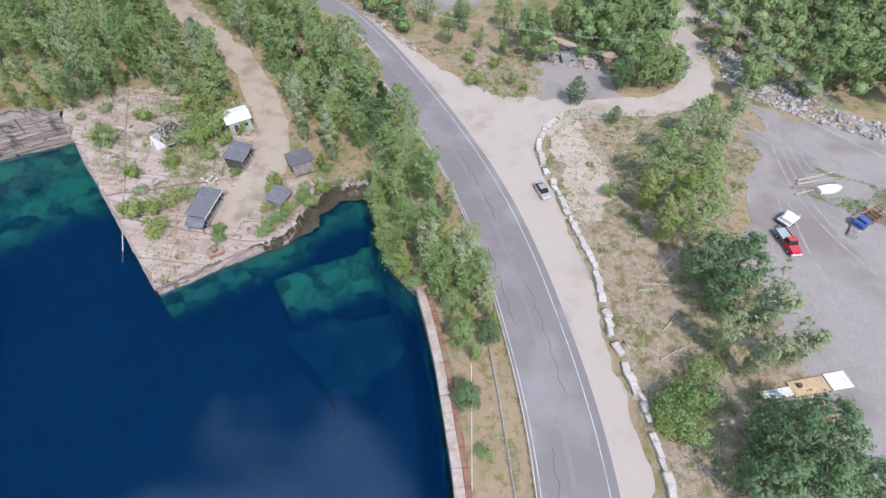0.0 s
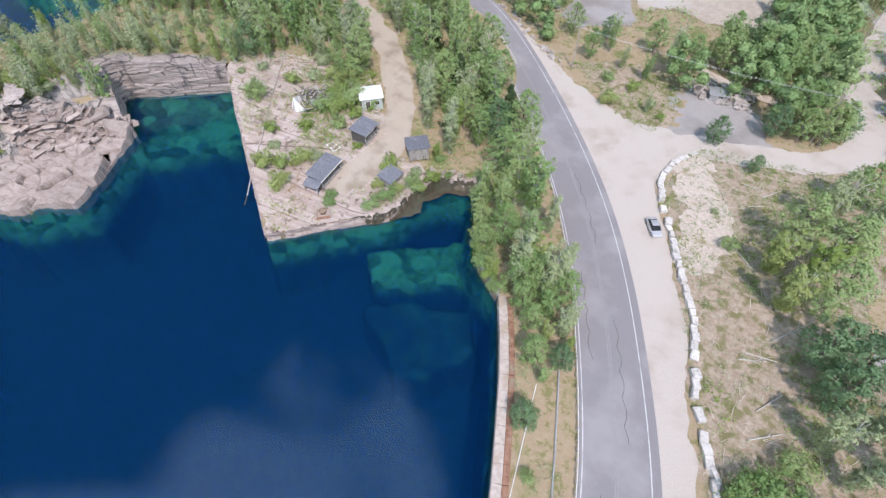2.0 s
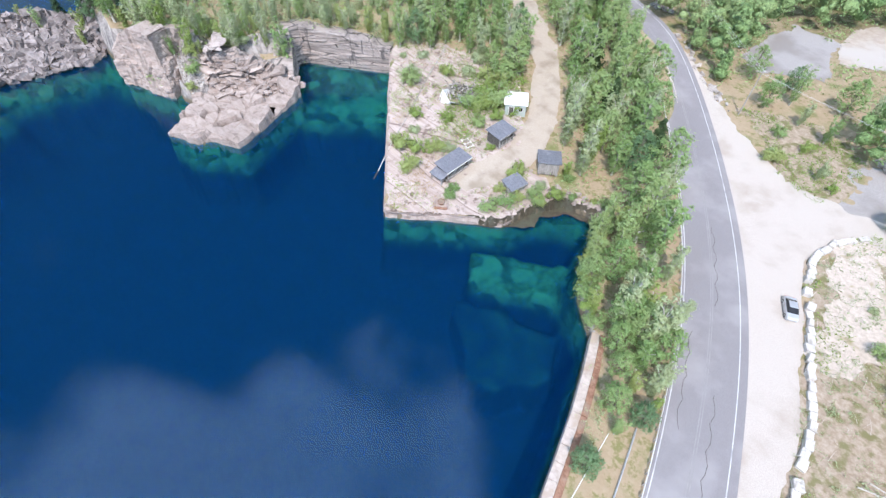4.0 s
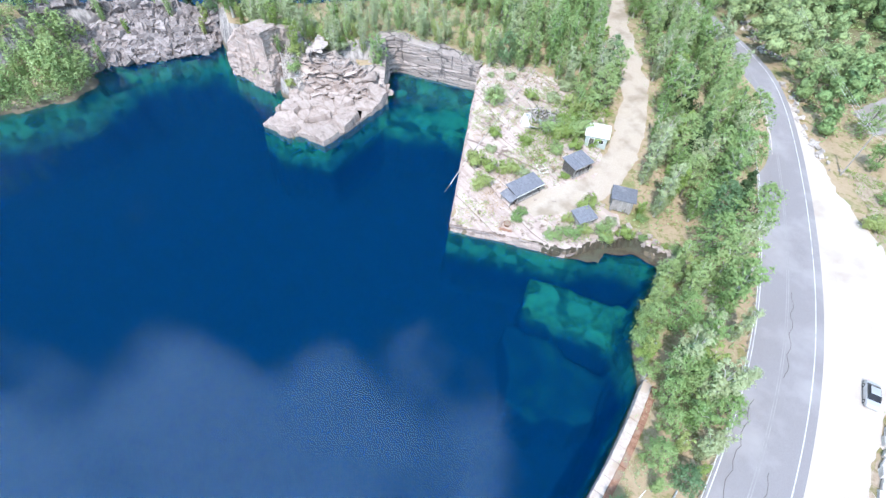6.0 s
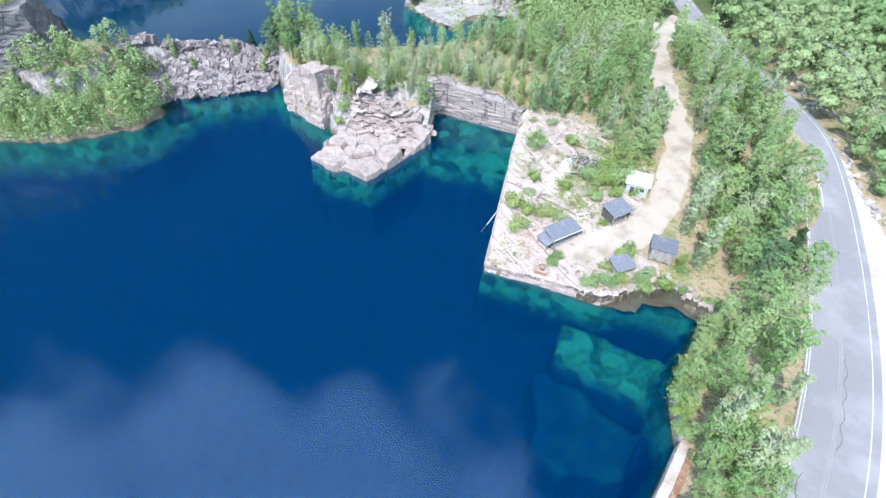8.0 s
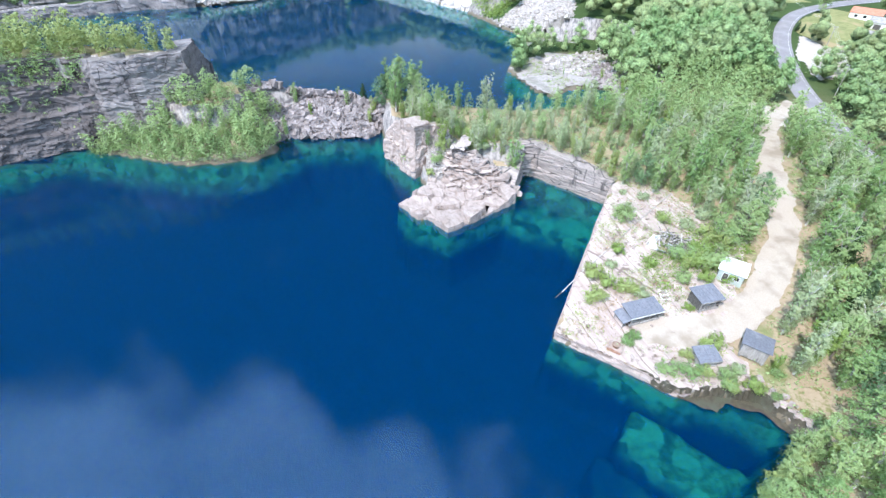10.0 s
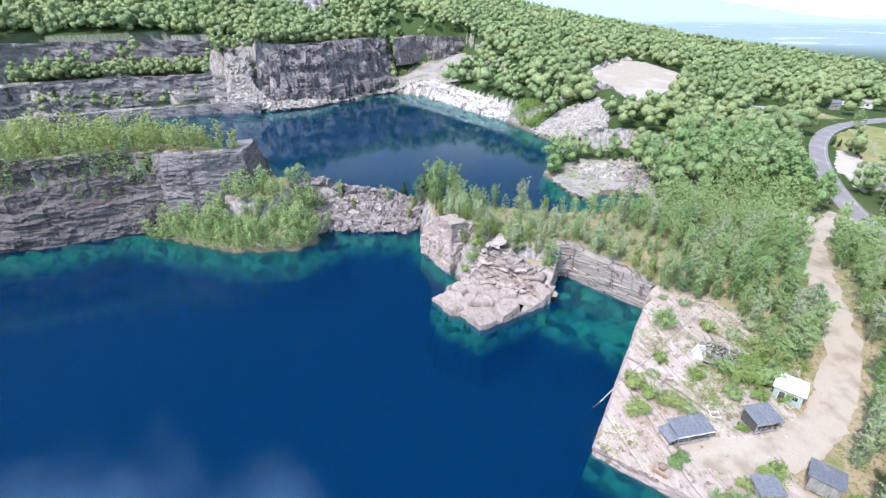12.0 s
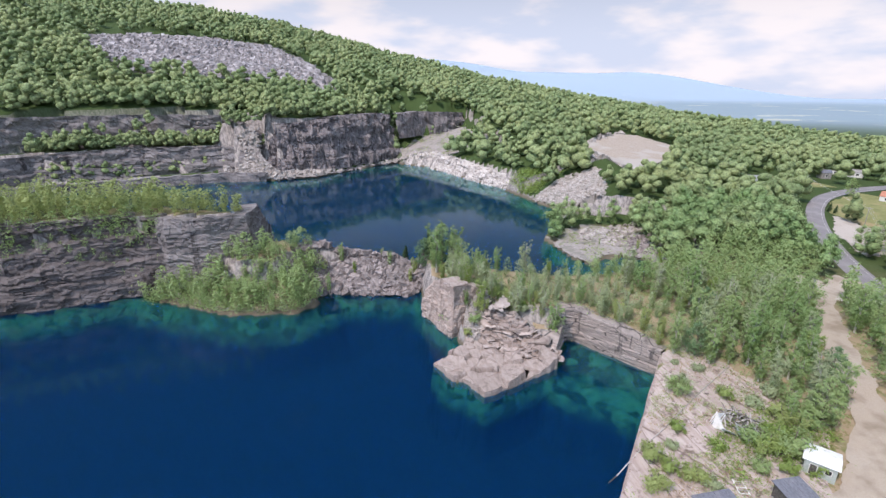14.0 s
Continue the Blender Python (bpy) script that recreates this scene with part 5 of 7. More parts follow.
PROTO = []
for i, (kind, h, w, bark, leaf, count, size, word) in enumerate((
        ("broad", 10.0, 6.4, M_BARK, M_LEAF, 3900, 0.27, "leafy green maple in full summer leaf"),
        ("birch", 12.0, 5.6, M_BIRCH, M_LEAF, 3700, 0.26, "slender pale-barked birch in green leaf"),
        ("broad", 8.5, 5.8, M_BARK, M_LEAF_DARK, 3800, 0.27, "dense dark green broadleaf tree"),
        ("birch", 11.0, 5.0, M_BIRCH, M_LEAF_GREY, 3300, 0.26, "thin grey-green poplar with open crown"),
        ("birch", 8.5, 4.2, M_BIRCH, M_LEAF_YOUNG, 3500, 0.25, "young bright green birch"),
        ("pine", 9.0, 3.8, M_BARK, M_NEEDLE, 2600, 0.42, "dark green pointed spruce tree"))):
    t = make_tree(kind, h, w, 100 + i, bark, leaf, count, size)
    t.location = (0, 0, -400)
    PROTO.append((t, word, h))
SHRUB = []
for i, (h, w, leaf, word) in enumerate(((2.3, 2.7, M_LEAF_YOUNG, "bright green scrubby bush on stone"), (2.8, 3.0, M_LEAF, "leafy green rounded summer bush"), (1.6, 2.3, M_LEAF_GREY, "low grey-green weedy bush clump"))):
    t = make_tree("shrub", h, w, 130 + i, M_BARK, leaf, 1700, 0.16, ("bush", "stem", "foliage"))
    SHRUB.append((t, word, h))
plant_rng = random.Random(5)


def plant(kinds, x, y, scale, group, which=None):
    t, word, h = (PROTO if kinds == "tree" else SHRUB)[plant_rng.randrange(3) if which is None else which]
    m = pose(x, y, at_ground(x, y) - 0.05, 0, 0, plant_rng.uniform(0, 360)) @ Matrix.Diagonal((scale, scale, scale * plant_rng.uniform(0.9, 1.12), 1))
    ob = copy_thing(t, m)
    ob.matrix_basis = m
    tagged(ob, word, "tree" if kinds == "tree" else "bush", group)
    return ob


NEAR_WOODS = [(-16, 64), (-8, 44), (6, 40), (0, 56), (-10, 80), (-35, 112), (-90, 152), (-125, 160), (-152, 112), (-152, 40), (-120, 27), (-85, 74), (-60, 88), (-30, 64)]
near_spots = poisson(NEAR_WOODS, 3.5, 61, 400, lambda x, y: wooded(x, y) & (np.hypot(x, y) < 158))
order = np.argsort(np.hypot(near_spots[:, 0], near_spots[:, 1]))
near_spots = near_spots[order]
tree_rows = near_spots[:250]
for x, y, z in tree_rows:
    on_top = signed(np.array([x]), np.array([y]), NOTCH_TOP)[0] > -1
    w = plant_rng.random()
    if on_top:
        if plant_rng.random() < 0.75:
            plant("tree", x, y, plant_rng.uniform(0.36, 0.6), "trees above the notch", 3 if w < 0.5 else 4 if w < 0.7 else 1)
    else:
        k = 0 if w < 0.2 else 1 if w < 0.5 else 2 if w < 0.56 else 3 if w < 0.85 else 4 if w < 0.97 else 5
        plant("tree", x, y, plant_rng.uniform(0.75, 1.3), "roadside woods", k)

# single trees on the grass by the yard and the road
for x, y, scale, k in ((30.8, 63, 1.05, 4), (36.5, 63.5, 1.15, 4), (32.5, 56, 1.1, 4), (37.5, 57.5, 1.0, 0), (39.5, 68, 1.05, 0), (33, 69.5, 0.95, 0), (39.2, 77, 1.1, 3),
                       (45.2, 76.0, 1.1, 3), (49.5, 84.5, 1.0, 3), (44, 84, 0.95, 0), (36.8, 48.7, 1.0, 2), (41, 47.5, 1.15, 2), (38, 42.5, 0.9, 2), (36.6, 35.4, 0.85, 3), (42.3, 39.8, 1.1, 3),
                       (39.5, 32.4, 0.85, 3), (44.4, 34.5, 0.95, 3), (39.3, 22.7, 1.05, 2), (44.2, 23.5, 1.15, 2), (41, 17.8, 1.1, 2), (46.2, 18.6, 1.0, 2), (36.5, 17.1, 1.0, 2),
                       (50, 17, 0.8, 3), (20.6, 94.6, 0.75, 2), (28.2, 88.4, 0.45, 2), (-10, 118, 0.7, 0), (-6, 123, 0.7, 1), (-17, 128, 0.75, 0), (4, 127, 0.85, 0), (9, 121, 1.0, 3), (4, 113, 0.6, 1), (13, 120, 0.9, 0), (-2, 116, 0.6, 3), (25, 120, 0.9, 1), (20, 125, 1.0, 0), (34, 129, 1.1, 0), (26, 137, 1.1, 2), (37, 120, 1.0, 1), (-8, 129, 0.7, 2), (35.7, 108, 1.0, 0), (31, 101.4, 0.8, 2),
                       (40.5, 103, 1.0, 0), (44.0, 106, 0.9, 2), (36.5, 102.5, 0.8, 0), (31.7, 119, 1.1, 0), (28, 125, 1.0, 2), (19.5, 127, 1.1, 0), (37.5, 130, 1.0, 0), (6.4, 100, 0.4, 3),
                       (-140, 31, 1.3, 1), (-145, 34, 1.4, 0), (-148, 29, 1.15, 2), (-151, 34, 1.2, 2), (-143, 38, 1.2, 1), (-152, 26, 0.7, 4), (-138, 36, 0.9, 3), (-141, 36, 0.85, 5), (-148, 30, 0.8, 5), (-149, 24, 0.6, 4), (-136, 32, 0.7, 4), (-134, 37, 0.6, 3),
                       (-158, 24, 0.65, 5), (-165, 12, 0.6, 5), (-168, 17, 0.5, 5), (-160, 16, 0.45, 4), (-156, 6, 0.5, 4), (-161, 2, 0.6, 1), (-155, 18, 0.5, 1), (-158, -4, 0.6, 4), (-152, -3, 0.55, 1),
                       (-17, 59, 0.62, 0), (-15, 53.5, 0.6, 1), (-12.5, 48.6, 0.6, 0), (-9.8, 44.8, 0.6, 4), (-15.8, 56, 0.55, 4), (-17.5, 63, 0.7, 1), (-109, 57, 0.6, 3), (-112, 52, 0.7, 3), (-114, 47, 0.62, 3), (-117, 43, 0.75, 1), (-121, 39, 0.75, 3), (-116, 50, 0.7, 1), (-120, 46, 0.6, 3), (-126, 36, 0.8, 4), (-113, 60, 0.7, 3), (-118, 56, 0.62, 1), (-108, 64, 0.66, 1), (-103, 67, 0.7, 3), (-99, 70, 0.8, 4), (-94, 74.5, 0.75, 4), (-106, 70, 0.7, 3), (-112, 67, 0.6, 1), (-90, 76, 0.75, 4), (-3.5, 41, 0.65, 0), (0.5, 40.5, 0.65, 1), (4.2, 41, 0.55, 3), (1.5, 37, 0.55, 4), (-1.2, 38, 0.55, 0), (4.8, 36.5, 0.45, 4), (2.8, 30.5, 0.4, 1), (-111.5, 38.5, 0.36, 4), (-111, 44.5, 0.5, 4), (-112, 49, 0.5, 3), (-112.5, 42, 0.75, 3), (-108.5, 51.5, 0.55, 4), (-115, 40.5, 0.6, 3), (-120, 35.5, 0.7, 4), (-124, 34.5, 0.8, 3),
                       (-200, 134, 0.5, 0), (-166, 124, 0.5, 4), (-160, 112, 0.35, 4), (-176, 112, 0.3, 3), (-149, 122, 0.7, 4), (-137, 100, 0.75, 4), (-134, 96, 0.8, 1),
                       (-177, 238, 0.5, 5), (-174, 238, 0.45, 5), (-168, 238, 0.5, 5), (-163, 236, 0.45, 5), (-180, 261, 0.4, 5), (-184, 262, 0.4, 5), (-200, 281, 0.9, 0),
                       (0.6, 33.1, 0.62, 0), (4.4, 33.8, 0.58, 2), (2.0, 24.2, 0.62, 2), (-1.9, 44.4, 0.8, 0), (2.0, 44.1, 0.7, 0), (3.4, 38.4, 0.6, 3), (-4.6, 44.9, 0.8, 0), (0.3, 49, 0.85, 3)):
    plant("tree", x, y, scale * (1.25 if x > 29 and y < 90 else 1.1), "trees by the road and yard", k)
for x, y, scale, k in ((28.6, 26.0, 1.3, 1), (31.8, 28.2, 1.4, 1), (34, 31.6, 1.2, 1), (27.5, 24.4, 1.1, 0), (31, 23.4, 1.2, 1), (-2.1, 100.2, 1.2, 0), (4.6, 18.1, 0.5, 1),
                       (-58.4, 51.2, 1.3, 0), (-53.2, 48.2, 1.3, 0), (-52.9, 55.4, 1.2, 0), (-51, 57, 1.0, 2), (-74.5, 69.5, 1.2, 2), (-71.5, 66.5, 1.2, 1), (-42.3, 48.4, 0.7, 1), (-43, 50.2, 0.6, 1),
                       (-35.2, 50.6, 0.9, 1), (-33.4, 53.6, 0.9, 1), (-64.4, 78.8, 1.1, 2), (-57, 63.6, 0.8, 0), (-36.2, 60.5, 1.2, 0), (-28.4, 66.8, 0.5, 1), (-29.5, 57.5, 0.8, 1), (-55.8, 74.8, 1.5, 0),
                       (-54.2, 71.2, 1.4, 0), (-56.5, 70.5, 1.3, 1), (-53, 75, 1.5, 1), (-60, 80, 1.5, 0), (-57, 84, 1.6, 1), (-66, 84, 1.3, 2), (-48, 75.5, 1.0, 0), (-31, 61.6, 0.8, 2),
                       (-29, 58, 0.8, 0), (-27.5, 61, 0.9, 0), (-25, 63.2, 0.45, 1), (-21.6, 65.0, 0.4, 0), (-19.8, 65.4, 0.6, 1), (-32.5, 56, 0.8, 0), (-31, 59.2, 0.7, 1), (-36.5, 55.8, 0.7, 0), (-55.5, 52.5, 1.1, 0), (-60, 56.5, 0.8, 2), (-63, 60, 0.9, 0), (-49.5, 71, 1.1, 0), (-51.5, 66.8, 0.9, 1), (-45, 63, 0.6, 0), (-68, 75, 1.0, 0), (-77, 76, 0.9, 2), (-80, 72.5, 0.6, 2), (-2.6, 103, 0.8, 2), (2, 108, 0.9, 0), (7, 103, 0.7, 2), (-4, 109, 0.8, 1), (9.5, 98.5, 0.6, 0), (25, 66, 0.8, 1), (22.5, 74, 0.5, 2), (-17.6, 61.5, 1.0, 1), (-16.4, 58.6, 1.0, 0), (-15.7, 56.2, 1.1, 1), (-15.1, 53.4, 1.0, 0), (-14.0, 51, 1.1, 1), (-13.0, 48.8, 1.0, 0), (-11.6, 46.6, 1.1, 1), (-9.8, 44.6, 1.0, 0), (-8.0, 42.8, 0.9, 1), (-110.5, 34.8, 1.0, 1), (-112.5, 36.8, 1.1, 0), (-109.2, 32.4, 0.8, 0), (-105.5, 43.2, 0.9, 1), (-110, 41, 1.2, 0), (-119, 40, 1.2, 1), (-108, 47.5, 0.9, 2)):
    plant("bush", x, y, scale * 1.5, "bushes on the quarry floor", k)
for x, y, scale, k in ((-54.5, 72.5, 0.5, 4), (-56.8, 76, 0.55, 4), (-53.5, 69, 0.42, 4), (-58.5, 80.5, 0.6, 1), (-62.5, 84.5, 0.6, 0), (-55.5, 80.5, 0.6, 4), (-51.5, 72.5, 0.4, 4),
                       (-29.5, 67.5, 0.5, 4), (-36.5, 62.2, 0.42, 4), (-73.5, 68, 0.35, 3), (-58.8, 50.2, 0.4, 4), (-54.4, 54.5, 0.35, 4)):
    plant("tree", x, y, scale, "young trees among the huts", k)
for t, _, _ in PROTO + SHRUB:
    for part_ob in t.children_recursive:
        bpy.data.objects.remove(part_ob)
    bpy.data.objects.remove(t)

# woods further off
rest = np.vstack([near_spots[250:], poisson(NEAR_WOODS, 4.0, 70, 400, lambda x, y: wooded(x, y) & (np.hypot(x, y) >= 157))])
mid = poisson([(-160, -130), (-245, -150), (-245, 60), (-150, 230), (-60, 330), (120, 260), (160, 120), (90, 20), (60, 100), (0, 110), (-160, 60)], 5.0, 62, 4000,
              lambda x, y: wooded(x, y) & (signed(x, y, NEAR_WOODS) < 0) & (np.hypot(x, y) < 255) & ~((x < -100) & (y < 92)))
rr = np.random.default_rng(7)
tall = signed(mid[:, 0], mid[:, 1], [(-90, 95), (-150, 95), (-215, 140), (-215, 232), (-150, 215), (-90, 150)]) > 0
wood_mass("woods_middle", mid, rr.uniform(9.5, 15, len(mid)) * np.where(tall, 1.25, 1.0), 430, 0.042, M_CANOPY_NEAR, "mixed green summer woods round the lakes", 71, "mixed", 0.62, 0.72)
wood_mass("woods_edge", rest, rr.uniform(8, 14, len(rest)) * np.where((rest[:, 0] < -112) & (rest[:, 1] < 95), 0.55, 1.0), 420, 0.05, M_LEAF, "leafy trees along the track and the far shore", 83, "mixed", 0.55)
ledge = poisson(NOTCH_TOP, 4.0, 67, 100, lambda x, y: (signed(x, y, NOTCH_TOP) > 0.3) & (edge_distance(x, y, LAKE_NEAR) > 3.0) & (signed(x, y, LAKE_FAR) < -0.6) & (np.hypot(x + 121, y - 29) > 5))
wood_mass("notch_thicket", ledge, rr.uniform(3.0, 6.8, len(ledge)), 360, 0.055, M_LEAF_GREY, "thin young birches and bushes above the notch", 76, "mixed", 0.5)
low = poisson([(-139, -12), (-141, -34), (-152, -53), (-162, -66.5), (-161, -56), (-157, -40), (-159.5, -26), (-164, -8), (-153, -6), (-146, -4)], 2.1, 63, 420, lambda x, y: signed(x, y, LAKE_NEAR) < -0.6)
wood_mass("shore_thicket", low, rr.uniform(4.5, 10.0, len(low)), 430, 0.055, M_LEAF, "dense green thicket of young trees along the shore", 72, "mixed", 0.6)
top = poisson(BLOCK, 3.0, 64, 300, lambda x, y: signed(x, y, BLOCK) > 0.5)
wood_mass("block_thicket", top, rr.uniform(4, 12.5, len(top)), 380, 0.056, M_LEAF_YOUNG, "yellow-green young trees on the high rock", 73, "mixed", 0.58)
face = np.array([(0.0, -56 - 66 * ((i * 0.618) % 1.0), h) for i, h in enumerate(np.linspace(5, 26, 110))])
face[:, 0] = np.interp(face[:, 1], [-124, -100, -96, -80, -67, -54], [-152, -158.5, -158.5, -161.5, -164.5, -163]) - 0.2 * face[:, 2] - 0.8
wood_mass("cliff_bushes", face, rr.uniform(1.6, 4.4, len(face)) * np.where(face[:, 2] > 15, 1.7, 0.9), 240, 0.07, M_LEAF, "bushes rooted in the ledges of the high rock", 77, "broad", 0.8)
benches = poisson([(-378, -52), (-384, -66), (-400, -85), (-392, -130), (-374, -190), (-400, -200), (-420, -130), (-424, -80), (-414, -36), (-396, -38)], 3.3, 65, 1100, lambda x, y: (signed(x, y, LAKE_FAR) < -19) & (signed(x, y, CONE) < -1))
wood_mass("bench_thicket", benches, rr.uniform(7, 15, len(benches)), 60, 0.05, M_CANOPY, "trees growing on the quarry benches", 74, "mixed", 0.65, 0.95)
far = poisson([(-230, -330), (-1200, -900), (-1350, 500), (-900, 600), (-560, 640), (-200, 620), (-20, 300), (-200, 150), (-330, 100), (-390, 60), (-380, -60), (-420, -100), (-350, -260)], 7.8, 66, 20000,
              lambda x, y: wooded(x, y) & (np.hypot(x, y) > 250) & (np.where(y > 60, signed(x, y, LAKE_FAR) < -13, np.where(y > -46, signed(x, y, LAKE_FAR) < -26, signed(x, y, LAKE_FAR) < -45))))
r_far = np.hypot(far[:, 0], far[:, 1])
far = far[(r_far < 1120) & (rr.random(len(far)) < np.clip(1.3 - r_far / 1100, 0.4, 1))]
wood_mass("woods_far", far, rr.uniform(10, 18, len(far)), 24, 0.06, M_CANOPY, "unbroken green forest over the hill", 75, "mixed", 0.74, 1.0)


brow = np.array([(x - 6.4 - 1.5 * math.sin(7 * i), y + 4.0 + 1.2 * math.cos(5 * i), z) for i, (x, y, z) in enumerate(
    (-99.5 - 0.58 * k, 46.8 - 0.8 * k, 7.0 + 0.36 * k) for k in range(14))])
wood_mass("brow_bushes", brow, rr.uniform(2.0, 4.5, len(brow)), 260, 0.07, M_LEAF_YOUNG, "green bushes along the brow of the tumbled granite", 84, "broad", 0.75)
rim = poisson([(-424, -52), (-431, -132), (-411, -200), (-440, -215), (-475, -130), (-470, -50)], 5.6, 68, 500, lambda x, y: signed(x, y, TALUS) < -2)
wood_mass("bench_woods", rim, rr.uniform(9, 16, len(rim)), 40, 0.055, M_CANOPY, "trees along the rim of the upper quarry bench", 78, "mixed", 0.7, 0.95)
rim = poisson([(-404, 8), (-398, -20), (-396, -42), (-420, -46), (-440, 0), (-470, 60), (-455, 64), (-440, 42)], 5.6, 69, 300, lambda x, y: edge_distance(x, y, CLIFFS["rock_wall_far"][0], False) > 9)
wood_mass("bench_woods", rim, rr.uniform(9, 15, len(rim)), 40, 0.055, M_CANOPY, "trees along the rim of the far cliff", 79, "mixed", 0.7, 0.95)


def weeds(name, poly, n, seed, lo, hi, material, label, cut=0.5, scale=6.0):
    """Tufts of weeds in drifts."""
    rng = np.random.default_rng(seed)
    s = scatter(poly, n, seed, lambda x, y: (value_noise(x / scale, y / scale, seed) > cut) & (signed(x, y, LAKE_NEAR) < -0.8) & (edge_distance(x, y, ROAD[::4], False) > 6) & (edge_distance(x, y, DIRT[::2], False) > 3.6) & (signed(x, y, SAND_YARD) < 0) & (signed(x, y, GRAVEL_YARD) < 0) & (signed(x, y, CLEARING) < 0))
    k = len(s)
    per = 14
    size = rng.uniform(lo, hi, k)
    c = np.repeat(s, per, 0) + rng.normal(size=(k * per, 3)) * np.repeat(size, per)[:, None] * np.array([0.8, 0.8, 0.0])
    c[:, 2] += np.abs(rng.normal(size=k * per)) * np.repeat(size, per) * 0.5 + 0.12
    a = rng.normal(size=(k * per, 3)) * np.array([1, 1, 0.6])
    b = rng.normal(size=(k * per, 3)) * np.array([1, 1, 0.6])
    w = np.repeat(size, per)[:, None] * 0.42
    v = np.stack([c - a * w * 0.4, c + b * w * 0.5, c + a * w * 0.5 + (0, 0, 0.1)], 1)
    return tagged(thing_mesh(name, v.reshape(-1, 3), np.arange(len(v) * 3).reshape(-1, 3), material), label, "weeds", kind="stuff")


weeds("undergrowth", NEAR_WOODS, 3000, 80, 0.4, 1.1, M_LEAF, "leafy undergrowth beneath the roadside trees", 0.25)
weeds("undergrowth", [(-22, 122), (-60, 158), (-110, 190), (-150, 240), (-60, 300), (60, 250), (100, 200), (120, 110), (64, 106), (40, 122), (0, 132)], 2600, 93, 0.8, 2.0, M_LEAF, "leafy undergrowth in the woods beyond the road", 0.2)
weeds("weeds", FLOOR, 800, 81, 0.25, 0.7, M_LEAF_YOUNG, "green weeds in drifts on the quarry floor", 0.5)
weeds("weeds", FLOOR, 600, 82, 0.2, 0.55, M_LEAF_GREY, "dry grey-green grass on the quarry floor", 0.45)
weeds("dry_grass", FLOOR, 700, 94, 0.2, 0.6, M_STRAW, "brown dry grass in drifts on the quarry floor", 0.42)
weeds("weeds", [(-50, 62), (-58, 60), (-64, 72), (-62, 84), (-54, 86), (-50, 78), (-52, 70)], 420, 95, 0.4, 1.1, M_LEAF_YOUNG, "tall green weeds round the fallen shed", 0.3)
weeds("dry_grass", FIELD, 2200, 83, 0.2, 0.55, M_LEAF_GREY, "dry grass and weeds on the open ground", 0.4)
weeds("weeds", FIELD, 900, 84, 0.3, 0.8, M_LEAF_YOUNG, "green weeds scattered on the open ground", 0.55)
weeds("weeds", [(-7, 42), (4, 46), (9, 30), (13, 5), (8, 5), (3, 14)], 500, 85, 0.2, 0.5, M_LEAF_GREY, "roadside grass between wall and road", 0.4)
weeds("weeds", NOTCH_TOP, 700, 86, 0.3, 0.9, M_LEAF_GREY, "rough grass on top of the notch cliff", 0.35)
weeds("weeds", [(62, 70), (66, 78), (80, 72), (76, 62), (68, 66)], 400, 87, 0.2, 0.5, M_LEAF_YOUNG, "green grass patch in the yard", 0.3)
weeds("weeds", VERGE, 420, 88, 0.25, 0.7, M_LEAF_YOUNG, "green weeds on the dry strip by the road", 0.4)
weeds("marsh_grass", MARSH, 700, 89, 0.3, 0.9, M_LEAF_YOUNG, "rough marsh grass on the spit", 0.5)
weeds("dry_grass", [(-86, 76), (-104, 63), (-107, 55), (-113, 44), (-118, 36), (-122, 40), (-112, 60), (-100, 74), (-90, 80)], 420, 90, 0.2, 0.6, M_STRAW, "orange dry grass along the cliff edge", 0.4)

weeds("shore_bushes", RECESS, 260, 96, 0.8, 2.6, M_LEAF_YOUNG, "low green bushes on the stony slope", 0.45, 14.0)
weeds("shore_bushes", [(-272, 122), (-300, 118), (-302, 130), (-280, 146)], 420, 97, 1.0, 2.8, M_LEAF_YOUNG, "bright green bushes at the far shore", 0.2)
weeds("shore_bushes", [(-139, -12), (-141, -34), (-152, -53), (-162, -66), (-160, -50), (-154, -36), (-152, -12), (-150, -8)], 900, 98, 0.6, 1.5, M_LEAF, "leafy bushes down to the waterline", 0.1)


def brush(name, poly, n, seed, label):
    """Bleached sticks lying about."""
    rng = np.random.default_rng(seed)
    s = scatter(poly, n, seed)
    vs, fs = [], []
    heading = 0.6 + 1.2 * value_noise(s[:, 0] / 7, s[:, 1] / 7, seed)
    for i, p in enumerate(s):
        a, ln = heading[i] + rng.normal() * 0.6, rng.uniform(0.5, 2.6)
        q = p + np.array([math.cos(a) * ln, math.sin(a) * ln, 0])
        r = rng.uniform(0.02, 0.06)
        v, f = tube([p + (0, 0, 0.08), (p + q) / 2 + (rng.normal() * 0.1, rng.normal() * 0.1, 0.2), q + (0, 0, 0.1)], r, r * 0.5, 4)
        vs.append(v)
        fs.append(f + 12 * i)
    return tagged(thing_mesh(name, np.vstack(vs), np.vstack(fs), M_STICK), label, "sticks", kind="stuff")


brush("brush_debris", FIELD, 620, 91, "bleached sticks strewn over the open ground")
brush("brush_debris", FLOOR, 160, 92, "grey sticks strewn over the quarry floor")


# ---- huts on the quarry floor ----
def thing(name, label, category, group="", at=(0, 0, 0), turn=0.0):
    root = tagged(new(name), label, category, group)
    root.matrix_basis = pose(*at, 0, 0, turn)
    return root


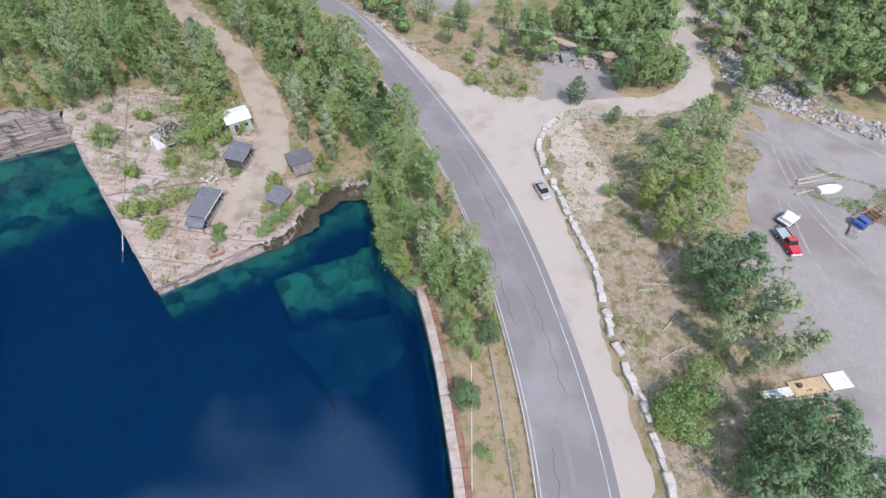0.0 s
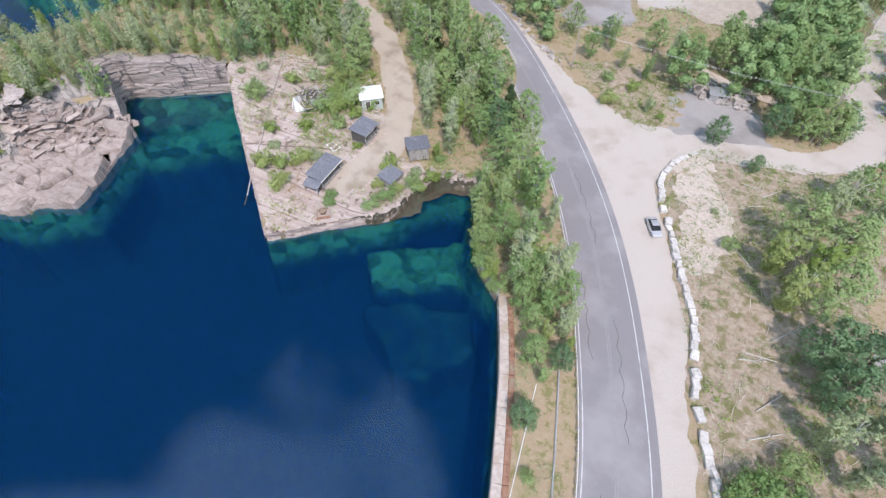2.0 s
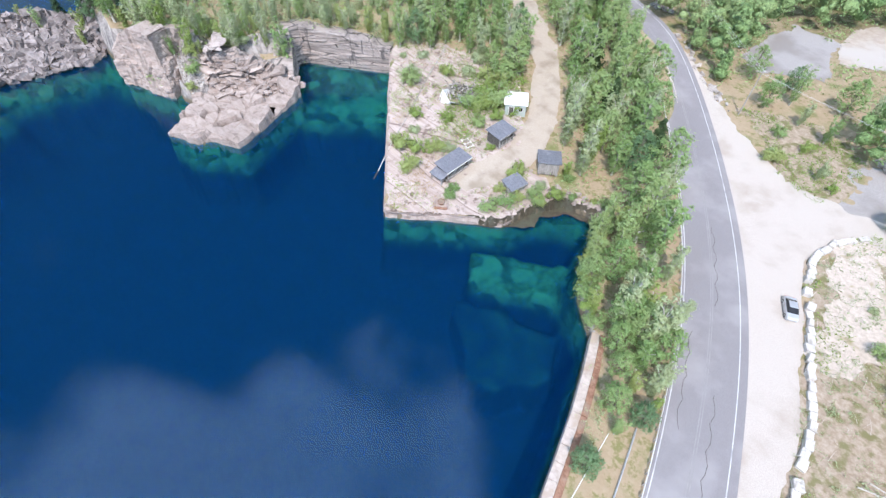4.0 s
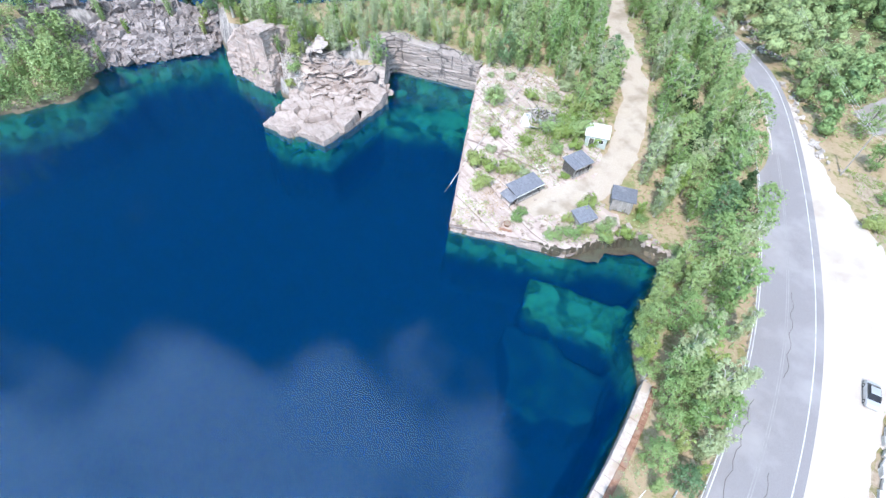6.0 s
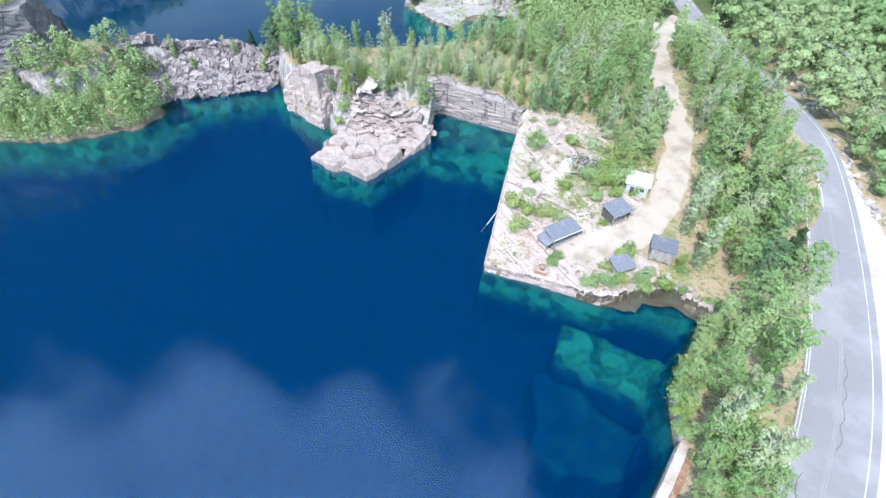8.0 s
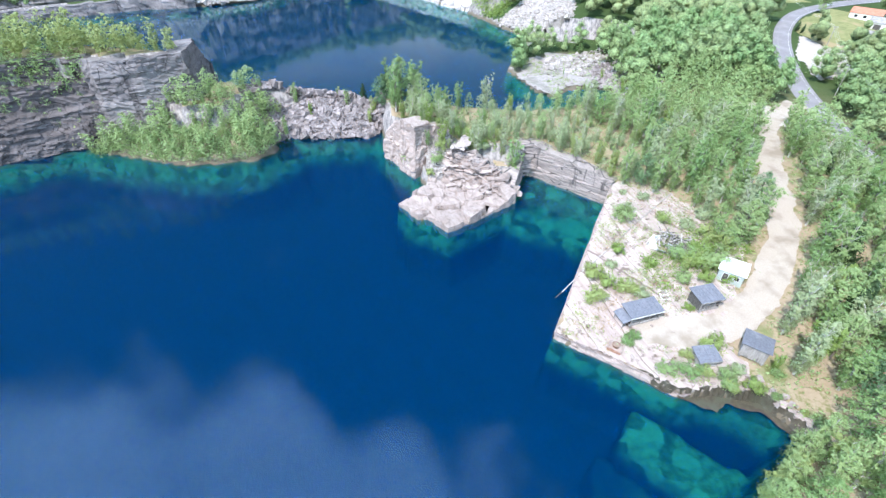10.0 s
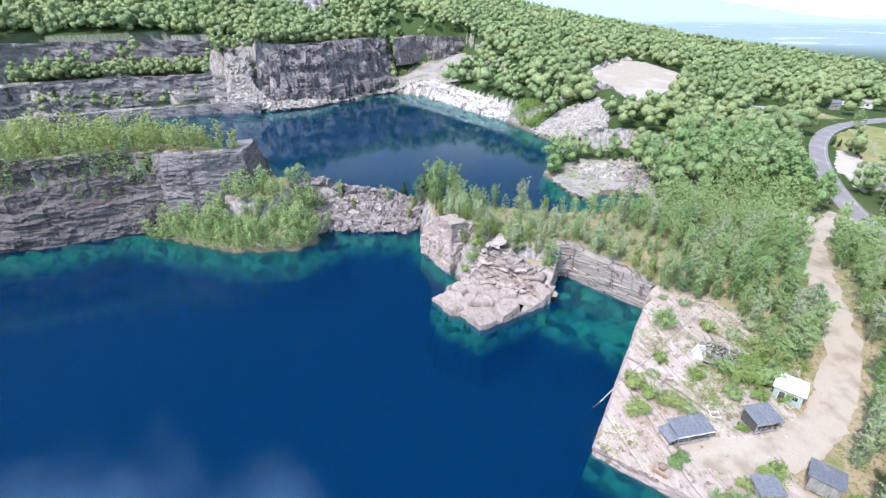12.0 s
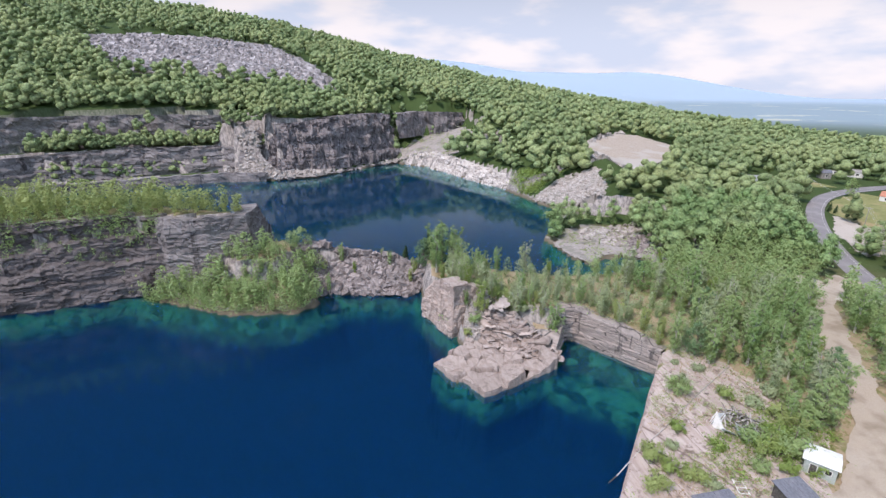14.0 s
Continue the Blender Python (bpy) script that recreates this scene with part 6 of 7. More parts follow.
def hut(x, y, turn, length, width, high, low, label, front, roof=M_ROOF, wall=M_DARKWOOD, posts=4, step_roof=False, boarded=False):
    """A low shelter: plank floor, corner and front posts, back and side walls, and a lean-to roof with a fascia."""
    z = max(at_ground(x + dx, y + dy) for dx in (-2, 2) for dy in (-2, 2)) + 0.12
    h = thing("hut", label, "hut", "huts on the quarry floor", (x, y, z), turn)
    part("floor_deck", box(bmesh.new(), (length, width, 0.16), (0, 0, 0.1), bevel=0.02), M_GREYWOOD, h)
    for sx in (-1, 1):
        for sy in (-1, 1):
            part("footing", box(bmesh.new(), (0.35, 0.35, 1.5), (sx * (length / 2 - 0.3), sy * (width / 2 - 0.3), -0.7), bevel=0.03), M_GREYWOOD, h)
    back = part("back_wall", box(bmesh.new(), (length - 0.1, 0.09, high - 0.1), (0, width / 2 - 0.08, high / 2 + 0.1)), wall, h)
    for i in range(int(length / 0.6)):
        part("batten", box(bmesh.new(), (0.05, 0.03, high - 0.15), (-length / 2 + 0.35 + i * 0.6, width / 2 - 0.02, high / 2 + 0.1)), wall, back)
    for s in (-1, 1):
        bm = bmesh.new()
        v = [bm.verts.new((s * (length / 2 - 0.1) + dx, yy, zz)) for dx in (-0.04, 0.04)
             for yy, zz in ((-width / 2 + 0.15, 0.15), (width / 2 - 0.13, 0.15), (width / 2 - 0.13, high), (-width / 2 + 0.15, low))]
        for f in ((0, 1, 2, 3), (7, 6, 5, 4), (0, 4, 5, 1), (1, 5, 6, 2), (2, 6, 7, 3), (3, 7, 4, 0)):
            bm.faces.new([v[i] for i in f])
        part("side_wall", bm, wall, h)
    for i in range(posts):
        px = -length / 2 + 0.15 + (length - 0.3) * i / (posts - 1)
        part("post", box(bmesh.new(), (0.14, 0.14, low), (px, -width / 2 + 0.12, low / 2 + 0.1), bevel=0.015), M_GREYWOOD, h)
    if boarded:
        part("front_wall", box(bmesh.new(), (length - 0.2, 0.08, low - 0.2), (0, -width / 2 + 0.22, low / 2 + 0.1)), front, h)
    else:
        part("rail", box(bmesh.new(), (length - 0.2, 0.08, 0.12), (0, -width / 2 + 0.12, 0.95)), M_GREYWOOD, h)
    pitch = math.degrees(math.atan2(high - low, width))
    span = math.hypot(width, high - low) + 0.6
    bm = box(bmesh.new(), (length + 0.7, span, 0.12), (0, 0, (high + low) / 2 + 0.18), (pitch, 0, 0), 0.02)
    slab = part("roof", bm, roof, h)
    n = int((length + 0.7) / 0.95)
    for i in range(1, n):
        seam = box(bmesh.new(), (0.05, span - 0.06, 0.03), (-(length + 0.7) / 2 + i * (length + 0.7) / n, 0, (high + low) / 2 + 0.255), (pitch, 0, 0))
        part("seam", seam, roof, slab)
    part("fascia", box(bmesh.new(), (length + 0.72, 0.06, 0.3), (0, -width / 2 - 0.3, low + 0.02)), front, h)
    if step_roof:
        bm = box(bmesh.new(), (1.9, width + 0.3, 0.1), (-length / 2 - 0.85, 0, high * 0.62), (0, -14, 0), 0.02)
        part("lower_roof", bm, roof, h, "lower black lean-to roof")
        for s in (-1, 1):
            part("post", box(bmesh.new(), (0.12, 0.12, high * 0.6), (-length / 2 - 1.5, s * (width / 2 - 0.2), high * 0.28), bevel=0.01), M_GREYWOOD, h)
    return h


hut(-46.4, 53.6, 88, 6.2, 3.0, 2.5, 2.1, "low black-roofed shelter with a white front board", M_WHITEWOOD, step_roof=True)
hut(-45.0, 66.4, 86, 4.4, 3.4, 2.7, 2.3, "square black-roofed shelter on open grey posts", M_GREYWOOD, posts=5)
hut(-33.4, 67.0, 214, 3.9, 4.6, 2.7, 1.9, "small black-roofed hut with grey board walls", M_GREYWOOD, wall=M_GREYWOOD, boarded=True)
hut(-34.6, 57.7, 78, 3.3, 2.6, 2.0, 1.5, "little black-roofed hut at the water's edge", M_GREYWOOD, wall=M_GREYWOOD, boarded=True)


def gabled(name, x, y, turn, length, width, eave, ridge, wall, roof, label, category, group="", openings=(), sink=0.4):
    """A small building with end gables, two roof slopes, doors and windows."""
    z = at_ground(x, y)
    h = thing(name, label, category, group, (x, y, z), turn)
    bm = bmesh.new()
    prof = ((-width / 2, -sink), (width / 2, -sink), (width / 2, eave), (0, ridge), (-width / 2, eave))
    ends = [[bm.verts.new((s * length / 2, py, pz)) for py, pz in prof] for s in (-1, 1)]
    bm.faces.new(ends[0][::-1])
    bm.faces.new(ends[1])
    for i in range(5):
        j = (i + 1) % 5
        bm.faces.new((ends[0][i], ends[0][j], ends[1][j], ends[1][i]))
    part("wall", bm, wall, h)
    a = math.degrees(math.atan2(ridge - eave, width / 2))
    run = math.hypot(ridge - eave, width / 2) + 0.35
    for s in (-1, 1):
        bm = box(bmesh.new(), (length + 0.7, run, 0.12), (0, s * (width / 4 + 0.1), (eave + ridge) / 2 + 0.06), (-s * a, 0, 0), 0.02)
        part("roof_slope", bm, roof, h)
    for side, along, w, tall, sill, kind in openings:
        size = (w, 0.1, tall) if side in "ab" else (0.1, w, tall)
        at = {"a": (along, -width / 2, sill + tall / 2), "b": (along, width / 2, sill + tall / 2), "c": (-length / 2, along, sill + tall / 2), "d": (length / 2, along, sill + tall / 2)}[side]
        frame_size = tuple(v + 0.2 if v > 0.15 else v - 0.03 for v in size)
        win = part(kind, box(bmesh.new(), frame_size, at, bevel=0.01), M_WHITEWOOD, h)
        part("pane" if kind == "window" else "panel", box(bmesh.new(), size, at, bevel=0.01), M_GLASS if kind == "window" else M_DARKWOOD, win)
    return h


gabled("shed", -49.1, 76.6, 36, 4.4, 4.6, 2.6, 3.0, M_GREENWALL, M_WHITEROOF, "small shed with white roof and pale green walls", "shed",
       openings=(("a", -0.9, 0.9, 1.9, 0.1, "door"), ("d", 0.2, 1.0, 0.8, 1.1, "window"), ("a", 1.1, 0.8, 0.8, 1.1, "window")))

# the fallen shed
ruin = thing("collapsed_shed", "collapsed white shed with a heap of grey timber", "ruin", at=(-60.5, 70.0, at_ground(-60.5, 70)), turn=35)
for size, at, turn, label in (((1.6, 0.08, 3.0), (-2.7, -0.6, 1.3), (12, 14, 62), "leaning white wall panel"), ((2.2, 0.08, 1.9), (-0.2, -2.3, 0.7), (48, -8, -14), "fallen grey wall panel"),
                              ((2.2, 2.6, 0.08), (1.6, -0.6, 0.9), (14, 18, 30), "bent grey roof sheet"), ((2.6, 1.6, 0.08), (3.2, -1.0, 0.45), (4, -16, 52), "bent grey roof sheet")):
    bm = box(bmesh.new(), size, at, turn, 0.01)
    for i in range(5):
        box(bm, (0.06 if size[1] < 0.1 else size[0], size[1] + 0.06 if size[1] < 0.1 else 0.06, size[2] + 0.02), tuple(np.array(at) + np.array((0.35 * (i - 2), 0, 0))), turn)
    part("panel", bm, M_WHITEROOF if "white" in label else M_STEEL, ruin, label)
bm = bmesh.new()
gable = [bm.verts.new(p) for p in ((-2.9, -1.5, 3.3), (-3.1, -1.9, 0.1), (-0.9, -2.3, 0.4))]
flap = bmesh.ops.extrude_face_region(bm, geom=[bm.faces.new(gable)])["geom"]
bmesh.ops.translate(bm, verts=[v for v in flap if isinstance(v, bmesh.types.BMVert)], vec=(0.05, 0.1, 0.03))
bmesh.ops.recalc_face_normals(bm, faces=bm.faces)
part("gable_panel", bm, M_WHITEWOOD, ruin, "white triangular gable end standing askew")
wreck = random.Random(11)
for i in range(110):
    a = Vector((wreck.uniform(-2.4, 3.8), wreck.uniform(-0.2, 4.4), wreck.uniform(0.15, 2.0)))
    d = Vector((wreck.uniform(-1, 1), wreck.uniform(-1, 1), wreck.uniform(-0.45, 0.45))).normalized() * wreck.uniform(1.0, 3.2)
    bm = bmesh.new()
    m = Matrix.Translation(a) @ d.to_track_quat("X", "Z").to_matrix().to_4x4() @ Matrix.Diagonal((d.length, wreck.uniform(0.08, 0.22), 0.07, 1))
    bmesh.ops.create_cube(bm, size=1, matrix=m)
    part("timber", bm, M_DARKWOOD if i % 3 == 0 else M_TIMBER, ruin)

pallet = thing("timber_frame", "fallen whitish timber frame lying on the ground", "timber", at=(-49.7, 61.4, at_ground(-49.7, 61.4) + 0.18), turn=-22)
for k in (-0.75, 0.75):
    part("side_rail", box(bmesh.new(), (3.4, 0.14, 0.14), (0, k, 0), bevel=0.01), M_WHITEWOOD, pallet)
for i in range(6):
    part("cross_bar", box(bmesh.new(), (0.12, 1.6, 0.1), (-1.6 + i * 0.64, 0, 0.08), bevel=0.01), M_WHITEWOOD if i % 2 else M_GREYWOOD, pallet)

pit = thing("fire_pit", "rusty iron fire pit on a granite block base", "fire pit", at=(-42.0, 45.9, at_ground(-42, 45.9) + 0.1), turn=35)
bm = bmesh.new()
bmesh.ops.create_cone(bm, cap_ends=False, segments=14, radius1=0.55, radius2=0.7, depth=0.6, matrix=pose(-0.3, 0.2, 0.45))
bmesh.ops.create_cone(bm, cap_ends=True, segments=14, radius1=0.5, radius2=0.62, depth=0.4, matrix=pose(-0.3, 0.2, 0.35))
part("iron_ring", bm, M_RUST, pit)
for i, (ox, oy, sx, sy) in enumerate(((0.9, 0, 0.4, 1.9), (-1.4, 0, 0.4, 1.9), (-0.25, 1.15, 2.4, 0.4), (-0.25, -1.05, 2.4, 0.4))):
    part("stone", box(bmesh.new(), (sx, sy, 0.32), (ox, oy, 0.14), bevel=0.05), M_RUST if i == 3 else M_GRANITE, pit)

# the long pipe over the stone floor, hanging over the edge
PIPE = [(-76.0, 83.5), (-70, 70), (-64.0, 58.0), (-61.2, 51.5), (-57.2, 43.6)]
pipe = thing("drain_pipe", "long pale pipe lying across the quarry floor", "pipe")
for (x0, y0), (x1, y1) in zip(PIPE, PIPE[1:]):
    part("pipe_length", bar(bmesh.new(), (x0, y0, at_ground(x0, y0) + 0.32), (x1, y1, at_ground(x1, y1) + 0.32 if y1 > 45 else 2.4), 0.11, 0.1, 8), M_POLE if y1 > 65 else M_TIMBER, pipe)
part("pipe_end", bar(bmesh.new(), (-57.2, 43.6, 2.4), (-57.7, 42.6, 0.6), 0.1, 0.1, 8), M_DARKWOOD, pipe)

# old concrete slabs along the cove
SLAB_A, SLAB_B = (-30.2, 62.3), (-22.8, 66.9)
SLAB_TURN = math.degrees(math.atan2(SLAB_B[1] - SLAB_A[1], SLAB_B[0] - SLAB_A[0]))
slabs = thing("slab_wall", "row of weathered concrete slabs beside the cove", "wall")
for i in range(5):
    k = i / 4
    part("slab", box(bmesh.new(), (2.75, 1.25, 0.7), (SLAB_A[0] + (SLAB_B[0] - SLAB_A[0]) * k, SLAB_A[1] + (SLAB_B[1] - SLAB_A[1]) * k, 1.35 + 0.06 * (i % 2)), (3 - 2 * (i % 3), 2, SLAB_TURN + 2 * (i % 2)), 0.08),
         M_TIMBER if i == 3 else M_CONCRETE, slabs)
part("footing", box(bmesh.new(), (12.5, 0.9, 1.3), ((SLAB_A[0] + SLAB_B[0]) / 2, (SLAB_A[1] + SLAB_B[1]) / 2, 0.45), (0, 0, SLAB_TURN), 0.05), M_CONCRETE, slabs)

# ---- concrete wall by the water, guard rail, kerb rail ----
WALL = [(-6.9, 41.4), (-4.6, 35.5), (-2.5, 29.3), (-0.6, 22.5), (1.2, 15.8), (2.6, 9.5), (4.6, 2), (6.2, -8), (8.4, -24)]
quay = thing("quay_wall", "thick pale concrete wall along the water with a rusty back edge", "wall")
wall_pts = np.array(sub(WALL, 2.4))
for (x0, y0), (x1, y1) in zip(wall_pts, wall_pts[1:]):
    d = math.hypot(x1 - x0, y1 - y0)
    turn = math.degrees(math.atan2(y1 - y0, x1 - x0))
    nx, ny = (y0 - y1) / d, (x1 - x0) / d
    cx, cy = (x0 + x1) / 2 + nx * 0.3, (y0 + y1) / 2 + ny * 0.3
    part("concrete_length", box(bmesh.new(), (d - 0.02, 1.3, 4.6), (cx, cy, 0.35), (0, 0, turn), 0.06), M_CONCRETE, quay)
    part("rusty_edge", box(bmesh.new(), (d, 0.85, 0.5), (cx + nx * 1.1, cy + ny * 1.1, 2.26), (0, 0, turn), 0.05), M_RUST, quay)

rail = thing("guard_rail", "white steel guard rail along the road", "guard rail")
rail_line = ribbon(ROAD, -4.75, -4.75, 0)[0][::2]
rail_line = [p for p in rail_line if -22 < p[1] < 112 and p[0] > -32]
rail_line = sub([(p[0], p[1]) for p in rail_line], 2.6)[::1]
for (x0, y0), (x1, y1) in zip(rail_line, rail_line[1:]):
    z0, z1 = at_ground(x0, y0), at_ground(x1, y1)
    d = math.hypot(x1 - x0, y1 - y0)
    part("beam", box(bmesh.new(), (d, 0.09, 0.3), ((x0 + x1) / 2, (y0 + y1) / 2, (z0 + z1) / 2 + 0.62), (0, 0, math.degrees(math.atan2(y1 - y0, x1 - x0))), 0.02), M_WHITEPAINT, rail)
    part("post", box(bmesh.new(), (0.16, 0.16, 0.9), (x0 - 0.14, y0, z0 + 0.35)), M_POLE, rail)

curb = thing("old_rail", "rusty grey rail lying in the roadside grass", "rail")
RAIL = [(4.6, 33), (5.3, 30.0), (6.9, 22.6), (8.7, 13.4), (10.4, 4), (12, -8)]
for (x0, y0), (x1, y1) in zip(RAIL, RAIL[1:]):
    part("rail_length", bar(bmesh.new(), (x0, y0, at_ground(x0, y0) + 0.2), (x1, y1, at_ground(x1, y1) + 0.2), 0.12, 0.12, 6), M_STEEL, curb)
hose = thing("water_hose", "thin white hose in the grass by the wall", "hose")
for (x0, y0), (x1, y1) in zip([(2.3, 30), (2.9, 22.1), (3.6, 12.9), (4.6, 2)], [(2.9, 22.1), (3.6, 12.9), (4.6, 2), (6, -10)]):
    part("hose_length", bar(bmesh.new(), (x0, y0, at_ground(x0, y0) + 0.08), (x1, y1, at_ground(x1, y1) + 0.08), 0.055, 0.055, 6), M_WHITEPAINT, hose)

# ---- stone blocks round the pull-off ----
def block_stone(x, y, turn, size, seed):
    r = random.Random(seed)
    bm = bmesh.new()
    box(bm, size, (0, 0, 0), bevel=0.07)
    for v in bm.verts:
        v.co += Vector((r.uniform(-0.09, 0.09), r.uniform(-0.09, 0.09), r.uniform(-0.05, 0.05)))
    me = bpy.data.meshes.new("boulder")
    bm.to_mesh(me)
    bm.free()
    me.materials.append(M_BLOCK)
    ob = tagged(new("boulder", me), "pale rough granite block edging the pull-off", "boulder", "blocks round the pull-off")
    ob.matrix_basis = pose(x, y, at_ground(x, y) + size[2] * 0.42, r.uniform(-5, 5), r.uniform(-5, 5), turn)


BLOCKS = [(17.4, 89.2), (14.0, 84.4), (12.3, 79), (13.4, 72), (15.4, 66.6), (17.8, 58.9), (20.4, 51.6), (21.6, 46), (21.9, 40), (22.9, 34.3), (24.9, 28.6), (26.1, 24.8), (26.5, 20.6), (27.2, 16), (28, 6), (28, -6)]
brng = random.Random(3)
line = sub(BLOCKS, 1.75)
for i, ((x0, y0), (x1, y1)) in enumerate(zip(line, line[1:])):
    if brng.random() < 0.1:
        continue
    turn = math.degrees(math.atan2(y1 - y0, x1 - x0)) + brng.uniform(-16, 16)
    block_stone(x0 + brng.uniform(-0.2, 0.2), y0, turn, (brng.uniform(1.2, 2.1), brng.uniform(0.7, 1.15), brng.uniform(0.55, 0.95)), i)


# ---- vehicles ----
def loft(rows):
    """A closed body from cross rows: each is x, half width below, half width above, z below, z above."""
    bm = bmesh.new()
    rings = []
    for x, wb, wt, zb, zt in rows:
        zm = zb + (zt - zb) * 0.55
        rings.append([bm.verts.new(p) for p in ((x, -wb, zb), (x, wb, zb), (x, wb * 1.02, zm), (x, wt, zt), (x, -wt, zt), (x, -wb * 1.02, zm))])
    for a, b in zip(rings, rings[1:]):
        for i in range(6):
            j = (i + 1) % 6
            bm.faces.new((a[i], a[j], b[j], b[i]))
    bm.faces.new(rings[0][::-1])
    bm.faces.new(rings[-1])
    bmesh.ops.recalc_face_normals(bm, faces=bm.faces)
    return bm


def wheels(root, spots, r=0.33):
    for x, y in spots:
        bm = bmesh.new()
        bmesh.ops.create_cone(bm, cap_ends=True, segments=16, radius1=r, radius2=r, depth=0.22, matrix=pose(x, y, r, 90, 0, 0))
        w = part("wheel", bm, M_TYRE, root)
        bm = bmesh.new()
        bmesh.ops.create_cone(bm, cap_ends=True, segments=12, radius1=r * 0.6, radius2=r * 0.6, depth=0.25, matrix=pose(x, y, r, 90, 0, 0))
        part("rim", bm, M_STEEL, w)


def car(x, y, turn, paint, label, group="", z=None):
    c = thing("car", label, "car", group, (x, y, (at_ground(x, y) if z is None else z) + 0.08), turn)
    part("body", loft([(-2.2, 0.72, 0.66, 0.35, 0.75), (-2.05, 0.86, 0.8, 0.25, 0.95), (-1.0, 0.89, 0.84, 0.22, 1.0), (0.9, 0.89, 0.84, 0.22, 0.98), (1.9, 0.86, 0.78, 0.25, 0.84), (2.2, 0.7, 0.62, 0.35, 0.66)]), paint, c)
    part("glasshouse", loft([(-1.6, 0.78, 0.70, 0.9, 0.97), (-0.85, 0.80, 0.62, 0.9, 1.42), (0.35, 0.80, 0.62, 0.9, 1.42), (1.15, 0.78, 0.72, 0.9, 0.97)]), M_GLASS, c, "dark car windows")
    part("roof_panel", box(bmesh.new(), (1.25, 1.2, 0.05), (-0.25, 0, 1.435), bevel=0.02), paint, c)
    for s in (-1, 1):
        part("headlight", box(bmesh.new(), (0.12, 0.3, 0.14), (2.1, s * 0.56, 0.66), bevel=0.02), M_WHITEPAINT, c, "clear headlight")
        part("tail_light", box(bmesh.new(), (0.1, 0.26, 0.16), (-2.14, s * 0.58, 0.78), bevel=0.02), M_REDPAINT, c, "red tail light")
        part("mirror", box(bmesh.new(), (0.14, 0.16, 0.12), (0.75, s * 0.94, 0.98), bevel=0.03), paint, c)
    wheels(c, [(a, b) for a in (-1.35, 1.35) for b in (-0.8, 0.8)])
    return c


car(12.85, 65.4, 294, M_SILVER, "silver hatchback parked on the gravel pull-off")
car(-212, 302, 285, M_SILVER, "grey car driving on the far road bend", z=at_ground(-212, 302) + 0.1)

truck = thing("pickup_truck", "red pickup truck with a flat steel bed", "truck", at=(53.9, 57.4, at_ground(53.9, 57.4) + 0.06), turn=282)
part("chassis", box(bmesh.new(), (5.4, 0.9, 0.25), (0, 0, 0.55), bevel=0.03), M_DARKWOOD, truck)
part("body", loft([(-0.1, 0.9, 0.86, 0.45, 1.15), (1.0, 0.95, 0.88, 0.42, 1.18), (2.3, 0.93, 0.82, 0.42, 1.08), (2.65, 0.86, 0.74, 0.5, 0.92)]), M_REDPAINT, truck, "red cab and bonnet")
part("cab", loft([(-0.15, 0.88, 0.78, 1.1, 1.8), (0.55, 0.88, 0.76, 1.1, 1.86), (1.1, 0.86, 0.80, 1.1, 1.2)]), M_GLASS, truck, "dark cab windows")
part("cab_roof", box(bmesh.new(), (0.95, 1.5, 0.06), (0.22, 0, 1.87), bevel=0.03), M_REDPAINT, truck)
part("flat_bed", box(bmesh.new(), (2.7, 2.1, 0.14), (-1.5, 0, 0.95), bevel=0.02), M_STEEL, truck, "grey steel flat bed")
part("headboard", box(bmesh.new(), (0.08, 2.0, 0.8), (-0.22, 0, 1.4)), M_DARKWOOD, truck)
part("bumper", box(bmesh.new(), (0.16, 1.9, 0.26), (2.7, 0, 0.55), bevel=0.03), M_WHITEPAINT, truck, "white front bumper")
for s in (-1, 1):
    part("headlight", box(bmesh.new(), (0.08, 0.3, 0.2), (2.64, s * 0.62, 0.82), bevel=0.02), M_WHITEPAINT, truck)
    part("stake_rail", box(bmesh.new(), (2.6, 0.06, 0.2), (-1.5, s * 1.02, 1.1)), M_DARKWOOD, truck)
wheels(truck, [(a, b) for a in (-1.6, 1.75) for b in (-0.88, 0.88)], 0.4)

trailer = thing("flat_trailer", "white-decked utility trailer behind the pickup", "trailer", at=(55.7, 62.9, at_ground(55.7, 62.9) + 0.06), turn=222)
part("deck", box(bmesh.new(), (3.6, 2.3, 0.16), (0, 0, 0.85), bevel=0.02), M_WHITEPAINT, trailer, "white sheet-metal deck")
part("crate", box(bmesh.new(), (2.1, 1.9, 0.7), (0.5, 0.1, 1.25), (0, 0, 4), 0.05), M_WHITEPAINT, trailer, "white covered load")
part("drawbar", box(bmesh.new(), (1.6, 0.14, 0.14), (2.5, 0, 0.6)), M_DARKWOOD, trailer)
for s in (-1, 1):
    part("ramp", box(bmesh.new(), (1.5, 0.35, 0.08), (-2.45, s * 0.75, 0.62), (0, -14, 0)), M_STEEL, trailer)
wheels(trailer, [(-0.3, -1.15), (-0.3, 1.15)], 0.36)

boat = thing("covered_boat", "upturned white boat hull on the grass", "boat", at=(66.3, 71.9, at_ground(66.3, 71.9) + 0.15), turn=16)
part("hull", loft([(-2.5, 0.85, 0.7, 0, 0.75), (0, 1.0, 0.72, 0, 0.95), (1.6, 0.8, 0.5, 0, 0.8), (2.5, 0.16, 0.1, 0, 0.45)]), M_WHITEPAINT, boat)
part("keel", box(bmesh.new(), (4.4, 0.08, 0.12), (-0.2, 0, 0.92), (0, 3, 0)), M_WHITEPAINT, boat)
for i in range(3):
    part("skid", box(bmesh.new(), (0.2, 2.2, 0.16), (-1.7 + i * 1.6, 0, -0.06)), M_TIMBER, boat)

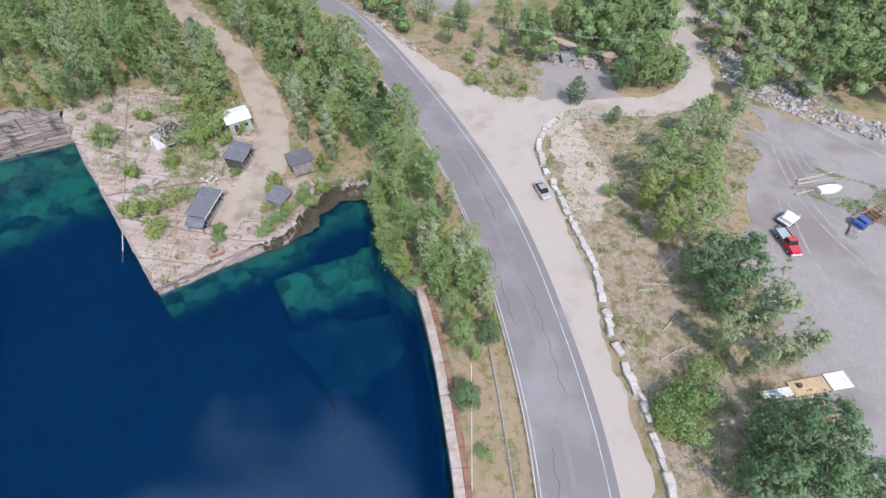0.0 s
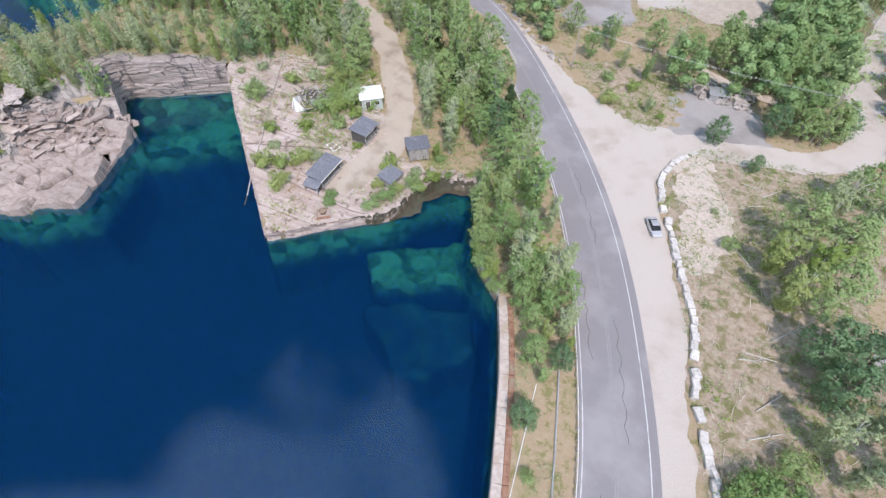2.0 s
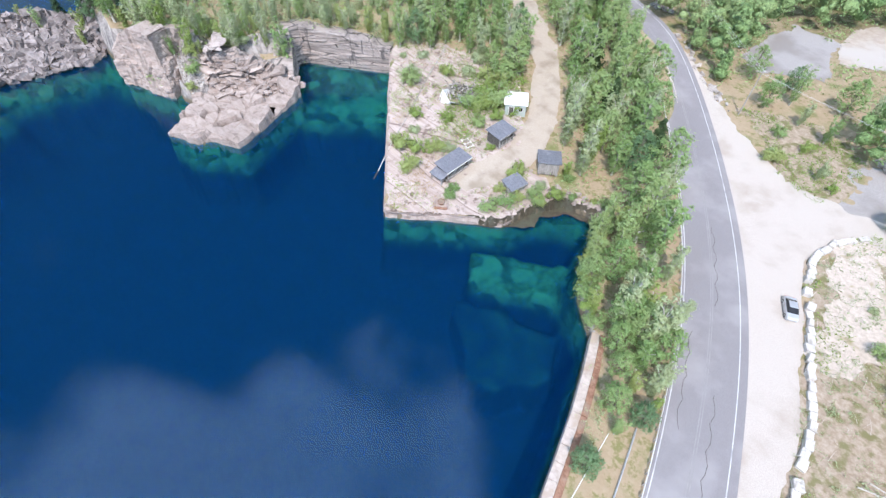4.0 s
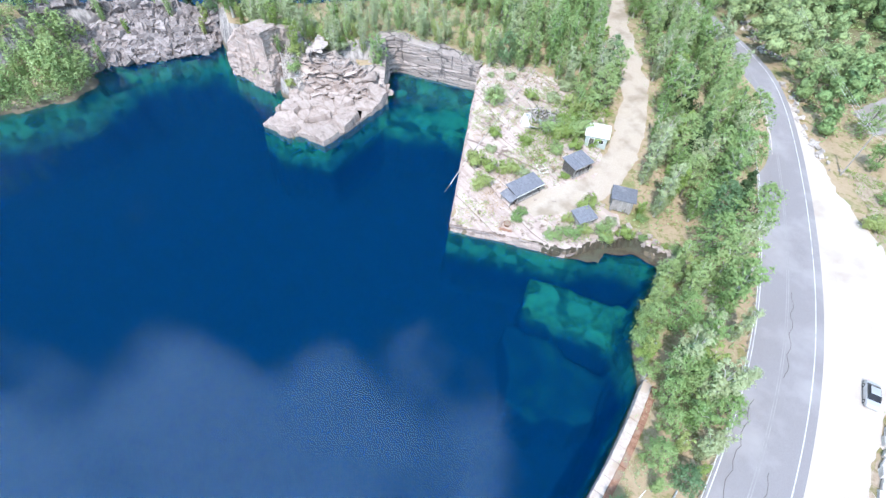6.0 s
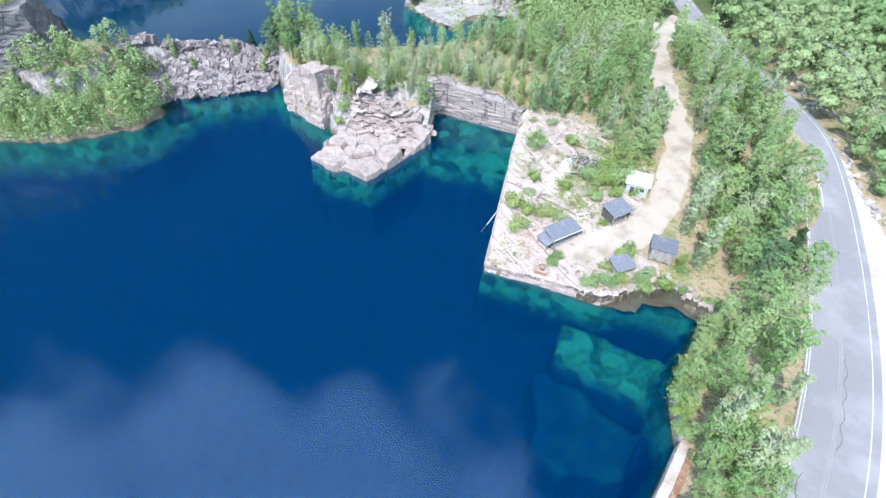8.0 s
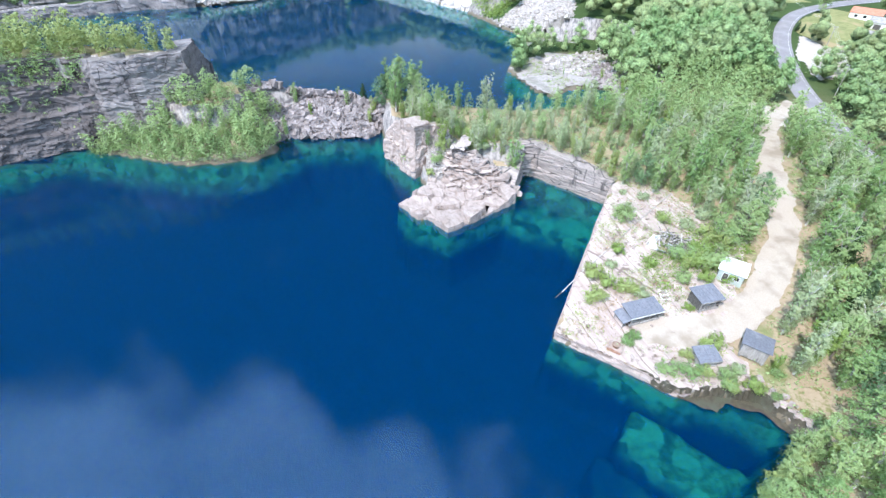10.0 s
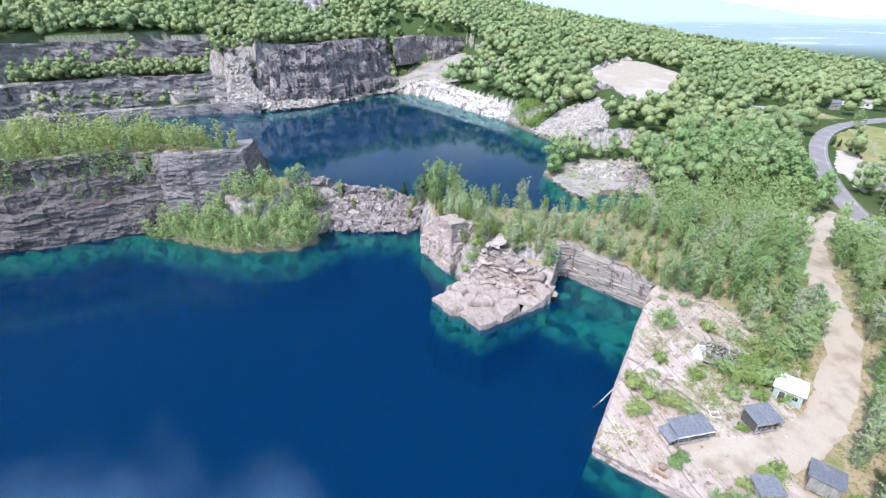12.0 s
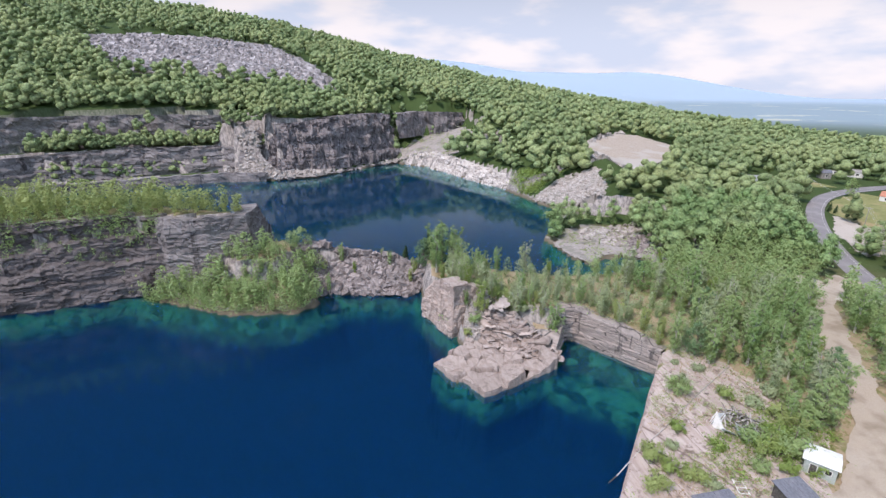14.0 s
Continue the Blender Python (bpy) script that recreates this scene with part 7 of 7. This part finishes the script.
for k, (x, y, turn, ln) in enumerate(((65.3, 74.3, 18, 9.5), (64.0, 73.0, 15, 9.0), (65, 75.4, 22, 8.0), (62.5, 71.2, 24, 6.5))):
    log = thing("log", "grey stripped log lying in the yard", "log", "logs in the yard", (x, y, at_ground(x, y) + 0.2), turn)
    part("stem", bar(bmesh.new(), (-ln / 2, 0, 0.05), (ln / 2, 0, 0.02), 0.2, 0.13, 8), M_TIMBER, log)
    part("cut_end", bar(bmesh.new(), (-ln / 2 - 0.02, 0, 0.05), (-ln / 2, 0, 0.05), 0.185, 0.185, 8), M_PLY, log)
for k, (x0, y0, x1, y1) in enumerate(((31.9, 50.0, 37.6, 56.0), (30.2, 81.5, 33.3, 84.5), (28, 78, 30.5, 79), (27, 84, 30, 83.2), (29, 33.5, 33, 36), (27.5, 45, 31.5, 46.2), (28.5, 46.5, 32.5, 46.6), (29.5, 21, 33.5, 17.5), (30, 38, 33, 41.5), (26.5, 66, 29, 62.5))):
    log = thing("dead_branch", "bleached dead branch lying in dry grass", "branch", "dead branches", ((x0 + x1) / 2, (y0 + y1) / 2, at_ground((x0 + x1) / 2, (y0 + y1) / 2) + 0.12), math.degrees(math.atan2(y1 - y0, x1 - x0)))
    ln = math.hypot(x1 - x0, y1 - y0)
    part("stem", bar(bmesh.new(), (-ln / 2, 0, 0), (ln / 2, 0, 0.25), 0.11, 0.05, 6), M_BIRCH, log)
    for s in (-1, 1):
        part("twig", bar(bmesh.new(), (ln * 0.1 * s, 0, 0.12), (ln * 0.1 * s + ln * 0.22, s * ln * 0.14, 0.3), 0.05, 0.02, 5), M_BIRCH, log)

# a wrecked machine at the edge of the yard
wreckage = thing("scrap_truck", "blue scrap truck with a rusty orange steel frame", "truck", at=(69.4, 64.2, at_ground(69.4, 64.2) + 0.05), turn=214)
part("cab", loft([(0.7, 0.95, 0.85, 0.5, 1.5), (1.4, 1.0, 0.85, 0.45, 2.0), (2.2, 1.0, 0.85, 0.45, 1.9), (2.9, 0.95, 0.8, 0.5, 1.2)]), M_BLUEPAINT, wreckage, "faded blue cab")
part("windscreen", box(bmesh.new(), (0.05, 1.5, 0.5), (2.52, 0, 1.55), (0, -32, 0)), M_GLASS, wreckage)
part("bed", box(bmesh.new(), (3.6, 1.5, 0.2), (-1.3, 0, 0.8), bevel=0.02), M_DARKWOOD, wreckage)
for s in (-1, 1):
    part("beam", box(bmesh.new(), (4.4, 0.16, 0.2), (-1.6, s * 1.1, 1.5), (0, 4, 0)), M_ORANGE, wreckage, "rusty orange side beam")
for i in range(6):
    part("cross_beam", box(bmesh.new(), (0.12, 2.3, 0.14), (-3.7 + i * 0.85, 0, 1.62 - i * 0.06)), M_ORANGE, wreckage)
    part("upright", box(bmesh.new(), (0.12, 0.12, 0.8), (-3.7 + i * 0.85, 1.1 if i % 2 else -1.1, 1.1)), M_ORANGE, wreckage)
wheels(wreckage, [(a, b) for a in (-2.2, 1.9) for b in (-0.95, 0.95)], 0.42)
for x, y, turn, mat, lab in ((73.5, 57.5, 20, M_WHITEPAINT, "white sheet lying on scrap at the yard's edge"), (66.4, 61.3, 50, M_GREYWOOD, "grey plank pile beside the scrap truck")):
    pile = thing("sheet_pile", lab, "sheet", at=(x, y, at_ground(x, y) + 0.1), turn=turn)
    for i in range(3):
        part("sheet", box(bmesh.new(), (3.0, 1.4, 0.12), (0.1 * i, 0.08 * i, 0.1 + 0.13 * i), (0, 2 * i, 3 * i), 0.01), mat if i == 2 else M_TIMBER, pile)

# boards laid out beside the trees
deck = thing("board_stack", "plywood and white sheets laid out on the gravel", "boards", at=(48.3, 31.6, at_ground(48.3, 31.6) + 0.12), turn=14)
for ox, oy, sx, sy, mat, lab in ((-4.8, -0.4, 4.6, 1.3, M_WHITEWOOD, "white sheet"), (0.1, 0, 5.4, 2.1, M_PLY, "bare tan plywood sheet"), (4.6, 0.2, 3.2, 2.4, M_WHITEWOOD, "white sheet")):
    part("sheet", box(bmesh.new(), (sx, sy, 0.12), (ox, oy, 0.12), (0, 0, 2), 0.01), mat, deck, lab)
    for i in range(3):
        part("bearer", box(bmesh.new(), (0.12, sy, 0.12), (ox + (i - 1) * sx * 0.4, oy, 0.0)), M_TIMBER, deck)
bm = bmesh.new()
bmesh.ops.create_cone(bm, cap_ends=True, segments=12, radius1=0.35, radius2=0.3, depth=0.4, matrix=pose(-1.3, 0.2, 0.4))
part("bucket", bm, M_DARKWOOD, deck, "dark bucket on the plywood")

shack = gabled("scrap_shack", 20.2, 112.0, 10, 3.6, 3.2, 1.7, 2.0, M_STEEL, M_STEEL, "small grey metal shack among waste heaps", "shack", openings=(("a", 0.4, 0.9, 1.5, 0.1, "door"),))


# ---- poles and wires ----
def pole(x, y, high, label, arms=1, turn=0):
    z = at_ground(x, y)
    p = thing("utility_pole", label, "pole", "utility poles", (x, y, z), turn)
    part("shaft", bar(bmesh.new(), (0, 0, -0.6), (0, 0, high), 0.17, 0.11, 8), M_POLE, p)
    for i in range(arms):
        a = part("crossarm", box(bmesh.new(), (2.4, 0.11, 0.13), (0, 0.1, high - 0.4 - i * 0.8)), M_POLE, p)
        for k in (-1.05, -0.35, 0.35, 1.05):
            part("insulator", bar(bmesh.new(), (k, 0.1, high - 0.34 - i * 0.8), (k, 0.1, high - 0.14 - i * 0.8), 0.06, 0.04, 6), M_STEEL, a)
    return p


POLES = [((-13.0, 111.5), 10.5), ((39.3, 103.5), 11), ((72, 66), 11), ((-56, 162), 10.5), ((-113, 184), 10.5), ((-152, 226), 10.5), ((-215, 262), 10.5), ((52, 150), 11)]
for (px, py), high in POLES:
    pole(px, py, high, "grey wooden utility pole beside the road" if px < 0 else "grey wooden utility pole by the track", turn=30)
pole(-213.2, 264.5, 10.0, "leaning brace pole beside the road", 1, 60)


def wires(a, b, ha, hb, spread, count, sag, label):
    w = thing("overhead_wires", label, "wires")
    a, b = Vector((*a, at_ground(*a) + ha)), Vector((*b, at_ground(*b) + hb))
    side = Vector((-(b - a).y, (b - a).x, 0)).normalized()
    for i in range(count):
        off = side * (spread * ((i + 0.5) / count - 0.5) if count > 1 else 0)
        pts = [a.lerp(b, k / 12) + off - Vector((0, 0, sag * 4 * (k / 12) * (1 - k / 12))) for k in range(13)]
        line_part = new("wire", mesh_data("wire", *tube(pts, 0.032, 0.032, 4), M_WIRE))
        line_part.parent = w


wires((46.5, 150), (72, 66), 10.8, 10.8, 2.3, 5, 1.2, "five grey power lines over the dirt track")
wires((72, 66), (96, 8), 10.8, 10.8, 2.3, 5, 1.2, "five grey power lines over the yard")
wires((-13, 111.5), (39.3, 103.5), 10.0, 10.4, 0.8, 2, 0.9, "two thin wires over the gravel clearing")
wires((39.3, 103.5), (72, 66), 10.4, 10.2, 0.6, 2, 0.8, "two thin wires beside the yard")
wires((-13, 111.5), (-56, 162), 10.2, 10.2, 2.0, 3, 0.9, "power lines along the road")
wires((-56, 162), (-113, 184), 10.2, 10.2, 2.0, 3, 0.9, "power lines along the road")
wires((-113, 184), (-152, 226), 10.2, 10.2, 2.0, 3, 0.9, "power lines along the road")
wires((-152, 226), (-215, 262), 10.2, 10.2, 2.0, 3, 0.9, "power lines along the road")

# ---- houses at the bend ----
gabled("house", -232, 248, 62, 16, 9, 3.4, 5.6, M_WHITEWOOD, M_STEEL, "long low building with a pale metal roof", "house", openings=(("a", 2, 1.2, 1.2, 1.2, "window"), ("b", -3, 1.2, 1.2, 1.2, "window")))
gabled("house", -258, 352, 30, 22, 8, 3.0, 4.6, M_WHITEWOOD, M_GREYWOOD, "long white house among the trees", "house", openings=tuple((s, k, 1.4, 1.2, 1.1, "window") for s in "ab" for k in (-8, -4, 0, 4, 8)))
gabled("house", -186, 296, 24, 14, 8, 3.0, 5.2, M_WHITEWOOD, M_TERRACOTTA, "white house with a reddish roof", "house", openings=tuple((s, k, 1.4, 1.2, 1.1, "window") for s in "ab" for k in (-4, 0, 4)))
gabled("house", -172, 286, 24, 8, 8, 3.0, 5.0, M_WHITEWOOD, M_GREYWOOD, "white garage with a grey roof", "garage", openings=(("a", 0, 3, 2.3, 0.1, "door"),))
gabled("house", -248, 322, 70, 6, 5, 4.0, 5.6, M_GREYWOOD, M_ROOF, "narrow grey house near the bend", "house", openings=(("a", 0, 1.2, 1.2, 1.4, "window"), ("d", 0, 1.2, 1.2, 1.4, "window")))
gabled("house", -162, 262, 40, 6, 5, 2.4, 3.6, M_WHITEWOOD, M_GREYWOOD, "small white outbuilding on the lawn", "shed", openings=(("a", 0, 1.0, 1.9, 0.1, "door"),))
